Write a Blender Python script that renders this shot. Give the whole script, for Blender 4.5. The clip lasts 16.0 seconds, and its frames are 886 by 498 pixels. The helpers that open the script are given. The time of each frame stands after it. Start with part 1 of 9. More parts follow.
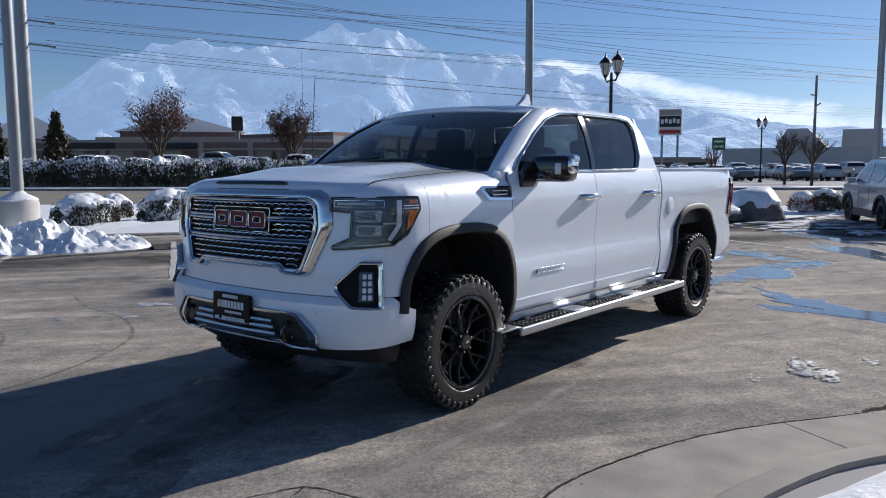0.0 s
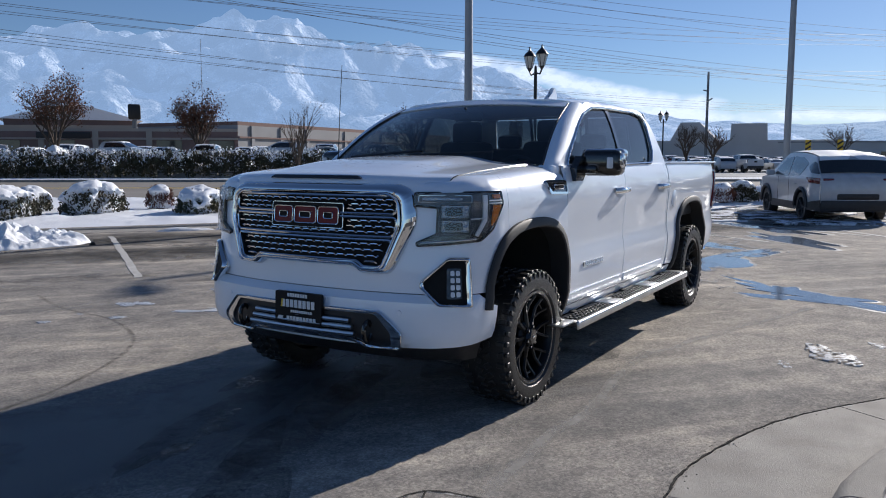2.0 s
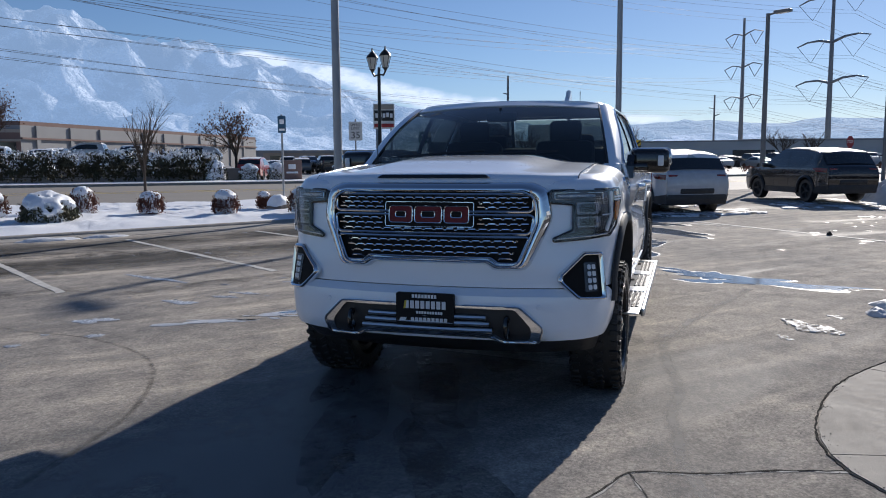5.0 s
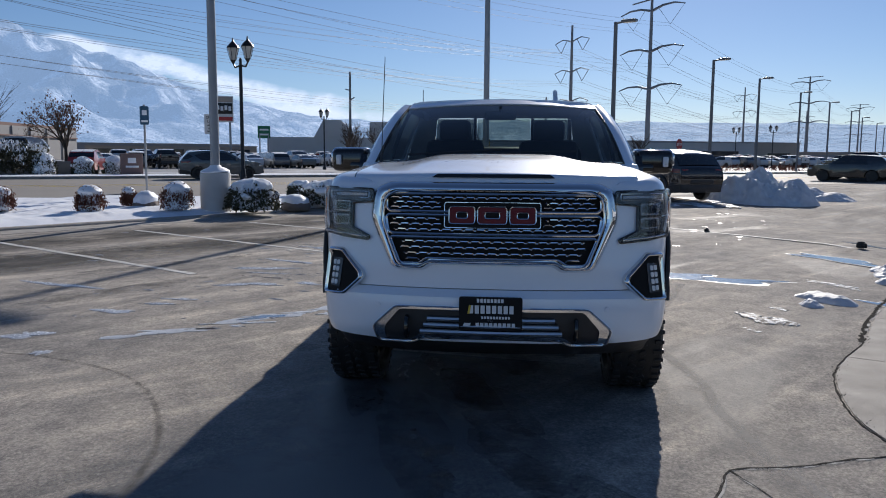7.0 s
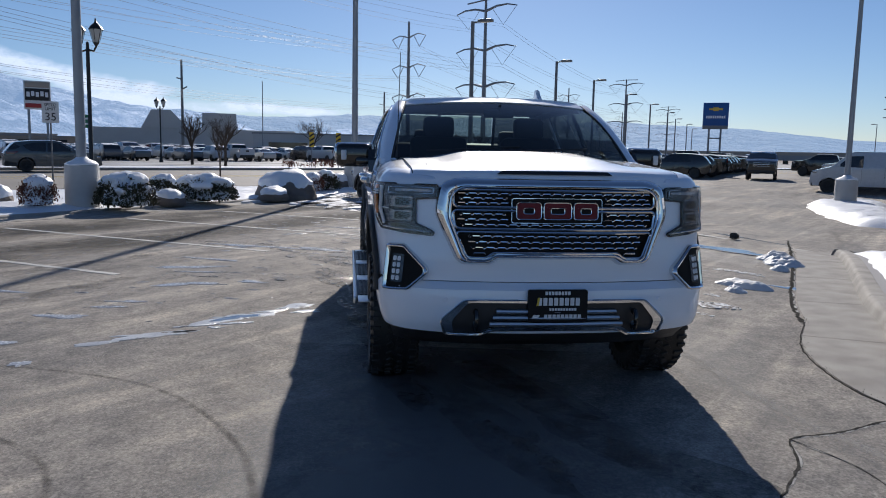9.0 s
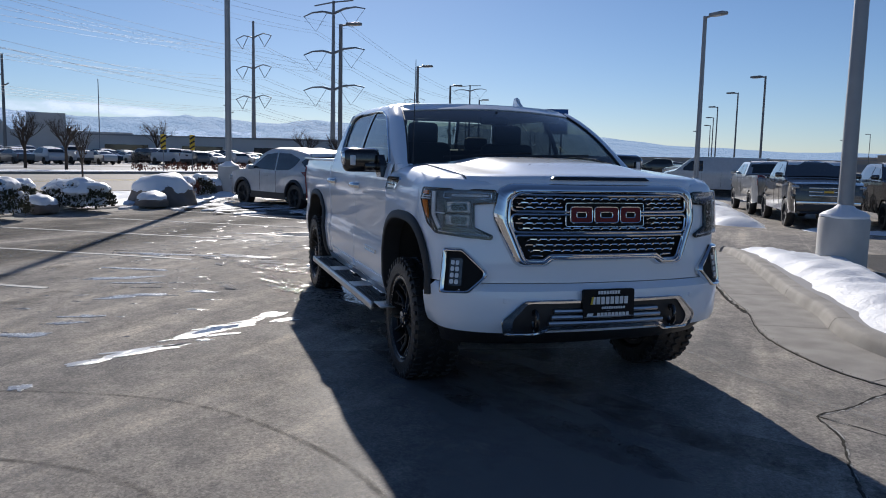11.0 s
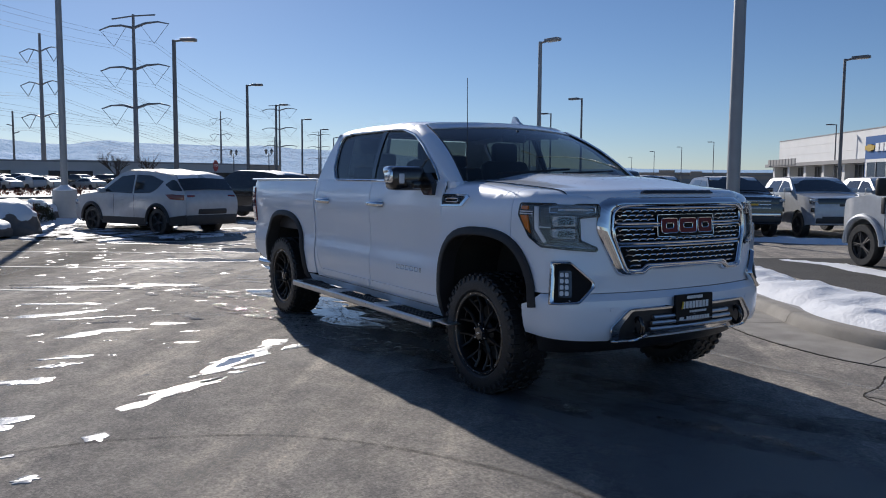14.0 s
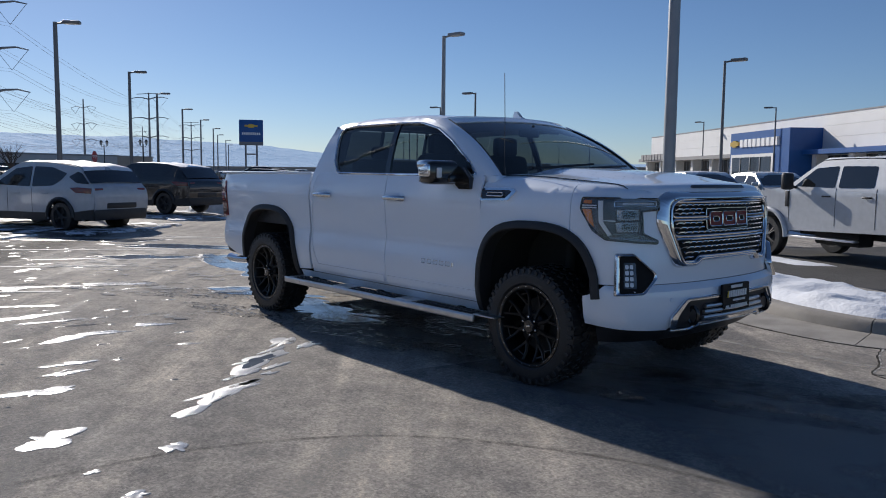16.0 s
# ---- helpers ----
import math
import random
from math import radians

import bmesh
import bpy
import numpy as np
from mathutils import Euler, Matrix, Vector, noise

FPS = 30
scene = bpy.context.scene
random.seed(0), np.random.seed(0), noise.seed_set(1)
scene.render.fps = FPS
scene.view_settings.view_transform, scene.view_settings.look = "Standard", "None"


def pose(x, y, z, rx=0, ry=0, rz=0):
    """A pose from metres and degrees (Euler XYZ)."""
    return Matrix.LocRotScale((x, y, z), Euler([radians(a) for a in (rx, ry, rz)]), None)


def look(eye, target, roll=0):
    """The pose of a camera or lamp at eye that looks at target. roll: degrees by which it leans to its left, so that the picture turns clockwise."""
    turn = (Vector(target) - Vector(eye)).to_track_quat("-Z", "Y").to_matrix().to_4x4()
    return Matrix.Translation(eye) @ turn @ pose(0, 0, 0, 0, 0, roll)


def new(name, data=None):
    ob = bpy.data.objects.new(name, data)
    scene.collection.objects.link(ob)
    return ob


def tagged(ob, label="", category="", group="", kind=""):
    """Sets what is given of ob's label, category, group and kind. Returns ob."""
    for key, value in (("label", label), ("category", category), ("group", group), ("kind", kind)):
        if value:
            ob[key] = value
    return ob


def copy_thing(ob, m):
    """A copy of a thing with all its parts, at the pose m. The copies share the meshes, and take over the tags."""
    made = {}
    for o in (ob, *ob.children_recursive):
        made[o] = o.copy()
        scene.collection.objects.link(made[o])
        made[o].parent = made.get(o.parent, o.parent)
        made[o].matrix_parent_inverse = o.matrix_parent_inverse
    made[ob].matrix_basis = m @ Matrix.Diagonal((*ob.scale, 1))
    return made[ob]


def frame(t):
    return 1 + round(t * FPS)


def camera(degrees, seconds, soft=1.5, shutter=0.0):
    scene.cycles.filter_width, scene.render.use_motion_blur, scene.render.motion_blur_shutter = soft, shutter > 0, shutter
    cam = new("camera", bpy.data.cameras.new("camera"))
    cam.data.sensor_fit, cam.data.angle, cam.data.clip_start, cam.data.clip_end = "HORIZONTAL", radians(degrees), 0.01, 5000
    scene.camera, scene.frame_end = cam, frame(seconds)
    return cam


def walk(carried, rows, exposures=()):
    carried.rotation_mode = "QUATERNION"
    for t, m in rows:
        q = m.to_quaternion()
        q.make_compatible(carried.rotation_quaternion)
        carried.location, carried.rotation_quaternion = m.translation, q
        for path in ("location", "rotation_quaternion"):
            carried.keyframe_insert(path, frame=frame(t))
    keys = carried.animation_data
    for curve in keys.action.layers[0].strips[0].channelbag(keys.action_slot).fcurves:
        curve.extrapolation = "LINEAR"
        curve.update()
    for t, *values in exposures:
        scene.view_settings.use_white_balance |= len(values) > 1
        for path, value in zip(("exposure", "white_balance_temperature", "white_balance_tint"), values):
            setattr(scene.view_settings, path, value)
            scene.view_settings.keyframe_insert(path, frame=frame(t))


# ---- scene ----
cam = camera(59.2, 16.0, soft=1.0)
PATH = [
    (0, (3.735, 3.835, 1.46), (2.183, 2.59, 1.254), -0.2),
    (0.5, (3.856, 3.645, 1.453), (2.272, 2.443, 1.24), 0.2),
    (1, (4.024, 3.431, 1.468), (2.405, 2.277, 1.247), 0.2),
    (1.5, (4.128, 3.222, 1.454), (2.473, 2.122, 1.229), 0.1),
    (2, (4.25, 2.987, 1.479), (2.557, 1.946, 1.25), -0.0),
    (2.5, (4.484, 2.75, 1.468), (2.755, 1.771, 1.237), -0.1),
    (3, (4.658, 2.535, 1.47), (2.892, 1.624, 1.244), -0.2),
    (3.5, (4.756, 2.243, 1.484), (2.953, 1.406, 1.259), -0.2),
    (4, (4.909, 1.967, 1.472), (3.073, 1.206, 1.248), -0.4),
    (6.5, (5.115, 0.436, 1.484), (3.149, 0.15, 1.247), 0.2),
    (7, (5.131, 0.118, 1.488), (3.154, -0.062, 1.251), 0.4),
    (7.5, (5.181, -0.216, 1.498), (3.197, -0.289, 1.259), 0.6),
    (8, (5.161, -0.524, 1.477), (3.176, -0.488, 1.235), 0.8),
    (8.5, (5.148, -0.841, 1.487), (3.168, -0.699, 1.243), 1.0),
    (9, (5.193, -1.176, 1.487), (3.223, -0.936, 1.241), 1.1),
    (9.5, (5.17, -1.467, 1.476), (3.214, -1.13, 1.231), 1.1),
    (10, (5.12, -1.773, 1.497), (3.183, -1.338, 1.254), 1.2),
    (12.5, (4.74, -3.22, 1.448), (2.945, -2.361, 1.252), 0.9),
    (13, (4.572, -3.466, 1.45), (2.809, -2.54, 1.265), 0.7),
    (13.5, (4.44, -3.742, 1.434), (2.712, -2.751, 1.257), 0.6),
    (14, (4.325, -4.011, 1.44), (2.635, -2.956, 1.266), 0.4),
    (14.5, (4.11, -4.236, 1.435), (2.463, -3.115, 1.262), 0.5),
    (15, (3.949, -4.478, 1.434), (2.345, -3.297, 1.254), 0.4),
    (15.5, (3.819, -4.74, 1.447), (2.262, -3.499, 1.261), 0.4),
    (16, (3.628, -4.948, 1.438), (2.123, -3.645, 1.249), 0.6),
]
walk(cam, [(t, look(eye, target, roll)) for t, eye, target, roll in PATH], [(0.0, 0.45, 5700, 14), (4.0, 0.41, 5700, 14), (6.5, 0.33, 5700, 14), (10.0, 0.30, 5700, 14), (14.0, 0.26, 5700, 14), (16.0, 0.26, 5700, 14)])

# ---- light: low winter sun behind the truck, clear sky ----
SUN_BEARING, SUN_HEIGHT = radians(169.5), radians(25.0)
sun_way = Vector((math.cos(SUN_BEARING) * math.cos(SUN_HEIGHT), math.sin(SUN_BEARING) * math.cos(SUN_HEIGHT), math.sin(SUN_HEIGHT)))
world = bpy.data.worlds.new("winter_sky")
scene.world = world
world.use_nodes = True
wt = world.node_tree
wt.nodes.clear()
sky = wt.nodes.new("ShaderNodeTexSky")
sky.sky_type = "NISHITA"
sky.sun_disc = False
sky.sun_elevation = SUN_HEIGHT
sky.sun_rotation = math.pi / 2 - SUN_BEARING
sky.altitude = 1400
sky.air_density, sky.dust_density, sky.ozone_density = 1.0, 0.35, 3.2
bg = wt.nodes.new("ShaderNodeBackground")
bg.inputs["Strength"].default_value = 0.0545
wout = wt.nodes.new("ShaderNodeOutputWorld")
wt.links.new(sky.outputs["Color"], bg.inputs["Color"])
wt.links.new(bg.outputs["Background"], wout.inputs["Surface"])
sun_lamp = bpy.data.lights.new("sun", "SUN")
sun_lamp.energy, sun_lamp.angle, sun_lamp.color = 4.1, radians(0.55), (1.0, 0.88, 0.695)
sun = new("sun", sun_lamp)
sun.matrix_world = look(sun_way * 50, (0, 0, 0))


# ---- materials ----
def material(name, colour, rough=0.5, metal=0.0, second=None, scale=8.0, amount=0.5, bump=0.0, bump_scale=120.0,
             rough_var=0.0, coat=0.0, spec=0.5, island=0.0, emit=None, emit_strength=0.0):
    m = bpy.data.materials.new(name)
    m.use_nodes = True
    nt = m.node_tree
    b = nt.nodes["Principled BSDF"]
    b.inputs["Roughness"].default_value = rough
    b.inputs["Metallic"].default_value = metal
    b.inputs["Specular IOR Level"].default_value = spec
    b.inputs["Coat Weight"].default_value = coat
    b.inputs["Coat Roughness"].default_value = 0.03
    co = nt.nodes.new("ShaderNodeTexCoord")
    if second is None:
        second = tuple(c * 0.86 for c in colour)
    big = nt.nodes.new("ShaderNodeTexNoise")
    big.inputs["Scale"].default_value, big.inputs["Detail"].default_value = scale, 6
    nt.links.new(co.outputs["Object"], big.inputs["Vector"])
    ramp = nt.nodes.new("ShaderNodeValToRGB")
    ramp.color_ramp.elements[0].position, ramp.color_ramp.elements[1].position = 0.5 - amount / 2, 0.5 + amount / 2
    ramp.color_ramp.elements[0].color, ramp.color_ramp.elements[1].color = (*second, 1), (*colour, 1)
    nt.links.new(big.outputs["Fac"], ramp.inputs["Fac"])
    out = ramp.outputs["Color"]
    if island:
        info = nt.nodes.new("ShaderNodeObjectInfo")
        geo = nt.nodes.new("ShaderNodeNewGeometry")
        add = nt.nodes.new("ShaderNodeMath")
        add.operation = "ADD"
        nt.links.new(info.outputs["Random"], add.inputs[0])
        nt.links.new(geo.outputs["Random Per Island"], add.inputs[1])
        rng = nt.nodes.new("ShaderNodeMapRange")
        rng.inputs["From Max"].default_value = 2.0
        rng.inputs["To Min"].default_value, rng.inputs["To Max"].default_value = 1 - island, 1 + island
        nt.links.new(add.outputs[0], rng.inputs["Value"])
        hsv = nt.nodes.new("ShaderNodeHueSaturation")
        nt.links.new(rng.outputs["Result"], hsv.inputs["Value"])
        nt.links.new(out, hsv.inputs["Color"])
        out = hsv.outputs["Color"]
    nt.links.new(out, b.inputs["Base Color"])
    if rough_var:
        rr = nt.nodes.new("ShaderNodeMapRange")
        rr.inputs["To Min"].default_value, rr.inputs["To Max"].default_value = max(0.02, rough - rough_var), min(1, rough + rough_var)
        fine = nt.nodes.new("ShaderNodeTexNoise")
        fine.inputs["Scale"].default_value, fine.inputs["Detail"].default_value = scale * 4, 5
        nt.links.new(co.outputs["Object"], fine.inputs["Vector"])
        nt.links.new(fine.outputs["Fac"], rr.inputs["Value"])
        nt.links.new(rr.outputs["Result"], b.inputs["Roughness"])
    if bump:
        n = nt.nodes.new("ShaderNodeTexNoise")
        n.inputs["Scale"].default_value, n.inputs["Detail"].default_value = bump_scale, 4
        nt.links.new(co.outputs["Object"], n.inputs["Vector"])
        bp = nt.nodes.new("ShaderNodeBump")
        bp.inputs["Strength"].default_value, bp.inputs["Distance"].default_value = min(1.0, bump), 0.02
        nt.links.new(n.outputs["Fac"], bp.inputs["Height"])
        nt.links.new(bp.outputs["Normal"], b.inputs["Normal"])
    if emit:
        b.inputs["Emission Color"].default_value = (*emit, 1)
        b.inputs["Emission Strength"].default_value = emit_strength
    return m


def pane_material(name, tint, gloss=0.03):
    """Thin glass: tinted see-through with a Fresnel gloss."""
    m = bpy.data.materials.new(name)
    m.use_nodes = True
    nt = m.node_tree
    nt.nodes.clear()
    t = nt.nodes.new("ShaderNodeBsdfTransparent")
    t.inputs["Color"].default_value = (*tint, 1)
    g = nt.nodes.new("ShaderNodeBsdfGlossy")
    g.inputs["Roughness"].default_value = gloss
    lw = nt.nodes.new("ShaderNodeLayerWeight")
    lw.inputs["Blend"].default_value = 0.5
    pw = nt.nodes.new("ShaderNodeMath")
    pw.operation = "POWER"
    pw.inputs[1].default_value = 4.0
    f = nt.nodes.new("ShaderNodeMapRange")
    f.inputs["To Min"].default_value = 0.055
    nt.links.new(lw.outputs["Facing"], pw.inputs[0])
    nt.links.new(pw.outputs["Value"], f.inputs["Value"])
    mix = nt.nodes.new("ShaderNodeMixShader")
    o = nt.nodes.new("ShaderNodeOutputMaterial")
    nt.links.new(f.outputs["Result"], mix.inputs["Fac"])
    nt.links.new(t.outputs["BSDF"], mix.inputs[1])
    nt.links.new(g.outputs["BSDF"], mix.inputs[2])
    nt.links.new(mix.outputs["Shader"], o.inputs["Surface"])
    return m



def patchy(name, colour, second, rough, scale, lo, hi, spec=0.3, most=1.0, feather=False):
    """A film on the ground that breaks up into patches; feathered ones thin out towards both sides of their band."""
    m = material(name, colour, rough, 0, second, scale * 0.6, 0.6, bump=0.3, bump_scale=150, spec=spec)
    nt = m.node_tree
    b = nt.nodes["Principled BSDF"]
    co = nt.nodes.new("ShaderNodeTexCoord")
    n = nt.nodes.new("ShaderNodeTexNoise")
    n.inputs["Scale"].default_value, n.inputs["Detail"].default_value, n.inputs["Roughness"].default_value = scale, 7, 0.65
    r = nt.nodes.new("ShaderNodeMapRange")
    r.inputs["From Min"].default_value, r.inputs["From Max"].default_value = lo, hi
    r.inputs["To Max"].default_value = most
    nt.links.new(co.outputs["Object"], n.inputs["Vector"])
    nt.links.new(n.outputs["Fac"], r.inputs["Value"])
    cover = r.outputs["Result"]
    if feather:
        sep = nt.nodes.new("ShaderNodeSeparateXYZ")
        nt.links.new(co.outputs["UV"], sep.inputs["Vector"])
        hill = nt.nodes.new("ShaderNodeMath")
        hill.operation = "PINGPONG"
        hill.inputs[1].default_value = 0.5
        nt.links.new(sep.outputs["X"], hill.inputs[0])
        soft = nt.nodes.new("ShaderNodeMapRange")
        soft.interpolation_type = "SMOOTHSTEP"
        soft.inputs["From Max"].default_value = 0.42
        nt.links.new(hill.outputs["Value"], soft.inputs["Value"])
        both = nt.nodes.new("ShaderNodeMath")
        both.operation = "MULTIPLY"
        nt.links.new(cover, both.inputs[0])
        nt.links.new(soft.outputs["Result"], both.inputs[1])
        cover = both.outputs["Value"]
    nt.links.new(cover, b.inputs["Alpha"])
    return m


M = {}
M["paint"] = material("white_pearl_paint", (0.83, 0.895, 0.985), 0.42, 0.10, (0.80, 0.865, 0.96), 1.3, 0.6, coat=1.0, bump=0.01, bump_scale=900, spec=0.3)
M["chrome"] = material("chrome", (0.80, 0.81, 0.82), 0.05, 1.0, (0.70, 0.71, 0.72), 5, 0.6, rough_var=0.03)
M["black_plastic"] = material("black_plastic", (0.018, 0.018, 0.02), 0.45, 0, (0.03, 0.03, 0.032), 14, 0.5, bump=0.05, bump_scale=400)
M["trim_grey"] = material("arch_trim", (0.020, 0.021, 0.023), 0.6, 0, (0.028, 0.028, 0.03), 9, 0.5, bump=0.05, bump_scale=300)
M["gloss_black"] = material("gloss_black", (0.008, 0.008, 0.009), 0.12, 0, (0.012, 0.012, 0.013), 6, 0.5, coat=0.6)
M["rubber"] = material("tyre_rubber", (0.012, 0.012, 0.013), 0.42, 0, (0.024, 0.023, 0.022), 16, 0.45, bump=0.2, bump_scale=160)
M["rim_black"] = material("black_alloy", (0.006, 0.006, 0.007), 0.3, 0.0, (0.009, 0.009, 0.009), 8, 0.5, spec=0.3)
M["bolt"] = material("bright_bolt", (0.7, 0.7, 0.7), 0.2, 1.0)
M["undercarriage"] = material("undercarriage", (0.012, 0.012, 0.012), 0.85, 0, (0.03, 0.028, 0.025), 5, 0.6)
M["glass"] = pane_material("windscreen_glass", (0.46, 0.52, 0.50))
M["dark_glass"] = pane_material("tinted_glass", (0.13, 0.145, 0.15))
M["door_glass"] = pane_material("door_glass", (0.26, 0.29, 0.29))
M["lens"] = pane_material("clear_lens", (0.98, 0.985, 0.99), 0.02)
M["lamp_housing"] = material("lamp_housing", (0.12, 0.13, 0.145), 0.25, 0.6, (0.05, 0.055, 0.06), 18, 0.5, bump=0.25, bump_scale=30)
M["grille_black"] = material("grille_backing", (0.006, 0.006, 0.007), 0.6, 0, (0.010, 0.010, 0.010), 20, 0.5, spec=0.2)
M["lamp_inner"] = material("lamp_reflector", (0.50, 0.515, 0.54), 0.12, 0.9, (0.28, 0.29, 0.31), 22, 0.5, bump=0.6, bump_scale=45)
M["lamp_white"] = material("lamp_light_guide", (0.75, 0.77, 0.80), 0.25, 0, coat=0.5)
M["amber"] = material("amber_lens", (0.75, 0.22, 0.02), 0.15, 0, (0.6, 0.16, 0.01), 30, 0.5, coat=0.6)
M["red_lens"] = material("red_lens", (0.075, 0.004, 0.007), 0.12, 0, (0.2, 0.006, 0.008), 20, 0.5, coat=0.8)
M["red_emblem"] = material("red_emblem", (0.17, 0.008, 0.014), 0.4, 0.0, (0.12, 0.006, 0.010), 20, 0.5, coat=0.1, spec=0.2)
M["interior"] = material("black_leather", (0.045, 0.045, 0.047), 0.55, 0, (0.03, 0.03, 0.03), 10, 0.5, bump=0.06, bump_scale=200)
M["headliner"] = material("headliner", (0.28, 0.28, 0.285), 0.9)
M["plate"] = material("black_plate", (0.008, 0.008, 0.010), 0.5, 0, spec=0.2)
M["letter_white"] = material("letter_white", (0.86, 0.87, 0.88), 0.5)
M["letter_yellow"] = material("letter_yellow", (0.75, 0.55, 0.05), 0.5)
M["step_metal"] = material("polished_step", (0.66, 0.67, 0.68), 0.32, 1.0, (0.55, 0.55, 0.56), 12, 0.5, rough_var=0.1)
M["concrete"] = material("concrete", (0.56, 0.55, 0.53), 0.85, 0, (0.42, 0.41, 0.39), 2.4, 0.7, bump=0.25, bump_scale=90)
M["kerb"] = material("kerb_concrete", (0.38, 0.36, 0.325), 0.85, 0, (0.21, 0.195, 0.175), 3.4, 0.55, bump=0.22, bump_scale=170, rough_var=0.15)
M["snow"] = material("snow", (0.86, 0.88, 0.91), 0.55, 0, (0.80, 0.83, 0.88), 3, 0.6, bump=0.5, bump_scale=22, rough_var=0.15)
M["old_snow"] = material("ploughed_snow", (0.78, 0.80, 0.83), 0.6, 0, (0.55, 0.56, 0.58), 3.5, 0.6, bump=0.9, bump_scale=9)
M["galvanised"] = material("galvanised_steel", (0.33, 0.345, 0.36), 0.5, 0.5, (0.27, 0.28, 0.295), 3, 0.6, bump=0.03, bump_scale=80)
M["pole_dark"] = material("bronze_pole", (0.19, 0.195, 0.205), 0.5, 0.2, (0.15, 0.155, 0.16), 3, 0.6)
M["black_iron"] = material("black_iron", (0.012, 0.012, 0.013), 0.4, 0.3, (0.02, 0.02, 0.02), 6, 0.6)
M["steel_pylon"] = material("pylon_steel", (0.25, 0.265, 0.285), 0.6, 0.1, (0.21, 0.22, 0.24), 1, 0.6)
M["wire"] = material("cable", (0.17, 0.18, 0.20), 0.6, 0.2)
M["bark"] = material("bark", (0.10, 0.075, 0.055), 0.9, 0, (0.06, 0.045, 0.035), 14, 0.6, bump=0.5, bump_scale=60)
M["brown_leaf"] = material("dead_leaf", (0.17, 0.065, 0.03), 0.8, 0, (0.10, 0.04, 0.02), 3, 0.6, island=0.35)
M["green_leaf"] = material("evergreen_leaf", (0.035, 0.045, 0.022), 0.7, 0, (0.07, 0.05, 0.025), 2, 0.6, island=0.4)
M["red_twig"] = material("red_twig", (0.16, 0.055, 0.03), 0.8, 0, (0.09, 0.035, 0.022), 6, 0.6, island=0.3)
M["rock"] = material("boulder_stone", (0.19, 0.155, 0.13), 0.85, 0, (0.13, 0.12, 0.11), 3, 0.6, bump=0.7, bump_scale=12)
M["wall_tan"] = material("stucco_tan", (0.42, 0.36, 0.30), 0.9, 0, (0.36, 0.31, 0.26), 0.3, 0.6, bump=0.1, bump_scale=20)
M["wall_brick"] = material("brick_brown", (0.23, 0.155, 0.135), 0.9, 0, (0.19, 0.125, 0.11), 0.5, 0.6, bump=0.1, bump_scale=8)
M["wall_grey"] = material("wall_grey", (0.32, 0.32, 0.325), 0.85, 0, (0.27, 0.27, 0.275), 0.3, 0.6)
# Distance haze put into the base colour: paler than the near grey walls.
M["far_wall"] = material("hazed_far_wall", (0.58, 0.57, 0.56), 0.9, 0, (0.48, 0.47, 0.46), 0.2, 0.6)
M["panel_white"] = material("white_panel", (0.78, 0.78, 0.77), 0.5, 0, (0.72, 0.72, 0.71), 0.6, 0.6)
M["panel_blue"] = material("blue_panel", (0.012, 0.09, 0.32), 0.4, 0, (0.010, 0.075, 0.27), 0.8, 0.6)
M["gold"] = material("gold_emblem", (0.65, 0.42, 0.08), 0.3, 0.6)
M["shop_glass"] = material("shopfront_glass", (0.02, 0.025, 0.03), 0.06, 0, (0.035, 0.04, 0.045), 1.0, 0.5, coat=0.5)
M["car_white"] = material("car_white", (0.50, 0.525, 0.56), 0.35, 0.1, coat=1.0)
M["car_black"] = material("car_black", (0.010, 0.010, 0.012), 0.2, 0, coat=1.0)
M["car_grey"] = material("car_grey", (0.13, 0.14, 0.15), 0.3, 0.4, coat=1.0)
M["car_silver"] = material("car_silver", (0.40, 0.41, 0.42), 0.3, 0.6, coat=1.0)
M["car_red"] = material("car_red", (0.30, 0.015, 0.012), 0.3, 0, coat=1.0)
M["car_teal"] = material("car_slate", (0.055, 0.078, 0.095), 0.3, 0.2, coat=1.0)
M["car_glass"] = material("car_glass", (0.010, 0.012, 0.013), 0.05, 0, (0.016, 0.018, 0.02), 2, 0.5, coat=0.8)
M["line_paint"] = material("line_paint", (0.62, 0.61, 0.58), 0.75, 0, (0.34, 0.33, 0.31), 7, 0.5, bump=0.2, bump_scale=120)
M["sign_white"] = material("sign_white", (0.75, 0.75, 0.73), 0.5)
M["sign_green"] = material("sign_green", (0.015, 0.16, 0.08), 0.5)
M["sign_red"] = material("sign_red", (0.40, 0.03, 0.03), 0.5)
M["sign_yellow"] = material("sign_yellow", (0.75, 0.5, 0.03), 0.5)
M["sign_black"] = material("sign_black", (0.015, 0.015, 0.015), 0.5)
M["frosted"] = material("frosted_glass", (0.45, 0.45, 0.42), 0.3, 0, coat=0.3)


# ---- mesh helpers ----
def part(name, bm, mat, parent=None, label="", smooth=True):
    me = bpy.data.meshes.new(name)
    bmesh.ops.recalc_face_normals(bm, faces=bm.faces[:])
    bm.to_mesh(me)
    bm.free()
    me.materials.append(M[mat] if isinstance(mat, str) else mat)
    if smooth:
        me.polygons.foreach_set("use_smooth", [True] * len(me.polygons))
        me.set_sharp_from_angle(angle=radians(38))
    ob = new(name, me)
    if parent is not None:
        ob.parent = parent
    if label:
        ob["label"] = label
    return ob


def group_thing(name, label, category, group="", kind="", at=None):
    e = new(name)
    e.empty_display_size = 0.2
    if at is not None:
        e.matrix_world = at
    return tagged(e, label, category, group, kind)


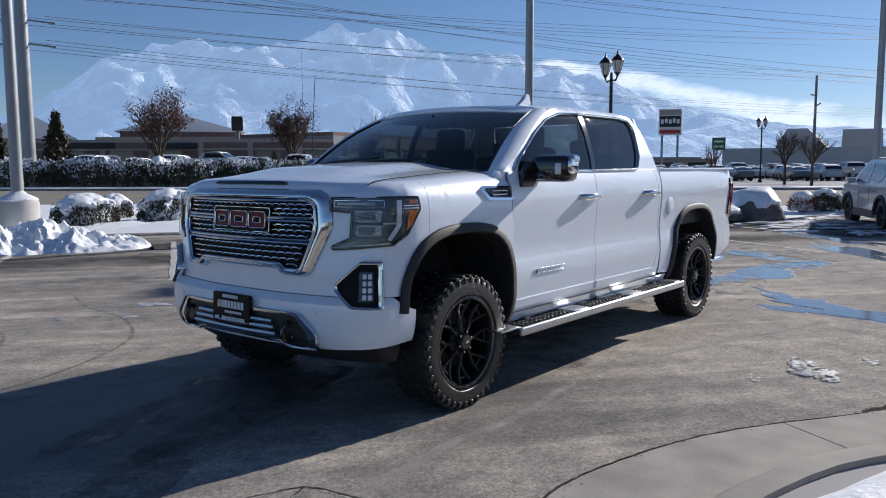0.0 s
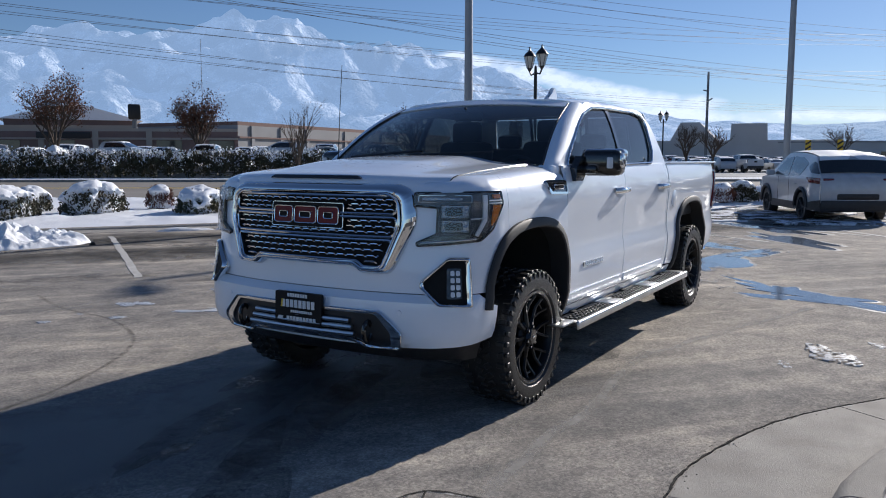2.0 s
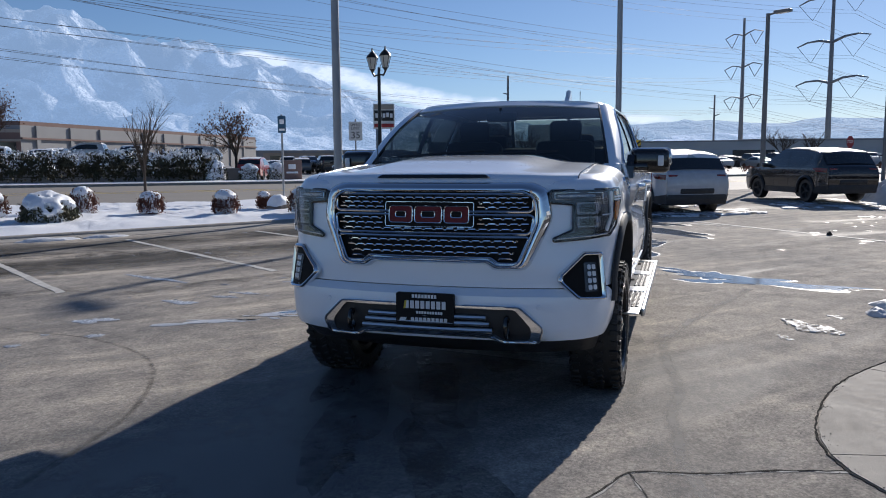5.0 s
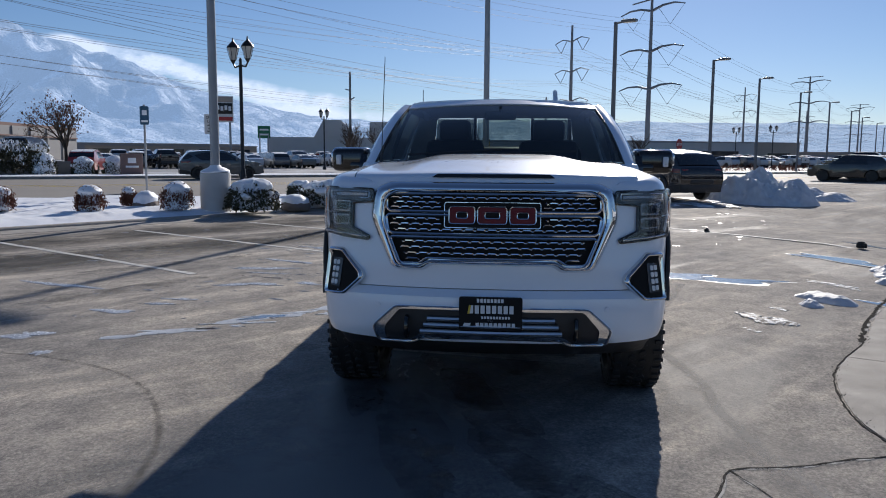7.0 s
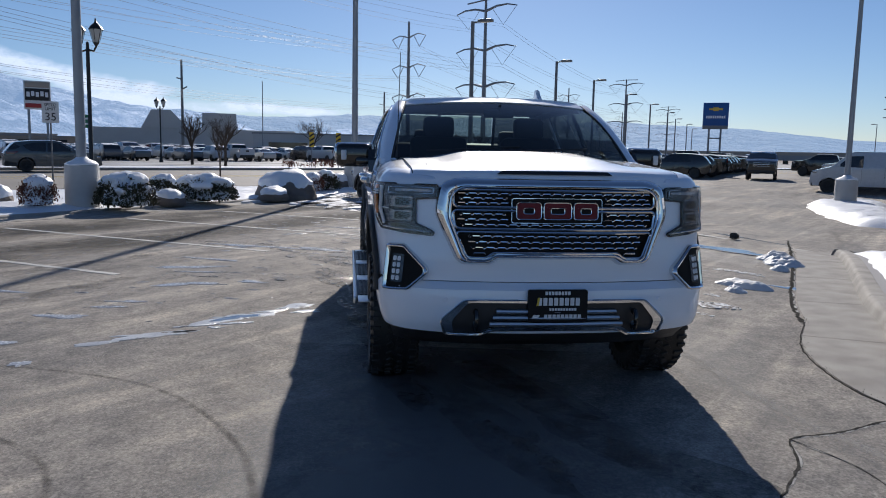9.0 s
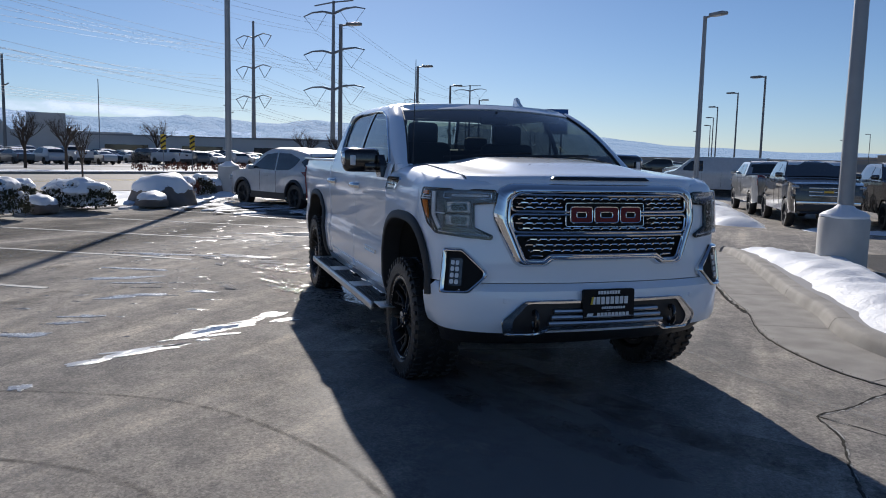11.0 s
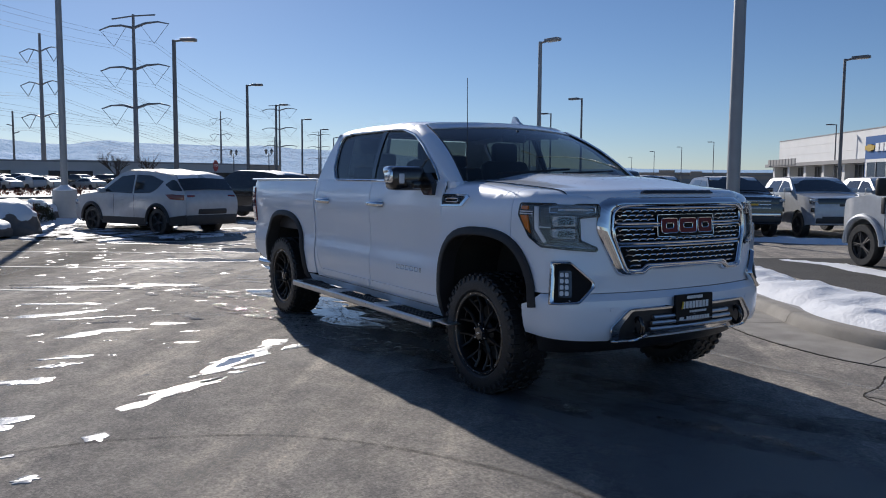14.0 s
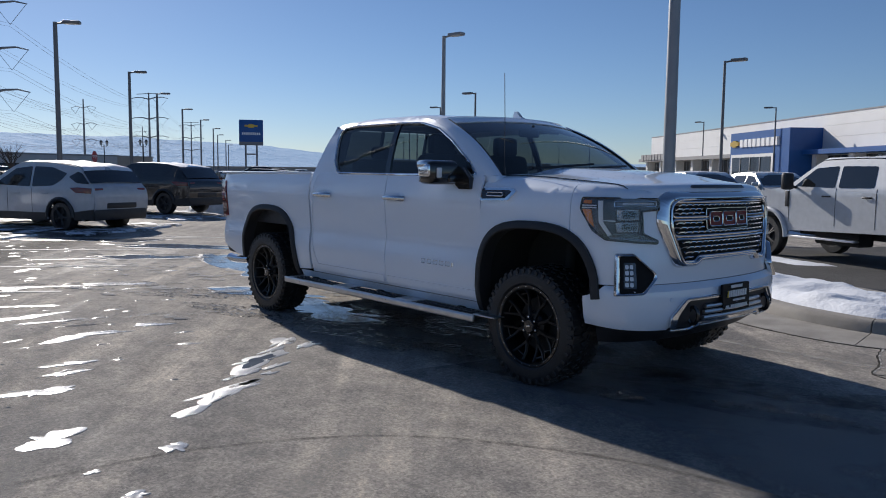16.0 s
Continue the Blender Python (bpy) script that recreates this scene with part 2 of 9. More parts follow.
def box(bm, c, s, bevel=0.0, turn=None, seg=2):
    m = Matrix.Translation(c)
    if turn is not None:
        m = m @ turn.to_4x4()
    r = bmesh.ops.create_cube(bm, size=1.0, matrix=m @ Matrix.Diagonal((*s, 1)))
    if bevel:
        edges = list({e for v in r["verts"] for e in v.link_edges})
        bmesh.ops.bevel(bm, geom=edges, offset=bevel, segments=seg, profile=0.5, affect="EDGES", clamp_overlap=True)


def tube(bm, pts, r, n=8, closed=False, r_end=None, cap=True):
    """A round bar along a line of points."""
    pts = [Vector(p) for p in pts]
    rings = []
    k = len(pts)
    up = None
    for i, p in enumerate(pts):
        a = pts[(i - 1) % k] if (closed or i > 0) else p
        b = pts[(i + 1) % k] if (closed or i < k - 1) else p
        d = (b - a).normalized()
        if up is None:
            up = Vector((0, 0, 1)) if abs(d.z) < 0.9 else Vector((1, 0, 0))
        side = d.cross(up).normalized()
        up = side.cross(d).normalized()
        rad = r if r_end is None else r + (r_end - r) * i / max(1, k - 1)
        rings.append([bm.verts.new(p + (side * math.cos(2 * math.pi * j / n) + up * math.sin(2 * math.pi * j / n)) * rad) for j in range(n)])
    for i in range(k if closed else k - 1):
        a, b = rings[i], rings[(i + 1) % k]
        for j in range(n):
            bm.faces.new((a[j], a[(j + 1) % n], b[(j + 1) % n], b[j]))
    if cap and not closed:
        bm.faces.new(rings[0][::-1])
        bm.faces.new(rings[-1])


def lathe(bm, profile, n=32, m=None, closed=False):
    """Turns (radius, height) pairs round z, then places them by m."""
    m = m or Matrix.Identity(4)
    rings = [[bm.verts.new(m @ Vector((r * math.cos(2 * math.pi * j / n), r * math.sin(2 * math.pi * j / n), h))) for j in range(n)] for r, h in profile]
    last = len(rings) if closed else len(rings) - 1
    for i in range(last):
        a, b = rings[i], rings[(i + 1) % len(rings)]
        for j in range(n):
            bm.faces.new((a[j], a[(j + 1) % n], b[(j + 1) % n], b[j]))
    if not closed:
        if profile[0][0] > 1e-4:
            bm.faces.new(rings[0])
        if profile[-1][0] > 1e-4:
            bm.faces.new(rings[-1])


def prism(bm, outline, depth, m=None, bevel=0.0):
    """A flat outline (x, y) with a thickness along z, placed by m."""
    m = m or Matrix.Identity(4)
    bot = [bm.verts.new(m @ Vector((x, y, 0))) for x, y in outline]
    top = [bm.verts.new(m @ Vector((x, y, depth))) for x, y in outline]
    bm.faces.new(bot[::-1])
    f2 = bm.faces.new(top)
    n = len(outline)
    for i in range(n):
        bm.faces.new((bot[i], bot[(i + 1) % n], top[(i + 1) % n], top[i]))
    if bevel:
        bmesh.ops.bevel(bm, geom=list(f2.edges), offset=bevel, segments=2, profile=0.5, affect="EDGES", clamp_overlap=True)


def smooth_line(pts, step=0.02, closed=False):
    """A Catmull-Rom line through points, evenly resampled."""
    p = [np.array(q, float) for q in pts]
    n = len(p)
    out = []
    for i in range(n if closed else n - 1):
        p1, p2 = p[i], p[(i + 1) % n]
        p0 = p[(i - 1) % n] if (closed or i > 0) else 2 * p1 - p2
        p3 = p[(i + 2) % n] if (closed or i < n - 2) else 2 * p2 - p1
        k = max(2, int(np.linalg.norm(p2 - p1) / step))
        for j in range(k):
            t = j / k
            out.append(0.5 * ((2 * p1) + (-p0 + p2) * t + (2 * p0 - 5 * p1 + 4 * p2 - p3) * t * t + (-p0 + 3 * p1 - 3 * p2 + p3) * t ** 3))
    if not closed:
        out.append(p[-1])
    return out


def rounded(pts, r, seg=4):
    """A closed 2D outline with its corners rounded."""
    out = []
    n = len(pts)
    for i in range(n):
        a, b, c = (np.array(pts[j % n], float) for j in (i - 1, i, i + 1))
        da, dc = np.linalg.norm(a - b), np.linalg.norm(c - b)
        k = min(r, da * 0.45, dc * 0.45)
        p, q = b + (a - b) / da * k, b + (c - b) / dc * k
        for j in range(seg + 1):
            t = j / seg
            out.append(tuple((1 - t) ** 2 * p + 2 * t * (1 - t) * b + t * t * q))
    return out


def sheet(outline, mapping, step=0.06, holes=(), thick=0.02, inward=None, mirror=False):
    """A panel: a flat outline (u, v), cut into a fine grid, laid on a curved surface by mapping, with its rim turned in."""
    bm = bmesh.new()
    loops = [outline, *holes]
    edges = []
    for lp in loops:
        vs = [bm.verts.new((u, v, 0)) for u, v in lp]
        edges += [bm.edges.new((vs[i], vs[(i + 1) % len(vs)])) for i in range(len(vs))]
    bmesh.ops.triangle_fill(bm, use_beauty=True, use_dissolve=False, edges=edges)
    us = [u for u, v in outline]
    vs_ = [v for u, v in outline]
    for axis, lo, hi in ((0, min(us), max(us)), (1, min(vs_), max(vs_))):
        k = int((hi - lo) / step)
        for i in range(1, k + 1):
            c = lo + (hi - lo) * i / (k + 1)
            co = (c, 0, 0) if axis == 0 else (0, c, 0)
            no = (1, 0, 0) if axis == 0 else (0, 1, 0)
            bmesh.ops.bisect_plane(bm, geom=bm.verts[:] + bm.edges[:] + bm.faces[:], plane_co=co, plane_no=no, dist=1e-5)
    bmesh.ops.join_triangles(bm, faces=bm.faces[:], angle_face_threshold=3.1, angle_shape_threshold=3.1)
    rim = [e for e in bm.edges if e.is_boundary]
    flat = {v: (v.co.x, v.co.y) for v in bm.verts}
    for v in bm.verts:
        v.co = mapping(*flat[v])
    if thick:
        inward = inward or (lambda u, v: Vector((0, -1, 0)))
        made = {}
        for e in rim:
            for v in e.verts:
                if v not in made:
                    made[v] = bm.verts.new(v.co + inward(*flat[v]) * thick)
        for e in rim:
            a, b = e.verts
            bm.faces.new((a, b, made[b], made[a]))
    if mirror:
        for v in bm.verts:
            v.co.y = -v.co.y
        bmesh.ops.reverse_faces(bm, faces=bm.faces[:])
    return bm


def both_sides(name, outline, mapping, mat, parent, label="", **kw):
    return [part(name, sheet(outline, mapping, mirror=mir, **kw), mat, parent, label) for mir in (False, True)]


def letter_bars(parent, name, m, width, height, count, mat, depth=0.004, gap=0.28, slant=0.0):
    """A row of plain bars where writing stands, one bar a letter, in the x-y plane of m."""
    pitch = width / count
    for i in range(count):
        bm = bmesh.new()
        x0 = -width / 2 + i * pitch
        w = pitch * (1 - gap)
        prism(bm, [(x0, -height / 2), (x0 + w, -height / 2), (x0 + w + slant, height / 2), (x0 + slant, height / 2)], depth, m)
        part(name, bm, mat, parent, smooth=False)


def writing(parent, name, text, m, size, mat, depth=0.003):
    cu = bpy.data.curves.new(name, "FONT")
    cu.body, cu.size, cu.extrude, cu.align_x, cu.align_y = text, size, depth, "CENTER", "CENTER"
    ob = new(name + "_curve", cu)
    me = bpy.data.meshes.new_from_object(ob.evaluated_get(bpy.context.evaluated_depsgraph_get()))
    bpy.data.objects.remove(ob)
    me.materials.clear()
    me.materials.append(M[mat])
    o = new(name, me)
    o.parent = parent
    o.matrix_basis = m
    return o


# ---- the pickup: nose towards +x, front axle over the origin ----
HALF_PLAN = [(0.873, 0), (0.870, 0.15), (0.862, 0.3), (0.845, 0.45), (0.818, 0.6), (0.782, 0.74), (0.725, 0.865), (0.642, 0.945),
             (0.52, 0.985), (0.35, 1.002), (0, 1.008), (-0.5, 1.004), (-1.5, 1.002), (-3.0, 1.002), (-4.0, 1.0), (-4.6, 0.985), (-4.86, 0.955)]
plan = np.array(smooth_line(HALF_PLAN, 0.01))
plan_s = np.concatenate([[0], np.cumsum(np.linalg.norm(np.diff(plan, axis=0), axis=1))])
tang = np.gradient(plan, axis=0)
tang /= np.linalg.norm(tang, axis=1)[:, None]
plan_n = np.stack([tang[:, 1], -tang[:, 0]], axis=1)


def SX(x):
    """Way round the body's plan to a place x on the flank."""
    k = plan[:, 1] > 0.9
    return float(np.interp(-x, -plan[k, 0], plan_s[k]))


def SY(y):
    """Way round the body's plan to a place y across the nose."""
    k = plan[:, 0] > 0.6
    return math.copysign(float(np.interp(abs(y), plan[k, 1], plan_s[k])), y)


def ease(a, b, x):
    t = min(1, max(0, (x - a) / (b - a)))
    return t * t * (3 - 2 * t)


NOSE = [(0.36, -0.12, 0.36), (0.44, -0.01, 0.44), (0.47, 0.03, 0.47), (0.52, 0.05, 0.52), (0.66, 0.055, 0.66), (0.725, 0.047, 0.725), (0.742, 0.034, 0.742), (0.752, 0.008, 0.755),
        (0.77, 0.0, 0.77), (0.85, 0.004, 0.85), (1.0, -0.012, 1.0), (1.2, -0.03, 1.2), (1.3, -0.04, 1.3), (1.36, -0.06, 1.345), (1.46, -0.14, 1.37), (1.57, -0.2, 1.39)]
FLANK = [(0.36, -0.08, 0.36), (0.46, -0.045, 0.46), (0.52, -0.012, 0.52), (0.62, 0.004, 0.62), (0.74, 0.014, 0.74), (0.78, 0.012, 0.78), (0.90, -0.006, 0.90), (1.03, 0.0, 1.03),
         (1.16, 0.012, 1.16), (1.24, 0.015, 1.24), (1.33, 0.006, 1.33), (1.40, -0.012, 1.40), (1.46, -0.034, 1.46)]
FENDER = [(0.36, -0.06, 0.36), (0.46, -0.045, 0.46), (0.52, -0.012, 0.52), (0.62, 0.008, 0.62), (0.80, 0.018, 0.80), (1.03, 0.02, 1.03), (1.16, 0.016, 1.16), (1.25, 0.012, 1.25), (1.31, 0.002, 1.31),
          (1.36, -0.018, 1.36), (1.41, -0.052, 1.397), (1.48, -0.11, 1.424), (1.57, -0.198, 1.440)]


def table_at(tab, v):
    a = np.array(tab)
    return float(np.interp(v, a[:, 0], a[:, 1])), float(np.interp(v, a[:, 0], a[:, 2]))


S_NOSE, S_SIDE = SY(0.80), SX(0.42)


def on_body(s, v, proud=0.0, fender=True):
    k = abs(s)
    w = ease(S_NOSE, S_SIDE, k)
    x = float(np.interp(k, plan_s, plan[:, 0]))
    y = float(np.interp(k, plan_s, plan[:, 1]))
    nx = float(np.interp(k, plan_s, plan_n[:, 0]))
    ny = float(np.interp(k, plan_s, plan_n[:, 1]))
    o1, z1 = table_at(NOSE, v)
    o2, z2 = table_at(FENDER if (fender and x > -0.502) else FLANK, v)
    if fender and x > -0.502 and v > 1.3:
        z2 -= 0.05 * ease(-0.4, 0.6, x) * (v - 1.3) / 0.27
    o, z = o1 + (o2 - o1) * w + proud, z1 + (z2 - z1) * w
    return Vector((x + nx * o, math.copysign(1, s) * (y + ny * o) if s else 0.0, z))


def body_in(s, v):
    k = abs(s)
    nx = float(np.interp(k, plan_s, plan_n[:, 0]))
    ny = float(np.interp(k, plan_s, plan_n[:, 1]))
    return Vector((-nx, -math.copysign(ny, s) if s else 0.0, 0))


def proud_body(p):
    return lambda s, v: on_body(s, v, p)


def flank(p=0.0):
    return lambda x, v: on_body(SX(x), v, p)


def flank_in(x, v):
    return Vector((0, -1, 0))


FRONT_ARCH = [(0.545, 0.66), (0.515, 0.84), (0.43, 0.985), (0.30, 1.06), (0.15, 1.088), (0.0, 1.092), (-0.16, 1.084), (-0.30, 1.05), (-0.41, 0.965), (-0.475, 0.82), (-0.50, 0.62), (-0.505, 0.44)]
REAR_ARCH = [(-3.16, 0.44), (-3.175, 0.62), (-3.225, 0.83), (-3.32, 0.97), (-3.44, 1.04), (-3.58, 1.068), (-3.74, 1.074), (-3.90, 1.066), (-4.04, 1.03), (-4.15, 0.945), (-4.225, 0.80), (-4.265, 0.52)]
front_arch = [tuple(p) for p in smooth_line(FRONT_ARCH, 0.05)]
rear_arch = [tuple(p) for p in smooth_line(REAR_ARCH, 0.05)]

truck = group_thing("pickup_truck", "white pearl crew-cab pickup truck with chrome grille, parked on wet asphalt", "pickup truck")

# fenders, nose and bumper
arch_back = [(x, z) for x, z in front_arch if x < 0.33]
arch_fore = [(x, z) for x, z in front_arch if x > 0.345]
z_cut = float(np.interp(-0.34, [-x for x, z in front_arch], [z for x, z in front_arch]))
fender_line = [(-0.498, 1.57), (0.34, 1.57), (0.34, z_cut), *arch_back, (-0.498, 0.46)]
fender_line = [(x, z) for x, z in fender_line if x > -0.4985]
both_sides("front_fender", fender_line, flank(), "paint", truck, inward=flank_in, step=0.05)
half = [(SX(x), z) for x, z in arch_fore] + [(SX(0.345), z_cut), (SX(0.345), 1.57)]
right_half = [(0.0, 0.757), (SX(0.545), 0.757)] + [(SX(x), max(z, 0.757)) for x, z in arch_fore if z > 0.757] + [(SX(0.345), z_cut), (SX(0.345), 1.57), (SX(0.55), 1.55), (SY(0.80), 1.50), (SY(0.74), 1.40), (SY(0.70), 1.345), (0.0, 1.345)]
fascia = right_half[1:-1] + [(0.0, 1.345)] + [(-s, v) for s, v in right_half[1:-1][::-1]]
part("nose_panel", sheet(fascia, proud_body(0), step=0.05, inward=body_in), "paint", truck)
bumper_line = [(-SX(0.455), 0.49), (-SX(0.455), 0.672), (-SX(0.54), 0.70), (-SX(0.60), 0.752), (SX(0.60), 0.752), (SX(0.54), 0.70), (SX(0.455), 0.672), (SX(0.455), 0.49), (SY(0.85), 0.475), (SY(0.64), 0.462), (-SY(0.64), 0.462), (-SY(0.85), 0.475)]
bumper = part("front_bumper", sheet(bumper_line, proud_body(0.004), step=0.04, inward=body_in, thick=0.10), "paint", truck)
part("air_dam", sheet([(-SX(0.52), 0.37), (-SX(0.52), 0.47), (SX(0.52), 0.47), (SX(0.52), 0.37), (SY(0.5), 0.36), (-SY(0.5), 0.36)], proud_body(-0.02), step=0.06, inward=body_in, thick=0.06), "black_plastic", truck)

# bumper opening with bright frame, bars and tow hooks
INLET = [(-0.50, 0.648), (0.50, 0.648), (0.615, 0.54), (0.60, 0.468), (0.43, 0.462), (0.38, 0.50), (-0.38, 0.50), (-0.43, 0.462), (-0.60, 0.468), (-0.615, 0.54)]


def nose_outline(pts, r=0.02):
    return [(SY(y), z) for y, z in rounded(pts, r)]


def strip_on(pts, proud, r, n=6):
    bm = bmesh.new()
    tube(bm, [on_body(s, v, proud) for s, v in pts], r, n)
    return bm


part("bumper_opening", sheet(nose_outline(INLET), proud_body(0.012), step=0.05, inward=body_in), "black_plastic", bumper)
frame_out = [(-0.515, 0.662), (0.515, 0.662), (0.64, 0.545), (0.62, 0.452), (0.43, 0.452), (0.37, 0.487), (-0.37, 0.487), (-0.43, 0.452), (-0.62, 0.452), (-0.64, 0.545)]
frame_in = [(-0.492, 0.648), (0.492, 0.648), (0.578, 0.545), (0.575, 0.475), (0.44, 0.470), (0.385, 0.508), (-0.385, 0.508), (-0.44, 0.470), (-0.575, 0.475), (-0.578, 0.545)]
part("frame_bead", strip_on([(s_, v_) for s_, v_ in nose_outline(frame_out)] + nose_outline(frame_out)[:1], 0.030, 0.0055), "chrome", bumper)
part("opening_frame", sheet(nose_outline(frame_out), proud_body(0.026), holes=[nose_outline(frame_in)], step=0.06, inward=body_in, thick=0.02), "chrome", bumper)
for i, z in enumerate((0.600, 0.565, 0.530)):
    w = 0.34 + 0.018 * i
    bm = bmesh.new()
    tube(bm, [on_body(SY(-w + 2 * w * j / 24), z, 0.028 + 0.006 * i) for j in range(25)], 0.0145, 8)
    part("bumper_bar", bm, "step_metal", bumper)
for sy in (-1, 1):
    bm = bmesh.new()
    c = on_body(SY(sy * 0.44), 0.55, 0.03)
    tube(bm, [c + Vector((0.035 * math.cos(a), 0.012 * sy, 0.055 * math.sin(a))) for a in np.linspace(0, 2 * math.pi, 17)[:-1]], 0.013, 8, closed=True)
    part("tow_hook", bm, "gloss_black", bumper)
    for y, z in ((0.16, 0.705), (0.62, 0.66)):
        bm = bmesh.new()
        c = on_body(SY(sy * y), z, 0.006)
        d = -body_in(SY(sy * y), z)
        lathe(bm, [(0.0, 0.002), (0.012, 0.002), (0.014, 0.0), (0.014, -0.01)], 14, Matrix.Translation(c) @ d.to_track_quat("Z", "Y").to_matrix().to_4x4())
        part("parking_sensor", bm, "paint", bumper)

# dealer plate
plate = part("dealer_plate", sheet(rounded([(-0.172, 0.548), (0.172, 0.548), (0.172, 0.728), (-0.172, 0.728)], 0.012), lambda y, z: Vector((0.970 - 0.04 * (z - 0.55), y, z)), step=0.2, thick=0.02, inward=lambda u, v: Vector((-1, 0, 0))), "plate", truck, "black plate with white bars of writing")
face = Matrix.Translation((0.9718, 0, 0)) @ Matrix(((0, 0, 1, 0), (1, 0, 0, 0), (0, 1, 0, 0), (0, 0, 0, 1)))
for w, h, n, y, z, mt in ((0.15, 0.020, 8, 0.0, 0.710, "letter_white"), (0.25, 0.044, 8, 0.008, 0.662, "letter_white"), (0.16, 0.014, 10, 0.03, 0.618, "letter_white"), (0.22, 0.022, 9, 0.03, 0.578, "letter_white")):
    letter_bars(plate, "writing_bar", face @ Matrix.Translation((y, z, -0.04 * (z - 0.55))), w, h, n, mt)
letter_bars(plate, "emblem_bar", face @ Matrix.Translation((-0.117, 0.662, -0.0035)), 0.016, 0.046, 1, "letter_yellow", slant=0.008)
letter_bars(plate, "emblem_bar", face @ Matrix.Translation((-0.125, 0.578, -0.0005)), 0.05, 0.018, 1, "letter_white", slant=0.008)

# grille
GR_OUT = [(-0.57, 1.374), (0.57, 1.374), (0.672, 1.318), (0.702, 1.150), (0.560, 0.856), (0.372, 0.856), (0.332, 0.888), (-0.332, 0.888), (-0.372, 0.856), (-0.560, 0.856), (-0.702, 1.150), (-0.672, 1.318)]
GR_IN = [(-0.54, 1.300), (0.54, 1.300), (0.605, 1.262), (0.618, 1.13), (0.518, 0.882), (0.395, 0.882), (0.352, 0.912), (-0.352, 0.912), (-0.395, 0.882), (-0.518, 0.882), (-0.618, 1.13), (-0.605, 1.262)]
grille = part("grille", sheet(nose_outline(GR_IN, 0.03), proud_body(0.006), step=0.06, inward=body_in), "grille_black", truck, "chrome-framed black grille with three rows of wavy bars")


def ring_points(pts, r, step=0.03):
    """A closed outline with rounded corners whose sides are cut alike, whatever their length."""
    base = rounded(pts, r, 4)
    out = []
    for p, q in zip(base, base[1:] + base[:1]):
        out += [(p[0] + (q[0] - p[0]) * j / 8, p[1] + (q[1] - p[1]) * j / 8) for j in range(8)]
    return out


# the surround swells from a thin inner edge and falls away to its outer edge
bm = bmesh.new()
inner, outer = ring_points(GR_IN, 0.04), ring_points(GR_OUT, 0.05)
loops = []
for t, lift in ((-0.02, 0.004), (0.0, 0.036), (0.10, 0.046), (0.25, 0.049), (0.42, 0.046), (0.60, 0.038), (0.78, 0.026), (0.92, 0.014), (1.0, 0.004), (1.0, -0.02)):
    loops.append([bm.verts.new(on_body(SY(p[0] + (q[0] - p[0]) * t), p[1] + (q[1] - p[1]) * t, lift)) for p, q in zip(inner, outer)])
for p, q in zip(loops, loops[1:]):
    for i in range(len(p)):
        j = (i + 1) % len(p)
        bm.faces.new((p[i], p[j], q[j], q[i]))
part("grille_surround", bm, "chrome", grille, "wide polished chrome surround")
bm = bmesh.new()
tube(bm, [on_body(s, v, 0.044) for s, v in nose_outline([(y * 0.985, 1.09 + (z - 1.09) * 0.985) for y, z in GR_IN], 0.04)], 0.008, 8, closed=True)
part("inner_rim", bm, "chrome", grille)


def dash_row(z0, z1, spans, lines, phase):
    """Wavy bars of one grille row: bright lines that step up and down, staggered from line to line."""
    bm = bmesh.new()
    for k in range(lines):
        z = z0 + (z1 - z0) * (k + 0.5) / lines
        for a, b in spans(z):
            w = 0.060
            n = max(1, int((b - a) / w))
            w = (b - a) / n
            pts = []
            for i in range(n + 1):
                y = a + w * i + (0 if (k + phase) % 2 else w / 2)
                pts += [(y + p * w, q) for p, q in ((-0.40, -0.0040), (-0.30, 0.0036), (0.30, 0.0036), (0.40, -0.0040))]
            pts = [(y, q) for y, q in pts if a - 0.004 <= y <= b + 0.004]
            tube(bm, [on_body(SY(y), z + q, 0.026 + 1.2 * q) for y, q in pts], 0.0056, 6)
    return bm


EMB = 0.262
rows = [(1.192, 1.272, 3, lambda z: [(-0.575, -EMB - 0.01), (EMB + 0.01, 0.575)] if z < 1.24 else [(-0.575, 0.575)], 0),
        (1.068, 1.158, 3, lambda z: [(-0.575, -EMB - 0.01), (EMB + 0.01, 0.575)] if z > 1.09 else [(-0.565, 0.565)], 1),
        (0.905, 1.035, 4, lambda z: ([(-0.50 - 0.25 * (z - 0.94), 0.50 + 0.25 * (z - 0.94))] if z > 0.935 else [(-0.485, -0.39), (0.39, 0.485)]), 0)]
for z0, z1, lines, spans, phase in rows:
    part("grille_insert", dash_row(z0, z1, spans, lines, phase), "chrome", grille)
R1 = [(-0.57, 1.28), (0.57, 1.28), (0.59, 1.262), (0.59, 1.20), (0.57, 1.183), (-0.57, 1.183), (-0.59, 1.20), (-0.59, 1.262)]
R2 = [(-0.575, 1.165), (0.575, 1.165), (0.592, 1.15), (0.578, 1.075), (0.555, 1.06), (-0.555, 1.06), (-0.578, 1.075), (-0.592, 1.15)]
R3 = [(-0.555, 1.043), (0.555, 1.043), (0.565, 1.03), (0.51, 0.905), (0.49, 0.896), (0.40, 0.896), (0.36, 0.926), (-0.36, 0.926), (-0.40, 0.896), (-0.49, 0.896), (-0.51, 0.905), (-0.565, 1.03)]
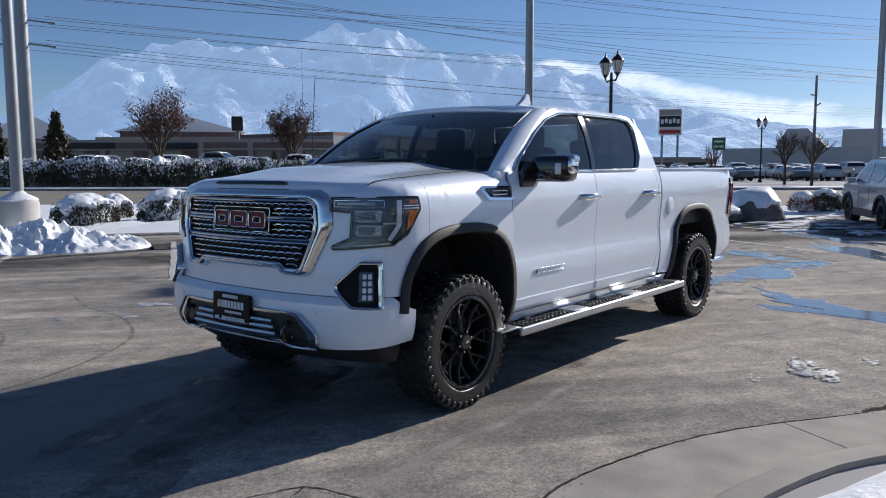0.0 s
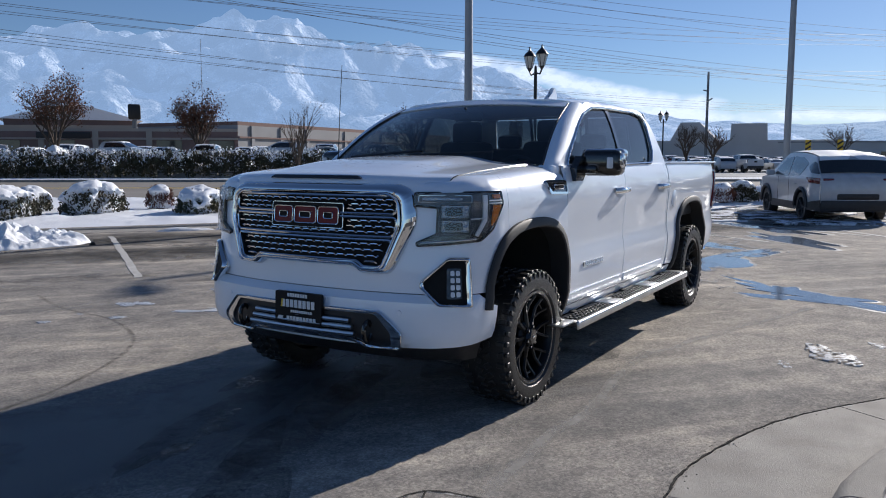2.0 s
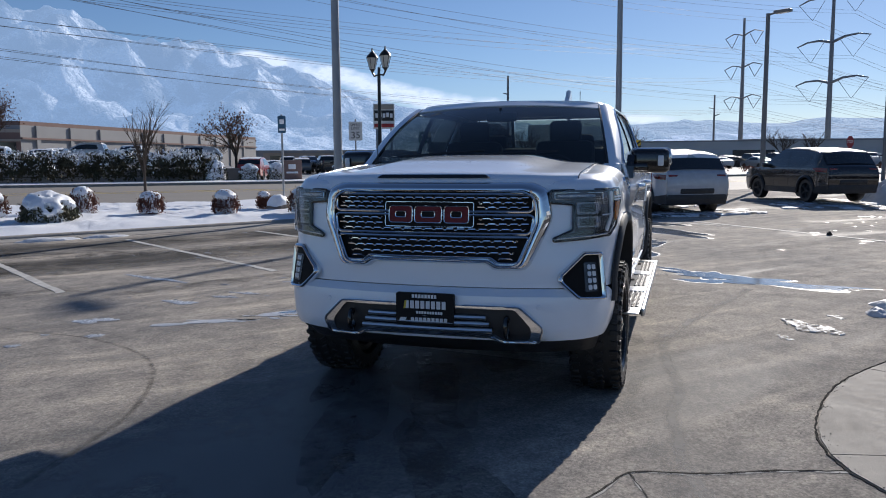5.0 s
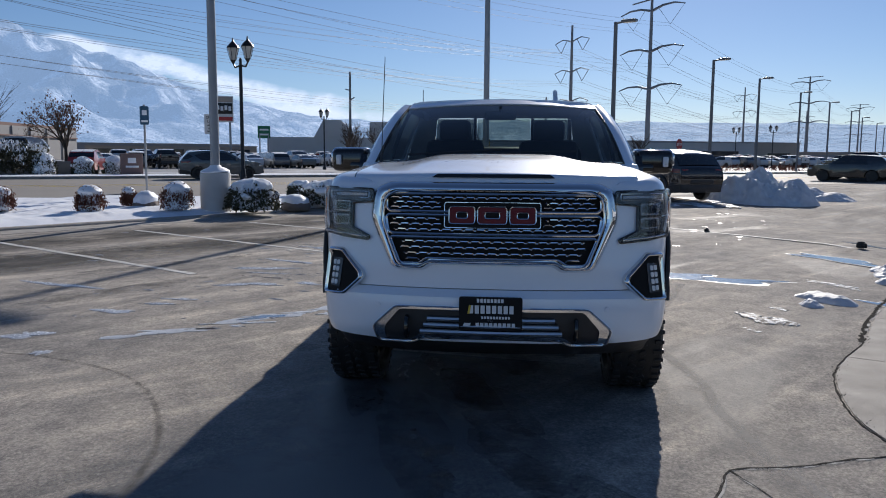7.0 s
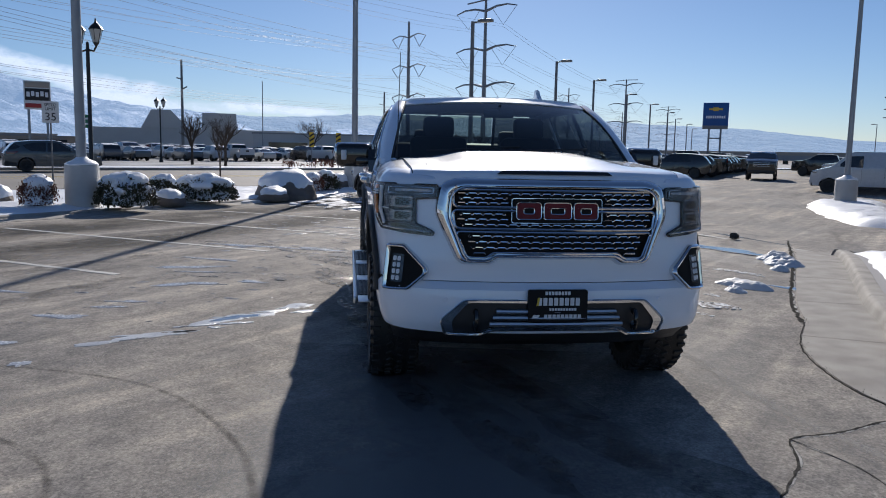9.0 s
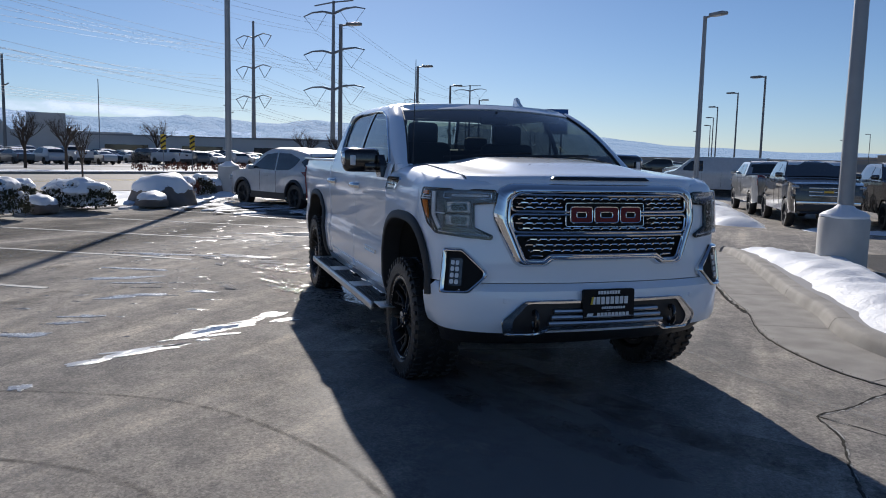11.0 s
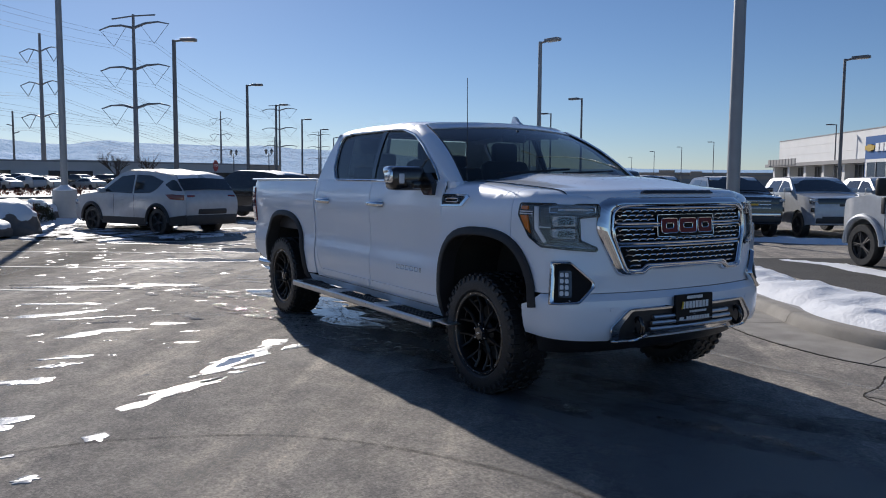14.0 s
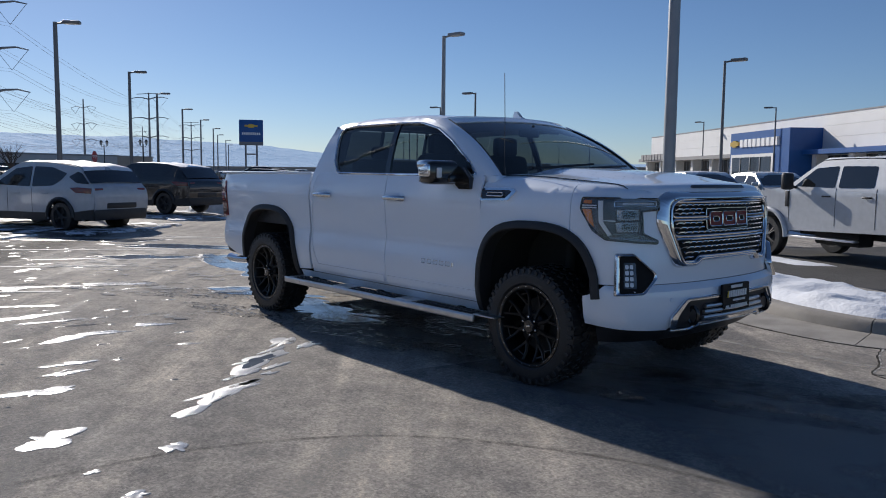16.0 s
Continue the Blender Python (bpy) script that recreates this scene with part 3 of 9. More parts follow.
for ring in (R1, R2, R3):
    bm = bmesh.new()
    pts = []
    rr = rounded(ring, 0.012, 2)
    for i in range(len(rr)):
        a, b = rr[i], rr[(i + 1) % len(rr)]
        k = max(1, int(abs(b[0] - a[0]) / 0.06))
        pts += [(a[0] + (b[0] - a[0]) * j / k, a[1] + (b[1] - a[1]) * j / k) for j in range(k)]
    tube(bm, [on_body(SY(y), z, 0.034) for y, z in pts], 0.0080, 6, closed=True)
    part("row_frame", bm, "chrome", grille)

# emblem: three plain red blocks in a bright frame
emb = rounded([(-EMB, 1.098), (EMB, 1.098), (EMB, 1.236), (-EMB, 1.236)], 0.014)
emblem = part("emblem_panel", sheet([(SY(y), z) for y, z in emb], proud_body(0.034), step=0.06, inward=body_in, thick=0.03), "grille_black", grille, "black emblem panel with red blocks")
bm = bmesh.new()
tube(bm, [on_body(SY(y), z, 0.036) for y, z in emb], 0.0032, 6, closed=True)
part("emblem_frame", bm, "chrome", emblem)
for a, b in ((-0.236, -0.094), (-0.080, 0.080), (0.094, 0.236)):
    ring = rounded([(a, 1.120), (b, 1.120), (b, 1.214), (a, 1.214)], 0.020, 3)
    part("emblem_block", sheet([(SY(y), z) for y, z in ring], proud_body(0.042), step=0.2, inward=body_in, thick=0.010), "red_emblem", emblem, "plain dark red block")
    hole = rounded([(a + 0.040, 1.150), (b - 0.040, 1.150), (b - 0.040, 1.184), (a + 0.040, 1.184)], 0.010, 2)
    part("block_core", sheet([(SY(y), z) for y, z in hole], proud_body(0.045), step=0.2, inward=body_in, thick=0.004), "grille_black", emblem)
    bm = bmesh.new()
    for line in (ring, hole):
        tube(bm, [on_body(SY(y), z, 0.045) for y, z in line], 0.0034, 5, closed=True)
    part("block_rim", bm, "chrome", emblem, "thin bright rim")

# headlamps and fog lamps
HL = [(SY(0.680), 1.300), (SX(0.60), 1.305), (SX(0.440), 1.305), (SX(0.432), 1.235), (SX(0.52), 1.10), (SX(0.60), 1.045), (SY(0.85), 1.030), (SY(0.70), 1.018), (SY(0.695), 1.035), (SY(0.80), 1.082), (SY(0.805), 1.222), (SY(0.68), 1.232)]
FOG = [(SX(0.655), 0.955), (SY(0.855), 0.957), (SY(0.728), 0.835), (SY(0.722), 0.80), (SY(0.815), 0.705), (SX(0.655), 0.695)]
FOG_IN = [(SX(0.675), 0.938), (SY(0.854), 0.939), (SY(0.748), 0.829), (SY(0.745), 0.803), (SY(0.823), 0.721), (SX(0.675), 0.712)]


def flip(pts, sy):
    return [(s * sy, v) for s, v in (pts if sy > 0 else pts[::-1])]


def stretch(a, b, k=8):
    return [(a[0] + (b[0] - a[0]) * i / k, a[1] + (b[1] - a[1]) * i / k) for i in range(k + 1)]


def fog_face(p):
    """The fog lamp lies on a plain face that bridges the step between nose and bumper."""
    def at(s, v):
        low, high = on_body(s, 0.70), on_body(s, 0.96)
        return low.lerp(high, (v - 0.70) / 0.26) - body_in(s, v) * p
    return at


for sy in (1, -1):
    lamp = part("headlight", sheet(flip(rounded(HL, 0.012, 3), sy), proud_body(0.005), step=0.05, inward=body_in), "lamp_housing", truck, "LED headlamp with clear lens, light guides and amber corner")
    part("lamp_lens", sheet(flip(rounded(HL, 0.012, 3), sy), proud_body(0.024), step=0.04, inward=body_in, thick=0.020), "lens", lamp).visible_shadow = False
    rim = rounded(HL, 0.012, 3)
    part("lamp_seal", strip_on(flip(rim + rim[:1], sy), 0.016, 0.0065), "gloss_black", lamp)
    part("lamp_blade", sheet(flip(rounded([(SY(0.712), 1.026), (SX(0.60), 1.052), (SX(0.575), 1.085), (SY(0.83), 1.072)], 0.006, 2), sy), proud_body(0.014), step=0.05, inward=body_in, thick=0.006), "gloss_black", lamp)
    bar = rounded([(SY(0.705), 1.252), (SX(0.64), 1.252), (SX(0.64), 1.286), (SY(0.705), 1.286)], 0.006, 2)
    part("upper_lens", sheet(flip(bar, sy), proud_body(0.012), step=0.08, inward=body_in, thick=0.006), "lamp_housing", lamp)
    part("lens_rim", strip_on(flip(bar + bar[:1], sy), 0.019, 0.0030), "chrome", lamp)
    slim = rounded([(SY(0.72), 1.262), (SX(0.68), 1.262), (SX(0.68), 1.276), (SY(0.72), 1.276)], 0.004, 2)
    part("lens_slit", sheet(flip(slim, sy), proud_body(0.015), step=0.08, inward=body_in, thick=0.003), "lamp_inner", lamp)
    part("light_guide", sheet(flip([(SX(0.572), 1.288), (SX(0.545), 1.288), (SX(0.555), 1.15), (SX(0.612), 1.066), (SX(0.630), 1.074), (SX(0.580), 1.155)], sy), proud_body(0.016), step=0.04, inward=body_in, thick=0.008), "lamp_white", lamp)
    for z0, z1 in ((1.166, 1.236), (1.090, 1.156)):
        cell = rounded([(SY(0.822), z0), (SX(0.655), z0), (SX(0.645), z1), (SY(0.822), z1)], 0.010, 3)
        part("reflector", sheet(flip(cell, sy), proud_body(0.008), step=0.05, inward=body_in, thick=0.004), "lamp_inner", lamp)
        part("lens_rim", strip_on(flip(cell + cell[:1], sy), 0.014, 0.0035), "gloss_black", lamp)
        s0, s1 = SY(0.822), SX(0.65)
        mid = rounded([(s0 + q * (s1 - s0), z) for q, z in ((0.12, z0 + 0.012), (0.74, z0 + 0.012), (0.74, z1 - 0.012), (0.12, z1 - 0.012))], 0.014, 4)
        part("projector", sheet(flip(mid, sy), proud_body(0.016), step=0.05, inward=body_in, thick=0.006), "gloss_black", lamp)
    part("lens_divider", strip_on(flip(stretch((SX(0.648), 1.161), (SX(0.56), 1.165), 4), sy), 0.018, 0.004), "lamp_white", lamp)
    part("lower_guide", strip_on(flip(stretch((SY(0.715), 1.034), (SX(0.62), 1.056), 8), sy), 0.016, 0.005), "chrome", lamp)
    part("turn_signal", sheet(flip([(SX(0.502), 1.232), (SX(0.446), 1.232), (SX(0.49), 1.152), (SX(0.525), 1.122)], sy), proud_body(0.018), step=0.04, inward=body_in, thick=0.01), "amber", lamp)
    part("turn_signal", sheet(flip([(SX(0.502), 1.268), (SX(0.450), 1.268), (SX(0.452), 1.290), (SX(0.502), 1.290)], sy), proud_body(0.018), step=0.04, inward=body_in, thick=0.01), "amber", lamp)
    for z in (1.243, 1.257):
        part("light_guide", strip_on(flip(stretch((SX(0.54), z), (SX(0.448), z), 4), sy), 0.022, 0.004), "lamp_white", lamp)
    fog = part("fog_light", sheet(flip(rounded(FOG_IN, 0.01, 3), sy), fog_face(0.006), step=0.03, inward=body_in), "grille_black", truck, "fog lamp pocket with chrome surround")
    bm = bmesh.new()
    rim_in, rim_out = ring_points(FOG_IN, 0.012), ring_points([(q + 0.35 * (q - p), v + 0.35 * (v - u)) for (p, u), (q, v) in zip(FOG_IN, FOG)], 0.016)
    loops = []
    for t, lift in ((0.0, 0.0), (0.0, 0.014), (0.2, 0.024), (0.45, 0.027), (0.7, 0.022), (0.9, 0.012), (1.0, 0.0), (1.0, -0.02)):
        loops.append([bm.verts.new(fog_face(lift)(sy * (p[0] + (q[0] - p[0]) * t), p[1] + (q[1] - p[1]) * t)) for p, q in zip(rim_in, rim_out)])
    for p, q in zip(loops, loops[1:]):
        for i in range(len(p)):
            j = (i + 1) % len(p)
            bm.faces.new((p[i], p[j], q[j], q[i]))
    part("fog_surround", bm, "chrome", fog)
    pad = rounded([(SX(0.692) - 0.072, 0.742), (SX(0.692), 0.742), (SX(0.692), 0.902), (SX(0.692) - 0.072, 0.902)], 0.008, 2)
    part("led_panel", sheet(flip(pad, sy), fog_face(0.010), step=0.05, inward=body_in, thick=0.004), "lamp_housing", fog)
    for i in range(4):
        for j in range(2):
            a = SX(0.708) - 0.027 * (j + 1)
            z = 0.752 + 0.037 * i
            part("led_cell", sheet(flip(rounded([(a, z), (a + 0.020, z), (a + 0.020, z + 0.027), (a, z + 0.027)], 0.007, 2), sy), fog_face(0.014), step=0.1, inward=body_in, thick=0.007), "lamp_white", fog)

# hood
def hood_front(y):
    k = plan[:, 0] > 0.55
    return float(np.interp(abs(y), plan[k, 1], plan[k, 0])) - 0.046 - 0.05 * ease(0.62, 0.80, abs(y))


def hood_at(x, y):
    z = float(np.interp(x, [-0.5, -0.2, 0.0, 0.4, 0.65, 0.85], [1.474, 1.468, 1.458, 1.432, 1.412, 1.398]))
    b = abs(y)
    z += 0.036 * (1 - ease(0.34, 0.64, b)) * (1 - ease(0.25, 0.74, x))
    z -= 0.026 * (b / 0.8) ** 2
    d = hood_front(y) - x
    z -= float(np.interp(d, [-0.01, 0.0, 0.008, 0.02, 0.045, 0.09, 0.16], [0.085, 0.075, 0.05, 0.026, 0.010, 0.002, 0.0]))
    return Vector((x, y, z))


def hood_back(y):
    return float(np.interp(abs(y), [0.0, 0.2, 0.45, 0.70, 0.806], [-0.28, -0.29, -0.33, -0.40, -0.45]))


bm = bmesh.new()
near_lip = [0.0, 0.003, 0.006, 0.010, 0.015, 0.021, 0.030, 0.045, 0.065, 0.09, 0.125, 0.16]
cols = []
for y in np.linspace(-0.806, 0.806, 93):
    xf, xb = hood_front(y), hood_back(y)
    xs = [xf - d for d in near_lip] + [xf - 0.16 + (xb - xf + 0.16) * i / 30 for i in range(1, 31)]
    cols.append([bm.verts.new(hood_at(xf, y) - Vector((0.004, 0, 0.03)))] + [bm.verts.new(hood_at(x, y)) for x in xs])
for edge_col, at_end in ((cols[0], 0), (cols[-1], 1)):
    low = [bm.verts.new(v.co + Vector((0, 0, -0.03))) for v in edge_col]
    cols.insert(0, low) if at_end == 0 else cols.append(low)
for p, q in zip(cols, cols[1:]):
    for i in range(len(p) - 1):
        bm.faces.new((p[i], p[i + 1], q[i + 1], q[i]))
bmesh.ops.recalc_face_normals(bm, faces=bm.faces[:])
hood = part("hood", bm, "paint", truck)
for sy in (1, -1):
    bm = bmesh.new()
    tube(bm, [hood_at(x, sy * 0.809) + Vector((0, 0, -0.002)) for x in np.linspace(hood_front(0.806) - 0.02, hood_back(0.806), 30)], 0.0035, 5)
    part("hood_gap", bm, "gloss_black", hood)
rnd = random.Random(31)
bm = bmesh.new()
for _ in range(900):
    x, y = rnd.uniform(-0.30, 0.45), rnd.gauss(0.0, 0.36)
    if abs(y) > 0.78:
        continue
    r = 0.0016 + 0.0034 * rnd.random() ** 2
    p = hood_at(x, y)
    ring = [bm.verts.new(p + Vector((r * rnd.uniform(0.8, 1.3) * math.cos(k * 1.0472), r * rnd.uniform(0.8, 1.2) * math.sin(k * 1.0472), -0.001))) for k in range(6)]
    mid = [bm.verts.new(p + (v.co - p) * 0.6 + Vector((0, 0, r * 0.42))) for v in ring]
    for k in range(6):
        bm.faces.new((ring[k], ring[(k + 1) % 6], mid[(k + 1) % 6], mid[k]))
    bm.faces.new(mid)
M["droplet"] = material("water_drop", (0.34, 0.36, 0.40), 0.04, 0, (0.30, 0.32, 0.36), 5, 0.5, spec=0.6)
part("meltwater", bm, "droplet", hood, "beads of meltwater on the hood")["kind"] = "stuff"
slot = rounded([(-0.34, 1.374), (0.34, 1.374), (0.31, 1.394), (-0.31, 1.394)], 0.006, 2)
part("hood_slot", sheet(slot, lambda y, z: Vector((hood_front(y) + 0.004 - 0.45 * max(0, z - 1.352), y, z - 0.004)), step=0.06, inward=lambda u, v: Vector((-1, 0, 0)), thick=0.02), "gloss_black", hood)
bm = bmesh.new()
grid = [[bm.verts.new((x + 0.12 * (1 - (y / 0.85) ** 2), y, z)) for y in np.linspace(-0.88, 0.88, 21)] for x, z in ((-0.38, 1.43), (-0.50, 1.425), (-0.62, 1.43))]
for r in range(2):
    for c in range(20):
        bm.faces.new((grid[r][c], grid[r][c + 1], grid[r + 1][c + 1], grid[r + 1][c]))
part("cowl", bm, "black_plastic", truck)

# doors, rocker, bed
DOOR_R = [(-2.775, 1.437), (-2.815, 1.30), (-2.84, 1.05), (-2.842, 0.85), (-2.80, 0.68), (-2.73, 0.56), (-2.70, 0.502)]
d1 = both_sides("front_door", rounded([(-0.506, 1.437), (-0.506, 0.502), (-1.668, 0.502), (-1.668, 1.437)], 0.012, 3), flank(), "paint", truck, inward=flank_in, step=0.05)
d2 = both_sides("rear_door", [(-1.676, 1.437), (-1.676, 0.502), *DOOR_R[::-1]], flank(), "paint", truck, inward=flank_in, step=0.05)
both_sides("rocker_panel", [(-0.515, 0.495), (-0.515, 0.43), (-3.10, 0.43), (-3.10, 0.495)], flank(), "paint", truck, inward=flank_in, step=0.08)
both_sides("cab_corner", [(x - 0.008, z) for x, z in DOOR_R] + [(-2.86, 0.502), (-2.872, 1.0), (-2.868, 1.437)], flank(), "paint", truck, inward=flank_in, step=0.08)
bed_line = [(-2.895, 1.437), (-2.90, 1.0), (-2.895, 0.52), (-3.155, 0.50), *rear_arch[1:], (-4.50, 0.545), (-4.70, 0.60), (-4.82, 0.64), (-4.82, 1.437)]
both_sides("bed_side", bed_line, flank(), "paint", truck, inward=flank_in, step=0.05)
for sy in (1, -1):
    bm = bmesh.new()
    box(bm, (-3.86, sy * 0.94, 1.445), (1.94, 0.10, 0.022), 0.008)
    part("bed_rail_cap", bm, "paint", truck)
    bm = bmesh.new()
    box(bm, (-3.86, sy * 0.90, 1.18), (1.94, 0.02, 0.5))
    part("bed_liner", bm, "black_plastic", truck)
bm = bmesh.new()
box(bm, (-3.86, 0, 0.93), (1.94, 1.8, 0.04))
part("bed_floor", bm, "black_plastic", truck)
bm = bmesh.new()
box(bm, (-4.80, 0, 1.09), (0.07, 1.72, 0.70), 0.02)
part("tailgate", bm, "paint", truck)
bm = bmesh.new()
box(bm, (-2.905, 0, 1.19), (0.03, 1.8, 0.49), 0.006)
part("bed_headboard", bm, "paint", truck)
bm = bmesh.new()
box(bm, (-4.86, 0, 0.64), (0.13, 1.60, 0.17), 0.05)
bar = part("rear_bumper", bm, "chrome", truck)
for sy in (1, -1):
    bm = bmesh.new()
    box(bm, (-4.82, sy * 0.85, 0.62), (0.15, 0.13, 0.20), 0.05)
    part("bumper_corner", bm, "black_plastic", bar, "black plastic bumper corner")
for sy in (1, -1):
    part("tail_light", sheet([(-4.70, 0.96), (-4.855, 0.93), (-4.855, 1.36), (-4.74, 1.35), (-4.70, 1.20)], lambda x, v, k=sy: (lambda p: Vector((p.x, k * p.y, p.z)))(on_body(SX(x), v, 0.014)), step=0.06, thick=0.014, inward=lambda u, v, k=sy: Vector((0, -k, 0))), "red_lens", truck, "red tail lamp")
    bm = bmesh.new()
    tube(bm, [(-4.55, sy * 0.80, 0.45), (-4.80, sy * 0.82, 0.44), (-4.96, sy * 0.84, 0.45)], 0.045, 14)
    part("exhaust_tip", bm, "chrome", truck)
    bm = bmesh.new()
    lathe(bm, [(0.0, 0.004), (0.075, 0.004), (0.082, 0.0), (0.082, -0.01)], 24, Matrix.Translation(on_body(SX(-3.08), 1.12, 0.002)) @ pose(0, 0, 0, -90) if sy > 0 else Matrix.Translation((-3.08, -1.012, 1.12)) @ pose(0, 0, 0, 90))
    if sy > 0:
        part("fuel_flap", bm, "paint", truck)
    else:
        bm.free()

# wheel-arch trims and liners
for name, arch in (("front", front_arch), ("rear", rear_arch)):
    for sy in (1, -1):
        bm = bmesh.new()
        cx = sum(x for x, z in arch) / len(arch)
        rings = []
        for i, (x, z) in enumerate(arch):
            a, b = arch[max(0, i - 1)], arch[min(len(arch) - 1, i + 1)]
            t = Vector((b[0] - a[0], b[1] - a[1])).normalized()
            n = Vector((t.y, -t.x))
            if n.dot(Vector((x - cx, z - 0.4))) < 0:
                n = -n
            prof = [(-0.012, -0.10), (-0.016, 0.020), (-0.008, 0.028), (0.030, 0.024), (0.040, 0.015), (0.042, 0.0)]
            base = on_body(SX(x), z, 0.0)
            rings.append([bm.verts.new((x + n.x * q, sy * (base.y + o), z + n.y * q)) for q, o in prof])
        for i in range(len(rings) - 1):
            for j in range(len(prof) - 1):
                bm.faces.new((rings[i][j], rings[i][j + 1], rings[i + 1][j + 1], rings[i + 1][j]))
        part("arch_trim", bm, "trim_grey", truck, "dark grey wheel-arch moulding")
        bm = bmesh.new()
        rows_ = [[bm.verts.new((x, sy * y, z)) for x, z in arch] for y in (0.985, 0.75, 0.52)]
        for r in range(2):
            for i in range(len(arch) - 1):
                bm.faces.new((rows_[r][i], rows_[r][i + 1], rows_[r + 1][i + 1], rows_[r + 1][i]))
        bm.faces.new(rows_[2])
        part("wheel_liner", bm, "undercarriage", truck)

# cab upper: pillars, roof, glass
def cab_y(z):
    return float(np.interp(z, [1.42, 1.45, 1.55, 1.70, 1.80, 1.86, 1.90, 1.925, 1.94], [0.985, 0.972, 0.948, 0.895, 0.852, 0.820, 0.785, 0.745, 0.70]))


def cab_side(p=0.0):
    return lambda x, z: Vector((x, cab_y(z) + p - 0.02 * ease(-0.9, -0.4, x), z))


CAB = [(-0.47, 1.437), (-0.66, 1.545), (-0.90, 1.705), (-1.10, 1.815), (-1.30, 1.888), (-1.55, 1.918), (-1.9, 1.928), (-2.3, 1.925), (-2.58, 1.905), (-2.68, 1.87), (-2.74, 1.76), (-2.80, 1.60), (-2.868, 1.437)]
cab_line = [tuple(p) for p in smooth_line(CAB, 0.06)]
WIN_F = rounded([(-0.615, 1.442), (-0.70, 1.53), (-0.96, 1.70), (-1.17, 1.80), (-1.40, 1.852), (-1.70, 1.862), (-1.655, 1.448)], 0.03, 4)
WIN_R = rounded([(-1.735, 1.450), (-1.785, 1.864), (-2.38, 1.862), (-2.56, 1.84), (-2.575, 1.77), (-2.52, 1.56), (-2.45, 1.462), (-2.40, 1.452)], 0.03, 4)
DLO = rounded([(-0.60, 1.437), (-0.69, 1.535), (-0.955, 1.708), (-1.165, 1.809), (-1.40, 1.862), (-1.70, 1.873), (-2.38, 1.873), (-2.57, 1.852), (-2.59, 1.77), (-2.53, 1.55), (-2.455, 1.453), (-2.40, 1.444), (-1.7, 1.440)], 0.03, 4)
both_sides("cab_frame", cab_line, cab_side(), "paint", truck, holes=[DLO], inward=flank_in, step=0.06, thick=0.04)
both_sides("pillar_trim", [(-1.665, 1.446), (-1.71, 1.868), (-1.775, 1.868), (-1.727, 1.446)], cab_side(-0.004), "gloss_black", truck, inward=flank_in, step=0.06)
for w, gl in ((WIN_F, "door_glass"), (WIN_R, "dark_glass")):
    for o in both_sides("side_window", w, cab_side(-0.012), gl, truck, inward=flank_in, step=0.1, thick=0.004):
        o.visible_shadow = True
for sy in (1, -1):
    bm = bmesh.new()
    tube(bm, [(lambda p: (p.x, sy * (p.y + 0.004), p.z))(cab_side()(x, z)) for x, z in DLO], 0.0105, 8, closed=True)
    part("window_trim", bm, "chrome", truck, "bright chrome window moulding")


def roof_at(x, y):
    b = abs(y)
    z = 1.968 - 0.022 * (b / 0.7) ** 2 - float(np.interp(b, [0.0, 0.62, 0.70, 0.74, 0.765], [0, 0, 0.008, 0.024, 0.05]))
    z -= 0.036 * ease(-1.75, -1.05, x) ** 1.3 + 0.04 * ease(-2.3, -2.75, x)
    return Vector((x, y, z))


roof_line = [(-1.10, 0.0), (-1.115, 0.3), (-1.16, 0.55), (-1.22, 0.70), (-1.30, 0.755), (-1.6, 0.765), (-2.5, 0.765), (-2.66, 0.74), (-2.70, 0.6), (-2.71, 0.0)]
roof_line = roof_line + [(x, -y) for x, y in roof_line[-2:0:-1]]
part("roof", sheet(roof_line, roof_at, step=0.07, inward=lambda u, v: Vector((0, 0, -1)), thick=0.05), "paint", truck)
fin = bmesh.new()
fp = roof_at(-1.50, 0.44)
prism(fin, [(0.10, -0.02), (0.07, 0.008), (0.0, 0.03), (-0.03, 0.085), (-0.075, 0.09), (-0.085, 0.02), (-0.10, -0.02)], 0.036, Matrix.Translation((fp.x, fp.y + 0.018, fp.z)) @ pose(0, 0, 0, 90))
bmesh.ops.bevel(fin, geom=fin.edges[:], offset=0.008, segments=2, affect="EDGES", clamp_overlap=True)
part("roof_antenna", fin, "paint", truck, "white shark-fin roof antenna")
bm = bmesh.new()
tube(bm, [(-0.43, -0.84, 1.41), (-0.435, -0.838, 1.46), (-0.44, -0.835, 1.50)], 0.012, 8, r_end=0.006)
tube(bm, [(-0.44, -0.835, 1.49), (-0.455, -0.825, 1.85), (-0.475, -0.815, 2.185)], 0.0035, 6, r_end=0.0025)
part("mast_antenna", bm, "black_plastic", truck, "thin black whip antenna on the fender")


def screen_at(u, v):
    """Windscreen: u across (-1..1), v up (0..1)."""
    b = abs(u)
    x0, x1 = -0.255 - 0.175 * b ** 2.2, -1.085 - 0.115 * b ** 2.2
    y = u * (0.885 + (0.735 - 0.885) * v)
    z0, z1 = 1.448 - 0.012 * b, 1.916 - 0.035 * b ** 2
    bow = 0.028 * math.sin(math.pi * v)
    return Vector((x0 + (x1 - x0) * v + bow, y, z0 + (z1 - z0) * v + bow * 1.2))


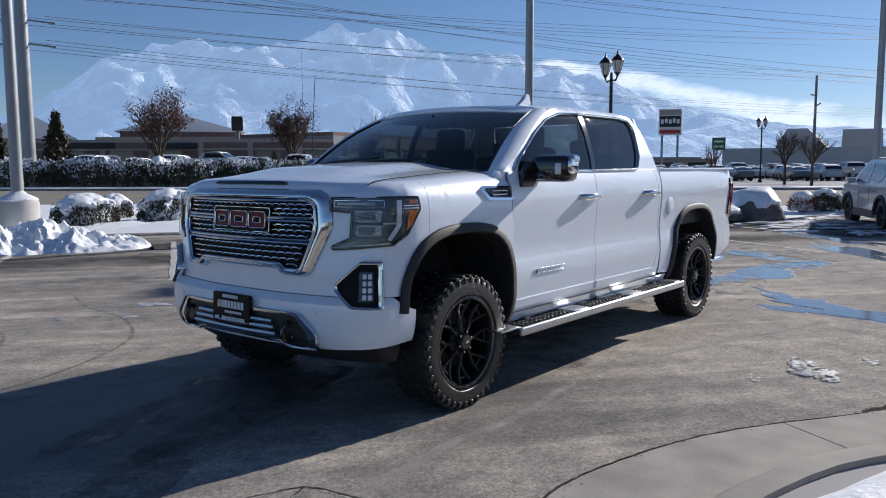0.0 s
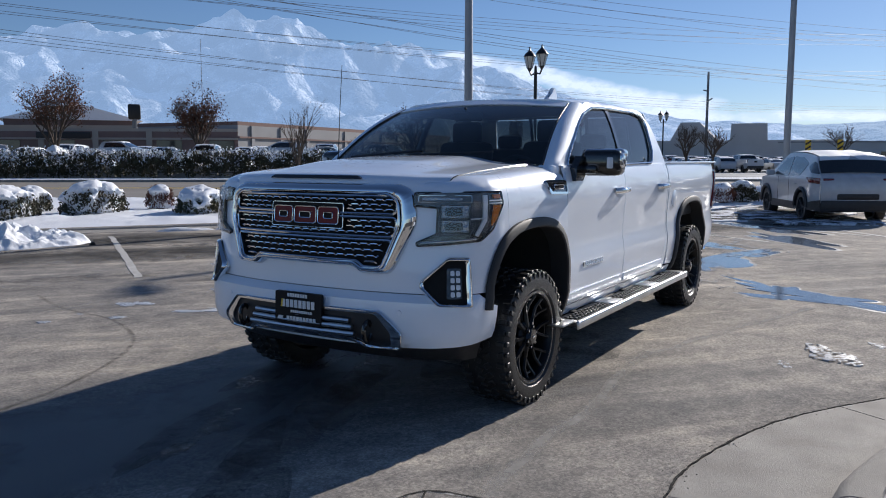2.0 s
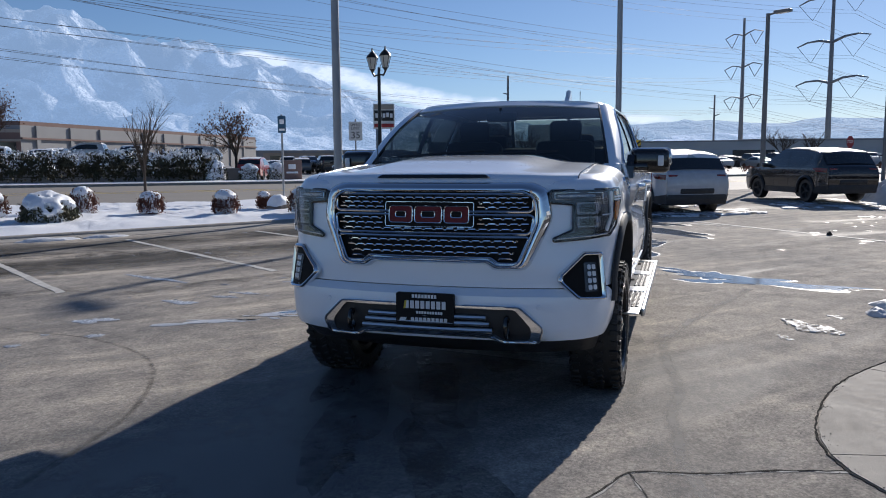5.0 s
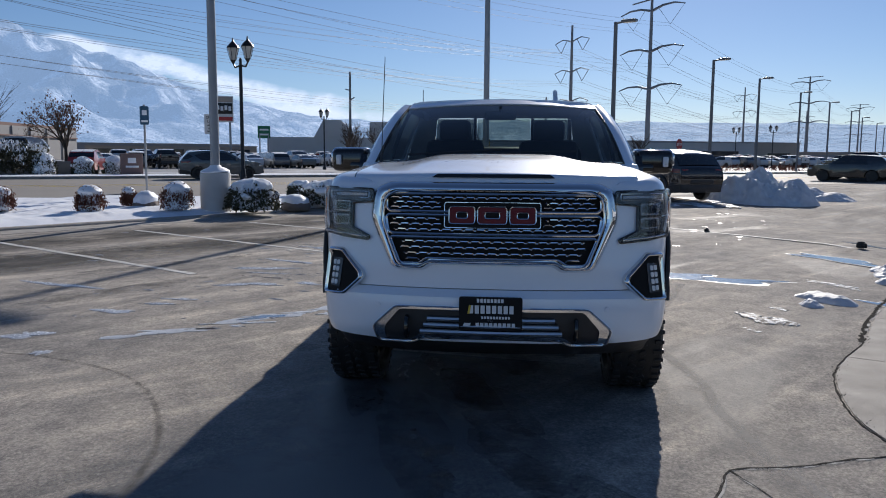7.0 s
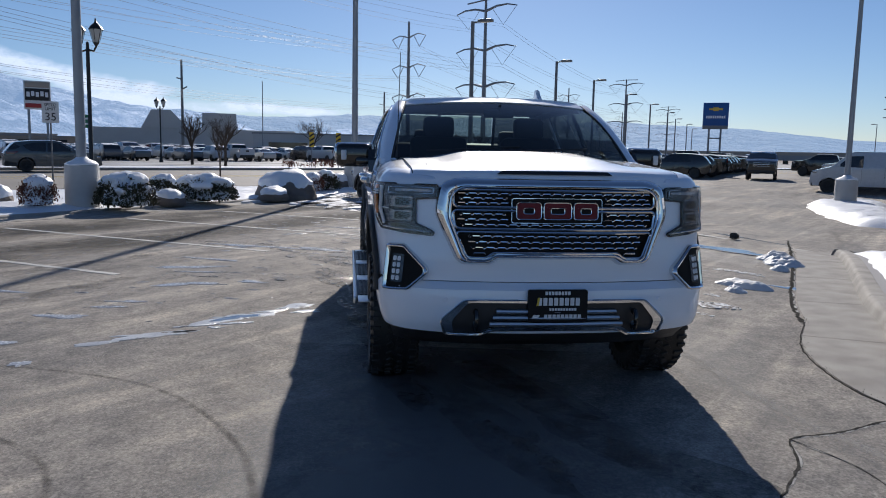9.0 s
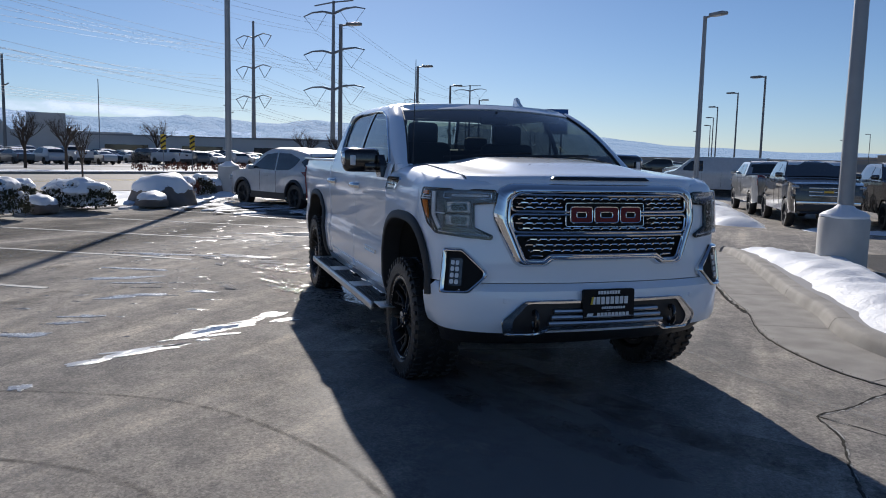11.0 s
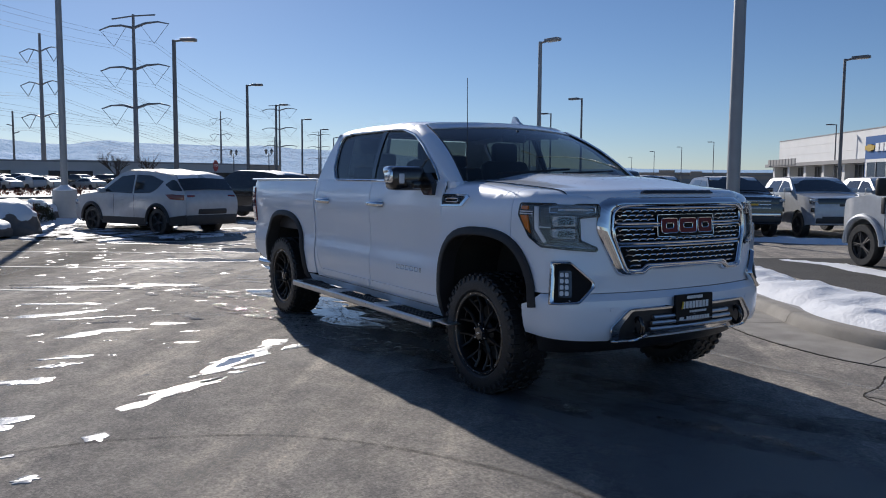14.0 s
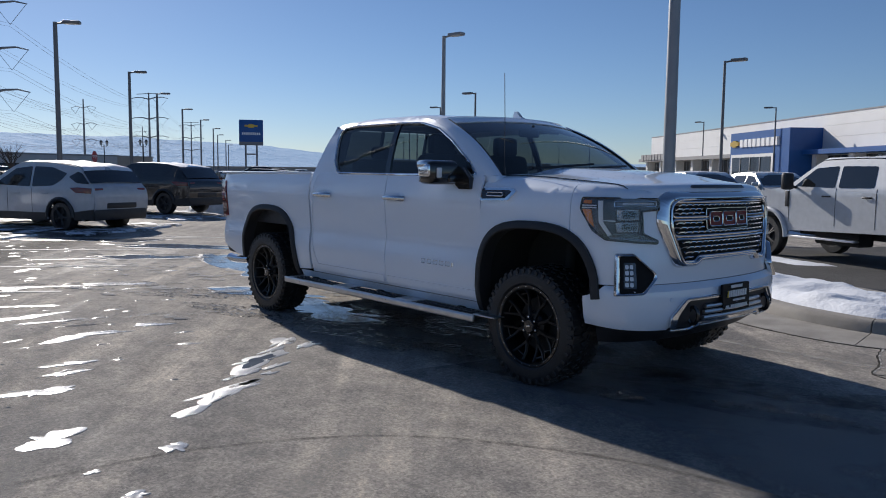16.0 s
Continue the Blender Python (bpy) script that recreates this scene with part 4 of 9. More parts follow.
part("windscreen", sheet([(-1, 0), (1, 0), (1, 1), (-1, 1)], screen_at, step=0.09, thick=0.006, inward=lambda u, v: Vector((-0.5, 0, -0.8))), "glass", truck)
part("roof_header", sheet([(-1, 0.915), (1, 0.915), (1, 1.01), (-1, 1.01)], lambda u, v: screen_at(u, v) + Vector((0.5, 0, 0.8)) * 0.009, step=0.05, thick=0.012, inward=lambda u, v: Vector((-0.5, 0, -0.8))), "paint", truck)
A_LINE = [p for p in CAB if p[0] > -1.31]
for sy in (1, -1):
    bm = bmesh.new()
    rows_ = []
    for v in np.linspace(-0.14, 1.0, 18):
        p = screen_at(0.99, v)
        xo = float(np.interp(p.z, [q[1] for q in A_LINE], [q[0] for q in A_LINE]))
        o = cab_side(0.002)(xo, max(1.437, p.z))
        o.z = p.z
        row = []
        for k in range(7):
            t = k / 6
            q = p.lerp(o, t) + Vector((0.5, 0.35, 0.55)) * (0.030 * math.sin(math.pi * (0.12 + 0.88 * t)) if t < 1 else 0.0)
            row.append(bm.verts.new((q.x, sy * q.y, q.z)))
        rows_.append(row)
    for p, q in zip(rows_, rows_[1:]):
        for k in range(6):
            bm.faces.new((p[k], p[k + 1], q[k + 1], q[k]))
    bmesh.ops.recalc_face_normals(bm, faces=bm.faces[:])
    part("windscreen_pillar", bm, "paint", truck)
    bm = bmesh.new()
    tube(bm, [(p.x + 0.004, sy * abs(p.y), p.z + 0.004) for p in (screen_at(0.985, v) for v in np.linspace(0, 1, 12))], 0.007, 6)
    part("screen_seal", bm, "black_plastic", truck)
part("screen_shade_band", sheet([(-0.98, 0.955), (0.98, 0.955), (1, 1), (-1, 1)], lambda u, v: screen_at(u, v) + Vector((-0.006, 0, -0.008)), step=0.2, thick=0.0), "gloss_black", truck)
for a, b in ((-0.72, 0.03), (-0.08, 0.62)):
    bm = bmesh.new()
    pts = [screen_at(a + (b - a) * t, 0.05 + 0.055 * t) + Vector((0.03, 0, 0.028)) for t in np.linspace(0, 1, 9)]
    tube(bm, pts, 0.009, 6)
    part("wiper", bm, "black_plastic", truck)
REARWIN = [(-0.70, 1.46), (0.70, 1.46), (0.66, 1.86), (-0.66, 1.86)]
back_at = lambda y, z: Vector((-2.80 + (z - 1.46) * 0.26, y, z))
ins = lambda u, v: Vector((1, 0, 0))
part("cab_back", sheet([(-0.95, 0.60), (0.95, 0.60), (0.965, 1.44), (0.90, 1.68), (0.82, 1.88), (-0.82, 1.88), (-0.90, 1.68), (-0.965, 1.44)], lambda y, z: Vector((-2.80 + max(0, z - 1.46) * 0.26, y, z)), holes=[rounded(REARWIN, 0.04)], step=0.3, inward=ins), "paint", truck)
for a, b in ((-0.69, -0.29), (-0.27, 0.27), (0.29, 0.69)):
    part("rear_window", sheet([(a, 1.47), (b, 1.47), (b * 0.95, 1.85), (a * 0.95, 1.85)], back_at, step=0.3, inward=ins, thick=0.004), "dark_glass" if abs(a + b) > 0.1 else "glass", truck)
for y in (-0.28, 0.28):
    bm = bmesh.new()
    box(bm, (-2.735, y, 1.66), (0.03, 0.028, 0.42), 0.004, Euler((0, radians(14.5), 0)).to_matrix())
    part("window_bar", bm, "gloss_black", truck)

# cabin
for sy in (1, -1):
    s = part("front_seat", (lambda bm: (box(bm, (-1.28, sy * 0.40, 1.02), (0.52, 0.52, 0.16), 0.05), box(bm, (-1.60, sy * 0.40, 1.32), (0.15, 0.50, 0.62), 0.06, Euler((0, radians(-12), 0)).to_matrix()), bm)[2])(bmesh.new()), "interior", truck)
    bm = bmesh.new()
    box(bm, (-1.66, sy * 0.40, 1.70), (0.10, 0.27, 0.19), 0.04)
    tube(bm, [(-1.66, sy * 0.40 - 0.06, 1.58), (-1.66, sy * 0.40 - 0.06, 1.66)], 0.008, 6)
    tube(bm, [(-1.66, sy * 0.40 + 0.06, 1.58), (-1.66, sy * 0.40 + 0.06, 1.66)], 0.008, 6)
    part("headrest", bm, "interior", truck)
    bm = bmesh.new()
    box(bm, (-2.52, sy * 0.42, 1.64), (0.08, 0.25, 0.13), 0.04)
    part("headrest", bm, "interior", truck)
bm = bmesh.new()
box(bm, (-2.20, 0, 1.0), (0.5, 1.5, 0.16), 0.05)
box(bm, (-2.52, 0, 1.28), (0.14, 1.5, 0.60), 0.06)
part("rear_bench", bm, "interior", truck)
bm = bmesh.new()
box(bm, (-0.72, 0, 1.30), (0.46, 1.62, 0.24), 0.07)
box(bm, (-0.93, 0.38, 1.415), (0.16, 0.36, 0.07), 0.03)
box(bm, (-0.95, -0.02, 1.30), (0.10, 0.36, 0.28), 0.03)
part("dashboard", bm, "interior", truck)
bm = bmesh.new()
wm = Matrix.Translation((-1.08, 0.40, 1.33)) @ pose(0, 0, 0, 0, -65)
tube(bm, [wm @ Vector((0.185 * math.cos(a), 0.185 * math.sin(a), 0)) for a in np.linspace(0, 2 * math.pi, 29)[:-1]], 0.015, 8, closed=True)
for a in (0, math.pi, -math.pi / 2):
    tube(bm, [wm @ Vector((0, 0, -0.01)), wm @ Vector((0.18 * math.cos(a), 0.18 * math.sin(a), 0))], 0.016, 6)
part("steering_wheel", bm, "interior", truck)
bm = bmesh.new()
box(bm, (-0.98, 0.0, 1.80), (0.03, 0.24, 0.07), 0.015)
tube(bm, [(-0.97, 0, 1.83), (-0.93, 0, 1.86)], 0.012, 6)
part("rear_view_mirror", bm, "black_plastic", truck)
bm = bmesh.new()
box(bm, (-1.75, 0, 0.68), (2.3, 1.84, 0.06))
box(bm, (-0.60, 0, 1.0), (0.06, 1.84, 0.7))
part("cabin_floor", bm, "interior", truck)
part("headliner", sheet([(x * 1.0, y * 0.93) for x, y in roof_line], lambda x, y: roof_at(x, y) - Vector((0, 0, 0.045)), step=0.2, thick=0.0), "headliner", truck)

for sy in (1, -1):
    bm = bmesh.new()
    box(bm, (-0.485, sy * 0.895, 1.405), (0.16, 0.125, 0.075), 0.02)
    part("cowl_corner", bm, "paint", truck)
# mirrors, handles, vents, badges
for sy in (1, -1):
    door = d1[0] if sy > 0 else d1[1]
    bm = bmesh.new()
    prism(bm, [(-0.60, 1.335), (-0.61, 1.42), (-0.70, 1.50), (-0.80, 1.49), (-0.80, 1.40), (-0.72, 1.335)], 0.05, Matrix.Translation((0, sy * 0.985 + (0.05 if sy > 0 else 0.0), 0)) @ pose(0, 0, 0, 90), 0.0)
    box(bm, (-0.76, sy * 1.05, 1.41), (0.10, 0.16, 0.06), 0.02)
    mirror = part("side_mirror", bm, "gloss_black", truck, "large black mirror with chrome cap")
    bm = bmesh.new()
    box(bm, (-0.83, sy * 1.135, 1.455), (0.19, 0.275, 0.175), 0.045, Euler((0, 0, radians(sy * 8))).to_matrix(), 3)
    part("mirror_housing", bm, "gloss_black", mirror)
    bm = bmesh.new()
    box(bm, (-0.862, sy * 1.138, 1.514), (0.140, 0.285, 0.070), 0.030, Euler((0, 0, radians(sy * 8))).to_matrix(), 3)
    box(bm, (-0.845, sy * 1.257, 1.47), (0.15, 0.048, 0.10), 0.02, Euler((0, 0, radians(sy * 8))).to_matrix(), 3)
    part("mirror_cap", bm, "chrome", mirror)
    bm = bmesh.new()
    box(bm, (-0.735, sy * 1.215, 1.455), (0.02, 0.042, 0.075), 0.008, Euler((0, 0, radians(sy * 8))).to_matrix())
    part("mirror_lamp", bm, "lamp_white", mirror)
    bm = bmesh.new()
    box(bm, (-0.925, sy * 1.13, 1.455), (0.008, 0.22, 0.14), 0.003, Euler((0, 0, radians(sy * 8))).to_matrix())
    part("mirror_glass", bm, "chrome", mirror)
    for x, dr in ((-1.53, door), (-2.63, d2[0] if sy > 0 else d2[1])):
        bm = bmesh.new()
        y0 = on_body(SX(x), 1.24).y
        tube(bm, [(x + dx, sy * (y0 + dy), 1.243 + dz) for dx, dy, dz in ((-0.12, 0.0, 0.0), (-0.095, 0.032, 0.002), (0, 0.042, 0.004), (0.095, 0.032, 0.002), (0.12, 0.0, 0.0))], 0.024, 10)
        part("door_handle", bm, "chrome", dr, "chrome door handle")
        bm = bmesh.new()
        lathe(bm, [(0.0, -0.004), (0.045, 0.0), (0.055, 0.002)], 18, Matrix.Translation((x, sy * (y0 + 0.002), 1.236)) @ pose(0, 0, 0, -90 * sy) @ Matrix.Diagonal((1.5, 0.9, 1, 1)))
        part("handle_cup", bm, "paint", dr)
    fl = lambda p, k=sy: (lambda x, v: (lambda q: Vector((q.x, k * q.y, q.z)))(on_body(SX(x), v, p)))
    inn = lambda u, v, k=sy: Vector((0, -k, 0))
    VENT = rounded([(-0.495, 1.346), (-0.19, 1.352), (-0.145, 1.330), (-0.22, 1.264), (-0.495, 1.256)], 0.012, 3)
    VIN = rounded([(-0.485, 1.334), (-0.215, 1.338), (-0.190, 1.326), (-0.245, 1.278), (-0.485, 1.270)], 0.012, 3)
    vent = part("fender_vent", sheet(VENT, fl(0.012), holes=[VIN], step=0.1, inward=inn, thick=0.014), "chrome", truck, "chrome fender vent with dark badge")
    part("vent_badge", sheet(VIN, fl(0.006), step=0.1, inward=inn, thick=0.01), "gloss_black", vent)
    bm = bmesh.new()
    tube(bm, [fl(0.014)(x, z) for x, z in rounded([(-0.43, 1.318), (-0.27, 1.318), (-0.27, 1.294), (-0.43, 1.294)], 0.01, 3)], 0.004, 6, closed=True)
    part("badge_rim", bm, "chrome", vent)
    for i in range(6):
        bm = bmesh.new()
        a = -1.17 + 0.073 * i
        w = 0.046 if i < 5 else 0.014
        p = [fl(0.006)(a, 0.742), fl(0.006)(a + w, 0.742), fl(0.006)(a + w, 0.772), fl(0.006)(a, 0.772)]
        tube(bm, p, 0.0036, 5, closed=True)
        part("badge_bar", bm, "chrome", door, "plain chrome bar")
    part("door_moulding", sheet(rounded([(-0.53, 0.585), (-0.53, 0.53), (-1.65, 0.53), (-1.65, 0.585)], 0.01, 2), fl(0.010), step=0.1, inward=inn, thick=0.012), "paint", door)
    part("door_moulding", sheet(rounded([(-1.695, 0.585), (-1.695, 0.53), (-2.70, 0.53), (-2.745, 0.585)], 0.01, 2), fl(0.010), step=0.1, inward=inn, thick=0.012), "paint", d2[0] if sy > 0 else d2[1])

# running boards
for sy in (1, -1):
    bm = bmesh.new()
    box(bm, (-1.80, sy * 1.035, 0.408), (2.72, 0.17, 0.035), 0.012)
    board = part("running_board", bm, "black_plastic", truck, "polished running board with black step pads")
    bm = bmesh.new()
    box(bm, (-1.80, sy * 1.125, 0.405), (2.72, 0.030, 0.058), 0.014, seg=3)
    part("board_edge", bm, "step_metal", board)
    for x in (-0.36, -1.29, -2.22, -3.06):
        bm = bmesh.new()
        box(bm, (x, sy * 1.030, 0.430), (0.22 if x > -3 else 0.12, 0.155, 0.012), 0.003)
        part("board_deck", bm, "step_metal", board)
    for x in (-0.82, -1.75, -2.68):
        bm = bmesh.new()
        for i in range(12):
            for j in range(3):
                box(bm, (x - 0.30 + 0.054 * i, sy * (1.015 + 0.033 * j), 0.434), (0.036, 0.020, 0.010), 0.003)
        part("step_pad", bm, "black_plastic", board)["kind"] = "stuff"
    for x in (-0.75, -1.8, -2.85):
        bm = bmesh.new()
        box(bm, (x, sy * 0.92, 0.42), (0.07, 0.14, 0.04), 0.01)
        part("board_bracket", bm, "undercarriage", board)

# underside
bm = bmesh.new()
box(bm, (-2.0, 0, 0.50), (5.2, 1.5, 0.14), 0.03)
for y in (-0.42, 0.42):
    box(bm, (-2.0, y, 0.46), (5.3, 0.09, 0.16), 0.02)
tube(bm, [(-3.745, -0.85, 0.41), (-3.745, 0.85, 0.41)], 0.055, 12)
bmesh.ops.create_uvsphere(bm, u_segments=14, v_segments=10, radius=0.15, matrix=Matrix.Translation((-3.745, 0, 0.41)))
tube(bm, [(0, -0.8, 0.40), (0, 0.8, 0.40)], 0.045, 10)
box(bm, (0.55, 0, 0.44), (0.35, 1.1, 0.10), 0.03)
for sy in (-1, 1):
    tube(bm, [(0.15, sy * 0.72, 0.36), (-0.25, sy * 0.35, 0.45)], 0.03, 8)
    tube(bm, [(0.02, sy * 0.66, 0.42), (0.02, sy * 0.60, 0.95)], 0.045, 10)
part("chassis", bm, "undercarriage", truck)

# wheels
def knobbly_tyre(R, w, lugs):
    bm = bmesh.new()
    h = w / 2
    lathe(bm, [(0.272, -h * 0.78), (0.30, -h * 0.98), (0.35, -h), (R - 0.035, -h * 0.97), (R - 0.012, -h * 0.86), (R - 0.012, h * 0.86), (R - 0.035, h * 0.97), (0.35, h), (0.30, h * 0.98), (0.272, h * 0.78)], 56, closed=True)
    for k in range(lugs):
        a = 2 * math.pi * k / lugs
        for side in (-1, 1):
            b = a + (math.pi / lugs if side > 0 else 0)
            m = Matrix.Rotation(b, 4, "Z")
            long = 0.052 if k % 2 else 0.040
            box(bm, m @ Vector((R - 0.012, 0, side * (h * 0.86 - long * 0.35))), (0.024, 0.030, long), 0.003, m.to_3x3(), 1)
            box(bm, m @ Vector((R - 0.030, 0, side * h * 0.965)), (0.034, 0.026, 0.014), 0.003, m.to_3x3(), 1)
            box(bm, m @ Vector((R - 0.011, 0.012, side * 0.030)), (0.020, 0.034, 0.042), 0.003, (m @ Matrix.Rotation(side * 0.5, 4, "X")).to_3x3(), 1)
    return bm


def black_wheel(parent, lugs=40):
    """A wheel with its axle along z; its face looks to +z."""
    w = part("wheel", knobbly_tyre(0.412, 0.31, lugs), "rubber", parent, "off-road tyre on a black alloy wheel")
    bm = bmesh.new()
    lathe(bm, [(0.274, 0.125), (0.286, 0.128), (0.288, 0.138), (0.262, 0.140), (0.252, 0.120), (0.246, 0.02), (0.240, -0.12), (0.274, -0.125)], 48, closed=True)
    part("rim", bm, "rim_black", w)
    bm = bmesh.new()
    for k in range(8):
        a = 2 * math.pi * k / 8
        fork = Vector((0.135 * math.cos(a), 0.135 * math.sin(a), 0.078))
        tube(bm, [Vector((0.05 * math.cos(a), 0.05 * math.sin(a), 0.088)), fork], 0.020, 6, r_end=0.016)
        for d in (-0.20, 0.20):
            tube(bm, [fork, Vector((0.20 * math.cos(a + d * 0.75), 0.20 * math.sin(a + d * 0.75), 0.088)), Vector((0.256 * math.cos(a + d), 0.256 * math.sin(a + d), 0.118))], 0.013, 6, r_end=0.011)
        tube(bm, [Vector((0.228 * math.cos(a + d), 0.228 * math.sin(a + d), 0.100)) for d in (-0.18, 0.0, 0.18)], 0.008, 5)
    lathe(bm, [(0.0, 0.094), (0.082, 0.092), (0.096, 0.078), (0.096, 0.02)], 28)
    part("spoke_star", bm, "rim_black", w)
    bm = bmesh.new()
    lathe(bm, [(0.264, 0.1375), (0.269, 0.1425), (0.284, 0.1425), (0.2895, 0.137), (0.276, 0.134)], 56, closed=True)
    part("rim_lip", bm, "gloss_black", w)
    bm = bmesh.new()
    lathe(bm, [(0.0, 0.138), (0.046, 0.136), (0.060, 0.118), (0.066, 0.085)], 6)
    cap = part("hub_cap", bm, "gloss_black", w)
    bm = bmesh.new()
    box(bm, (0, 0, 0.1405), (0.036, 0.014, 0.003), 0.001)
    part("cap_mark", bm, "bolt", cap)
    bm = bmesh.new()
    lathe(bm, [(0.0, 0.01), (0.19, 0.01), (0.19, -0.02), (0.0, -0.02)], 32)
    part("brake_disc", bm, "undercarriage", w)
    bm = bmesh.new()
    lathe(bm, [(0.0, 0.006), (0.004, 0.005), (0.0058, 0.0), (0.0058, -0.004)], 8)
    rivet = part("rivet", bm, "bolt", w)
    rivet.location = (0.274, 0, 0.139)
    for k in range(1, 24):
        a = 2 * math.pi * k / 24
        r = new("rivet", rivet.data)
        r.parent = w
        r.location = (0.274 * math.cos(a), 0.274 * math.sin(a), 0.139)
    nut = None
    for k in range(6):
        a = 2 * math.pi * k / 6 + 0.3
        if nut is None:
            bm = bmesh.new()
            lathe(bm, [(0.0, 0.02), (0.008, 0.018), (0.010, 0.0)], 6)
            nut = part("lug_nut", bm, "bolt", w)
            o = nut
        else:
            o = new("lug_nut", nut.data)
            o.parent = w
        o.location = (0.062 * math.cos(a), 0.062 * math.sin(a), 0.112)
    return w


wheel = black_wheel(truck)
wheel.matrix_basis = pose(0.0, 0.885, 0.405, -90, 0, 0)
for x, sy, spin in ((0.0, -1, 20), (-3.745, 1, 47), (-3.745, -1, 75)):
    copy_thing(wheel, pose(x, sy * 0.885, 0.405, -90 * sy, 0, 0) @ pose(0, 0, 0, 0, 0, spin))


# ---- ground ----
def ground_material():
    m = bpy.data.materials.new("asphalt_wet_patches")
    m.use_nodes = True
    nt = m.node_tree
    b = nt.nodes["Principled BSDF"]
    L = nt.links.new
    co = nt.nodes.new("ShaderNodeTexCoord")

    def tex(scale, detail=5, rough=0.55, stretch=None, dist=0.0):
        n = nt.nodes.new("ShaderNodeTexNoise")
        n.inputs["Scale"].default_value, n.inputs["Detail"].default_value, n.inputs["Roughness"].default_value = scale, detail, rough
        n.inputs["Distortion"].default_value = dist
        if stretch:
            mp = nt.nodes.new("ShaderNodeMapping")
            mp.vector_type = "TEXTURE"
            mp.inputs["Rotation"].default_value = (0, 0, radians(stretch[0]))
            mp.inputs["Scale"].default_value = (1 / stretch[1], 1 / stretch[2], 1)
            L(co.outputs["Object"], mp.inputs["Vector"])
            L(mp.outputs["Vector"], n.inputs["Vector"])
        else:
            L(co.outputs["Object"], n.inputs["Vector"])
        return n.outputs["Fac"]

    def ramp(fac, p0, c0, p1, c1):
        r = nt.nodes.new("ShaderNodeValToRGB")
        r.color_ramp.elements[0].position, r.color_ramp.elements[1].position = p0, p1
        r.color_ramp.elements[0].color, r.color_ramp.elements[1].color = (*c0, 1), (*c1, 1)
        L(fac, r.inputs["Fac"])
        return r.outputs["Color"]

    def mix(fac, a, c, blend="MIX"):
        x = nt.nodes.new("ShaderNodeMix")
        x.data_type, x.blend_type = "RGBA", blend
        if isinstance(fac, float):
            x.inputs["Factor"].default_value = fac
        else:
            L(fac, x.inputs["Factor"])
        for sock, val in ((x.inputs["A"], a), (x.inputs["B"], c)):
            if isinstance(val, tuple):
                sock.default_value = (*val, 1)
            else:
                L(val, sock)
        return x.outputs["Result"]

    W = (1, 1, 1)
    K = (0, 0, 0)
    vor = nt.nodes.new("ShaderNodeTexVoronoi")
    vor.inputs["Scale"].default_value = 85
    L(co.outputs["Object"], vor.inputs["Vector"])
    grit = nt.nodes.new("ShaderNodeSeparateColor")
    L(vor.outputs["Color"], grit.inputs["Color"])
    grain = ramp(tex(60, 4, 0.75), 0.34, (0.336, 0.323, 0.301), 0.70, (0.478, 0.459, 0.428))
    grain = mix(1.0, grain, ramp(grit.outputs["Red"], 0.0, (0.76, 0.76, 0.77), 1.0, (1.22, 1.21, 1.19)), "MULTIPLY")
    broad = ramp(tex(0.35, 6, 0.6), 0.35, (0.66, 0.66, 0.68), 0.68, (1.12, 1.08, 1.03))
    base = mix(1.0, grain, broad, "MULTIPLY")
    speck = ramp(tex(26, 5, 0.8), 0.36, (0.72, 0.72, 0.73), 0.66, (1.20, 1.19, 1.17))
    base = mix(1.0, base, speck, "MULTIPLY")
    mottle = ramp(tex(4.0, 6, 0.65), 0.34, (0.74, 0.745, 0.76), 0.66, (1.18, 1.165, 1.125))
    base = mix(1.0, base, mottle, "MULTIPLY")
    streak = ramp(tex(1.5, 6, 0.6, (140, 0.10, 1.5), 0.3), 0.50, W, 0.68, (1.60, 1.56, 1.48))
    base = mix(1.0, base, streak, "MULTIPLY")
    dark = ramp(tex(1.1, 6, 0.62, (146, 0.14, 1.2), 0.3), 0.54, W, 0.72, (0.58, 0.585, 0.60))
    base = mix(1.0, base, dark, "MULTIPLY")
    damp = ramp(tex(0.55, 7, 0.62, (146, 0.35, 1.0), 0.4), 0.54, K, 0.62, W)
    base = mix(damp, base, mix(1.0, base, (0.66, 0.67, 0.69), "MULTIPLY"))
    salt = ramp(tex(0.9, 8, 0.7, (140, 0.25, 1.2), 0.3), 0.60, K, 0.74, (0.5, 0.5, 0.5))
    base = mix(salt, base, (0.36, 0.355, 0.34))
    L(base, b.inputs["Base Color"])
    dry_r = ramp(tex(3.0, 5), 0.3, (0.84, 0.84, 0.84), 0.7, (0.97, 0.97, 0.97))
    L(mix(damp, dry_r, (0.70, 0.70, 0.70)), b.inputs["Roughness"])
    b.inputs["Specular IOR Level"].default_value = 0.12
    bump = nt.nodes.new("ShaderNodeBump")
    bump.inputs["Distance"].default_value = 0.008
    bump.inputs["Strength"].default_value = 0.6
    L(tex(60, 6, 0.85), bump.inputs["Height"])
    L(bump.outputs["Normal"], b.inputs["Normal"])
    return m


M["asphalt"] = ground_material()
M["road"] = material("road_asphalt", (0.26, 0.24, 0.21), 0.75, 0, (0.19, 0.175, 0.155), 0.25, 0.7, bump=0.2, bump_scale=60)
M["far_ground"] = material("far_ground", (0.16, 0.14, 0.12), 0.9, 0, (0.45, 0.45, 0.46), 0.02, 0.4)


def ground_z(x, y):
    """The lot falls a little towards the sales rows."""
    return -0.30 * ease(5.4, 9.0, y) * (1 - ease(5.0, 24.0, -0.83 * x - 0.557 * y))


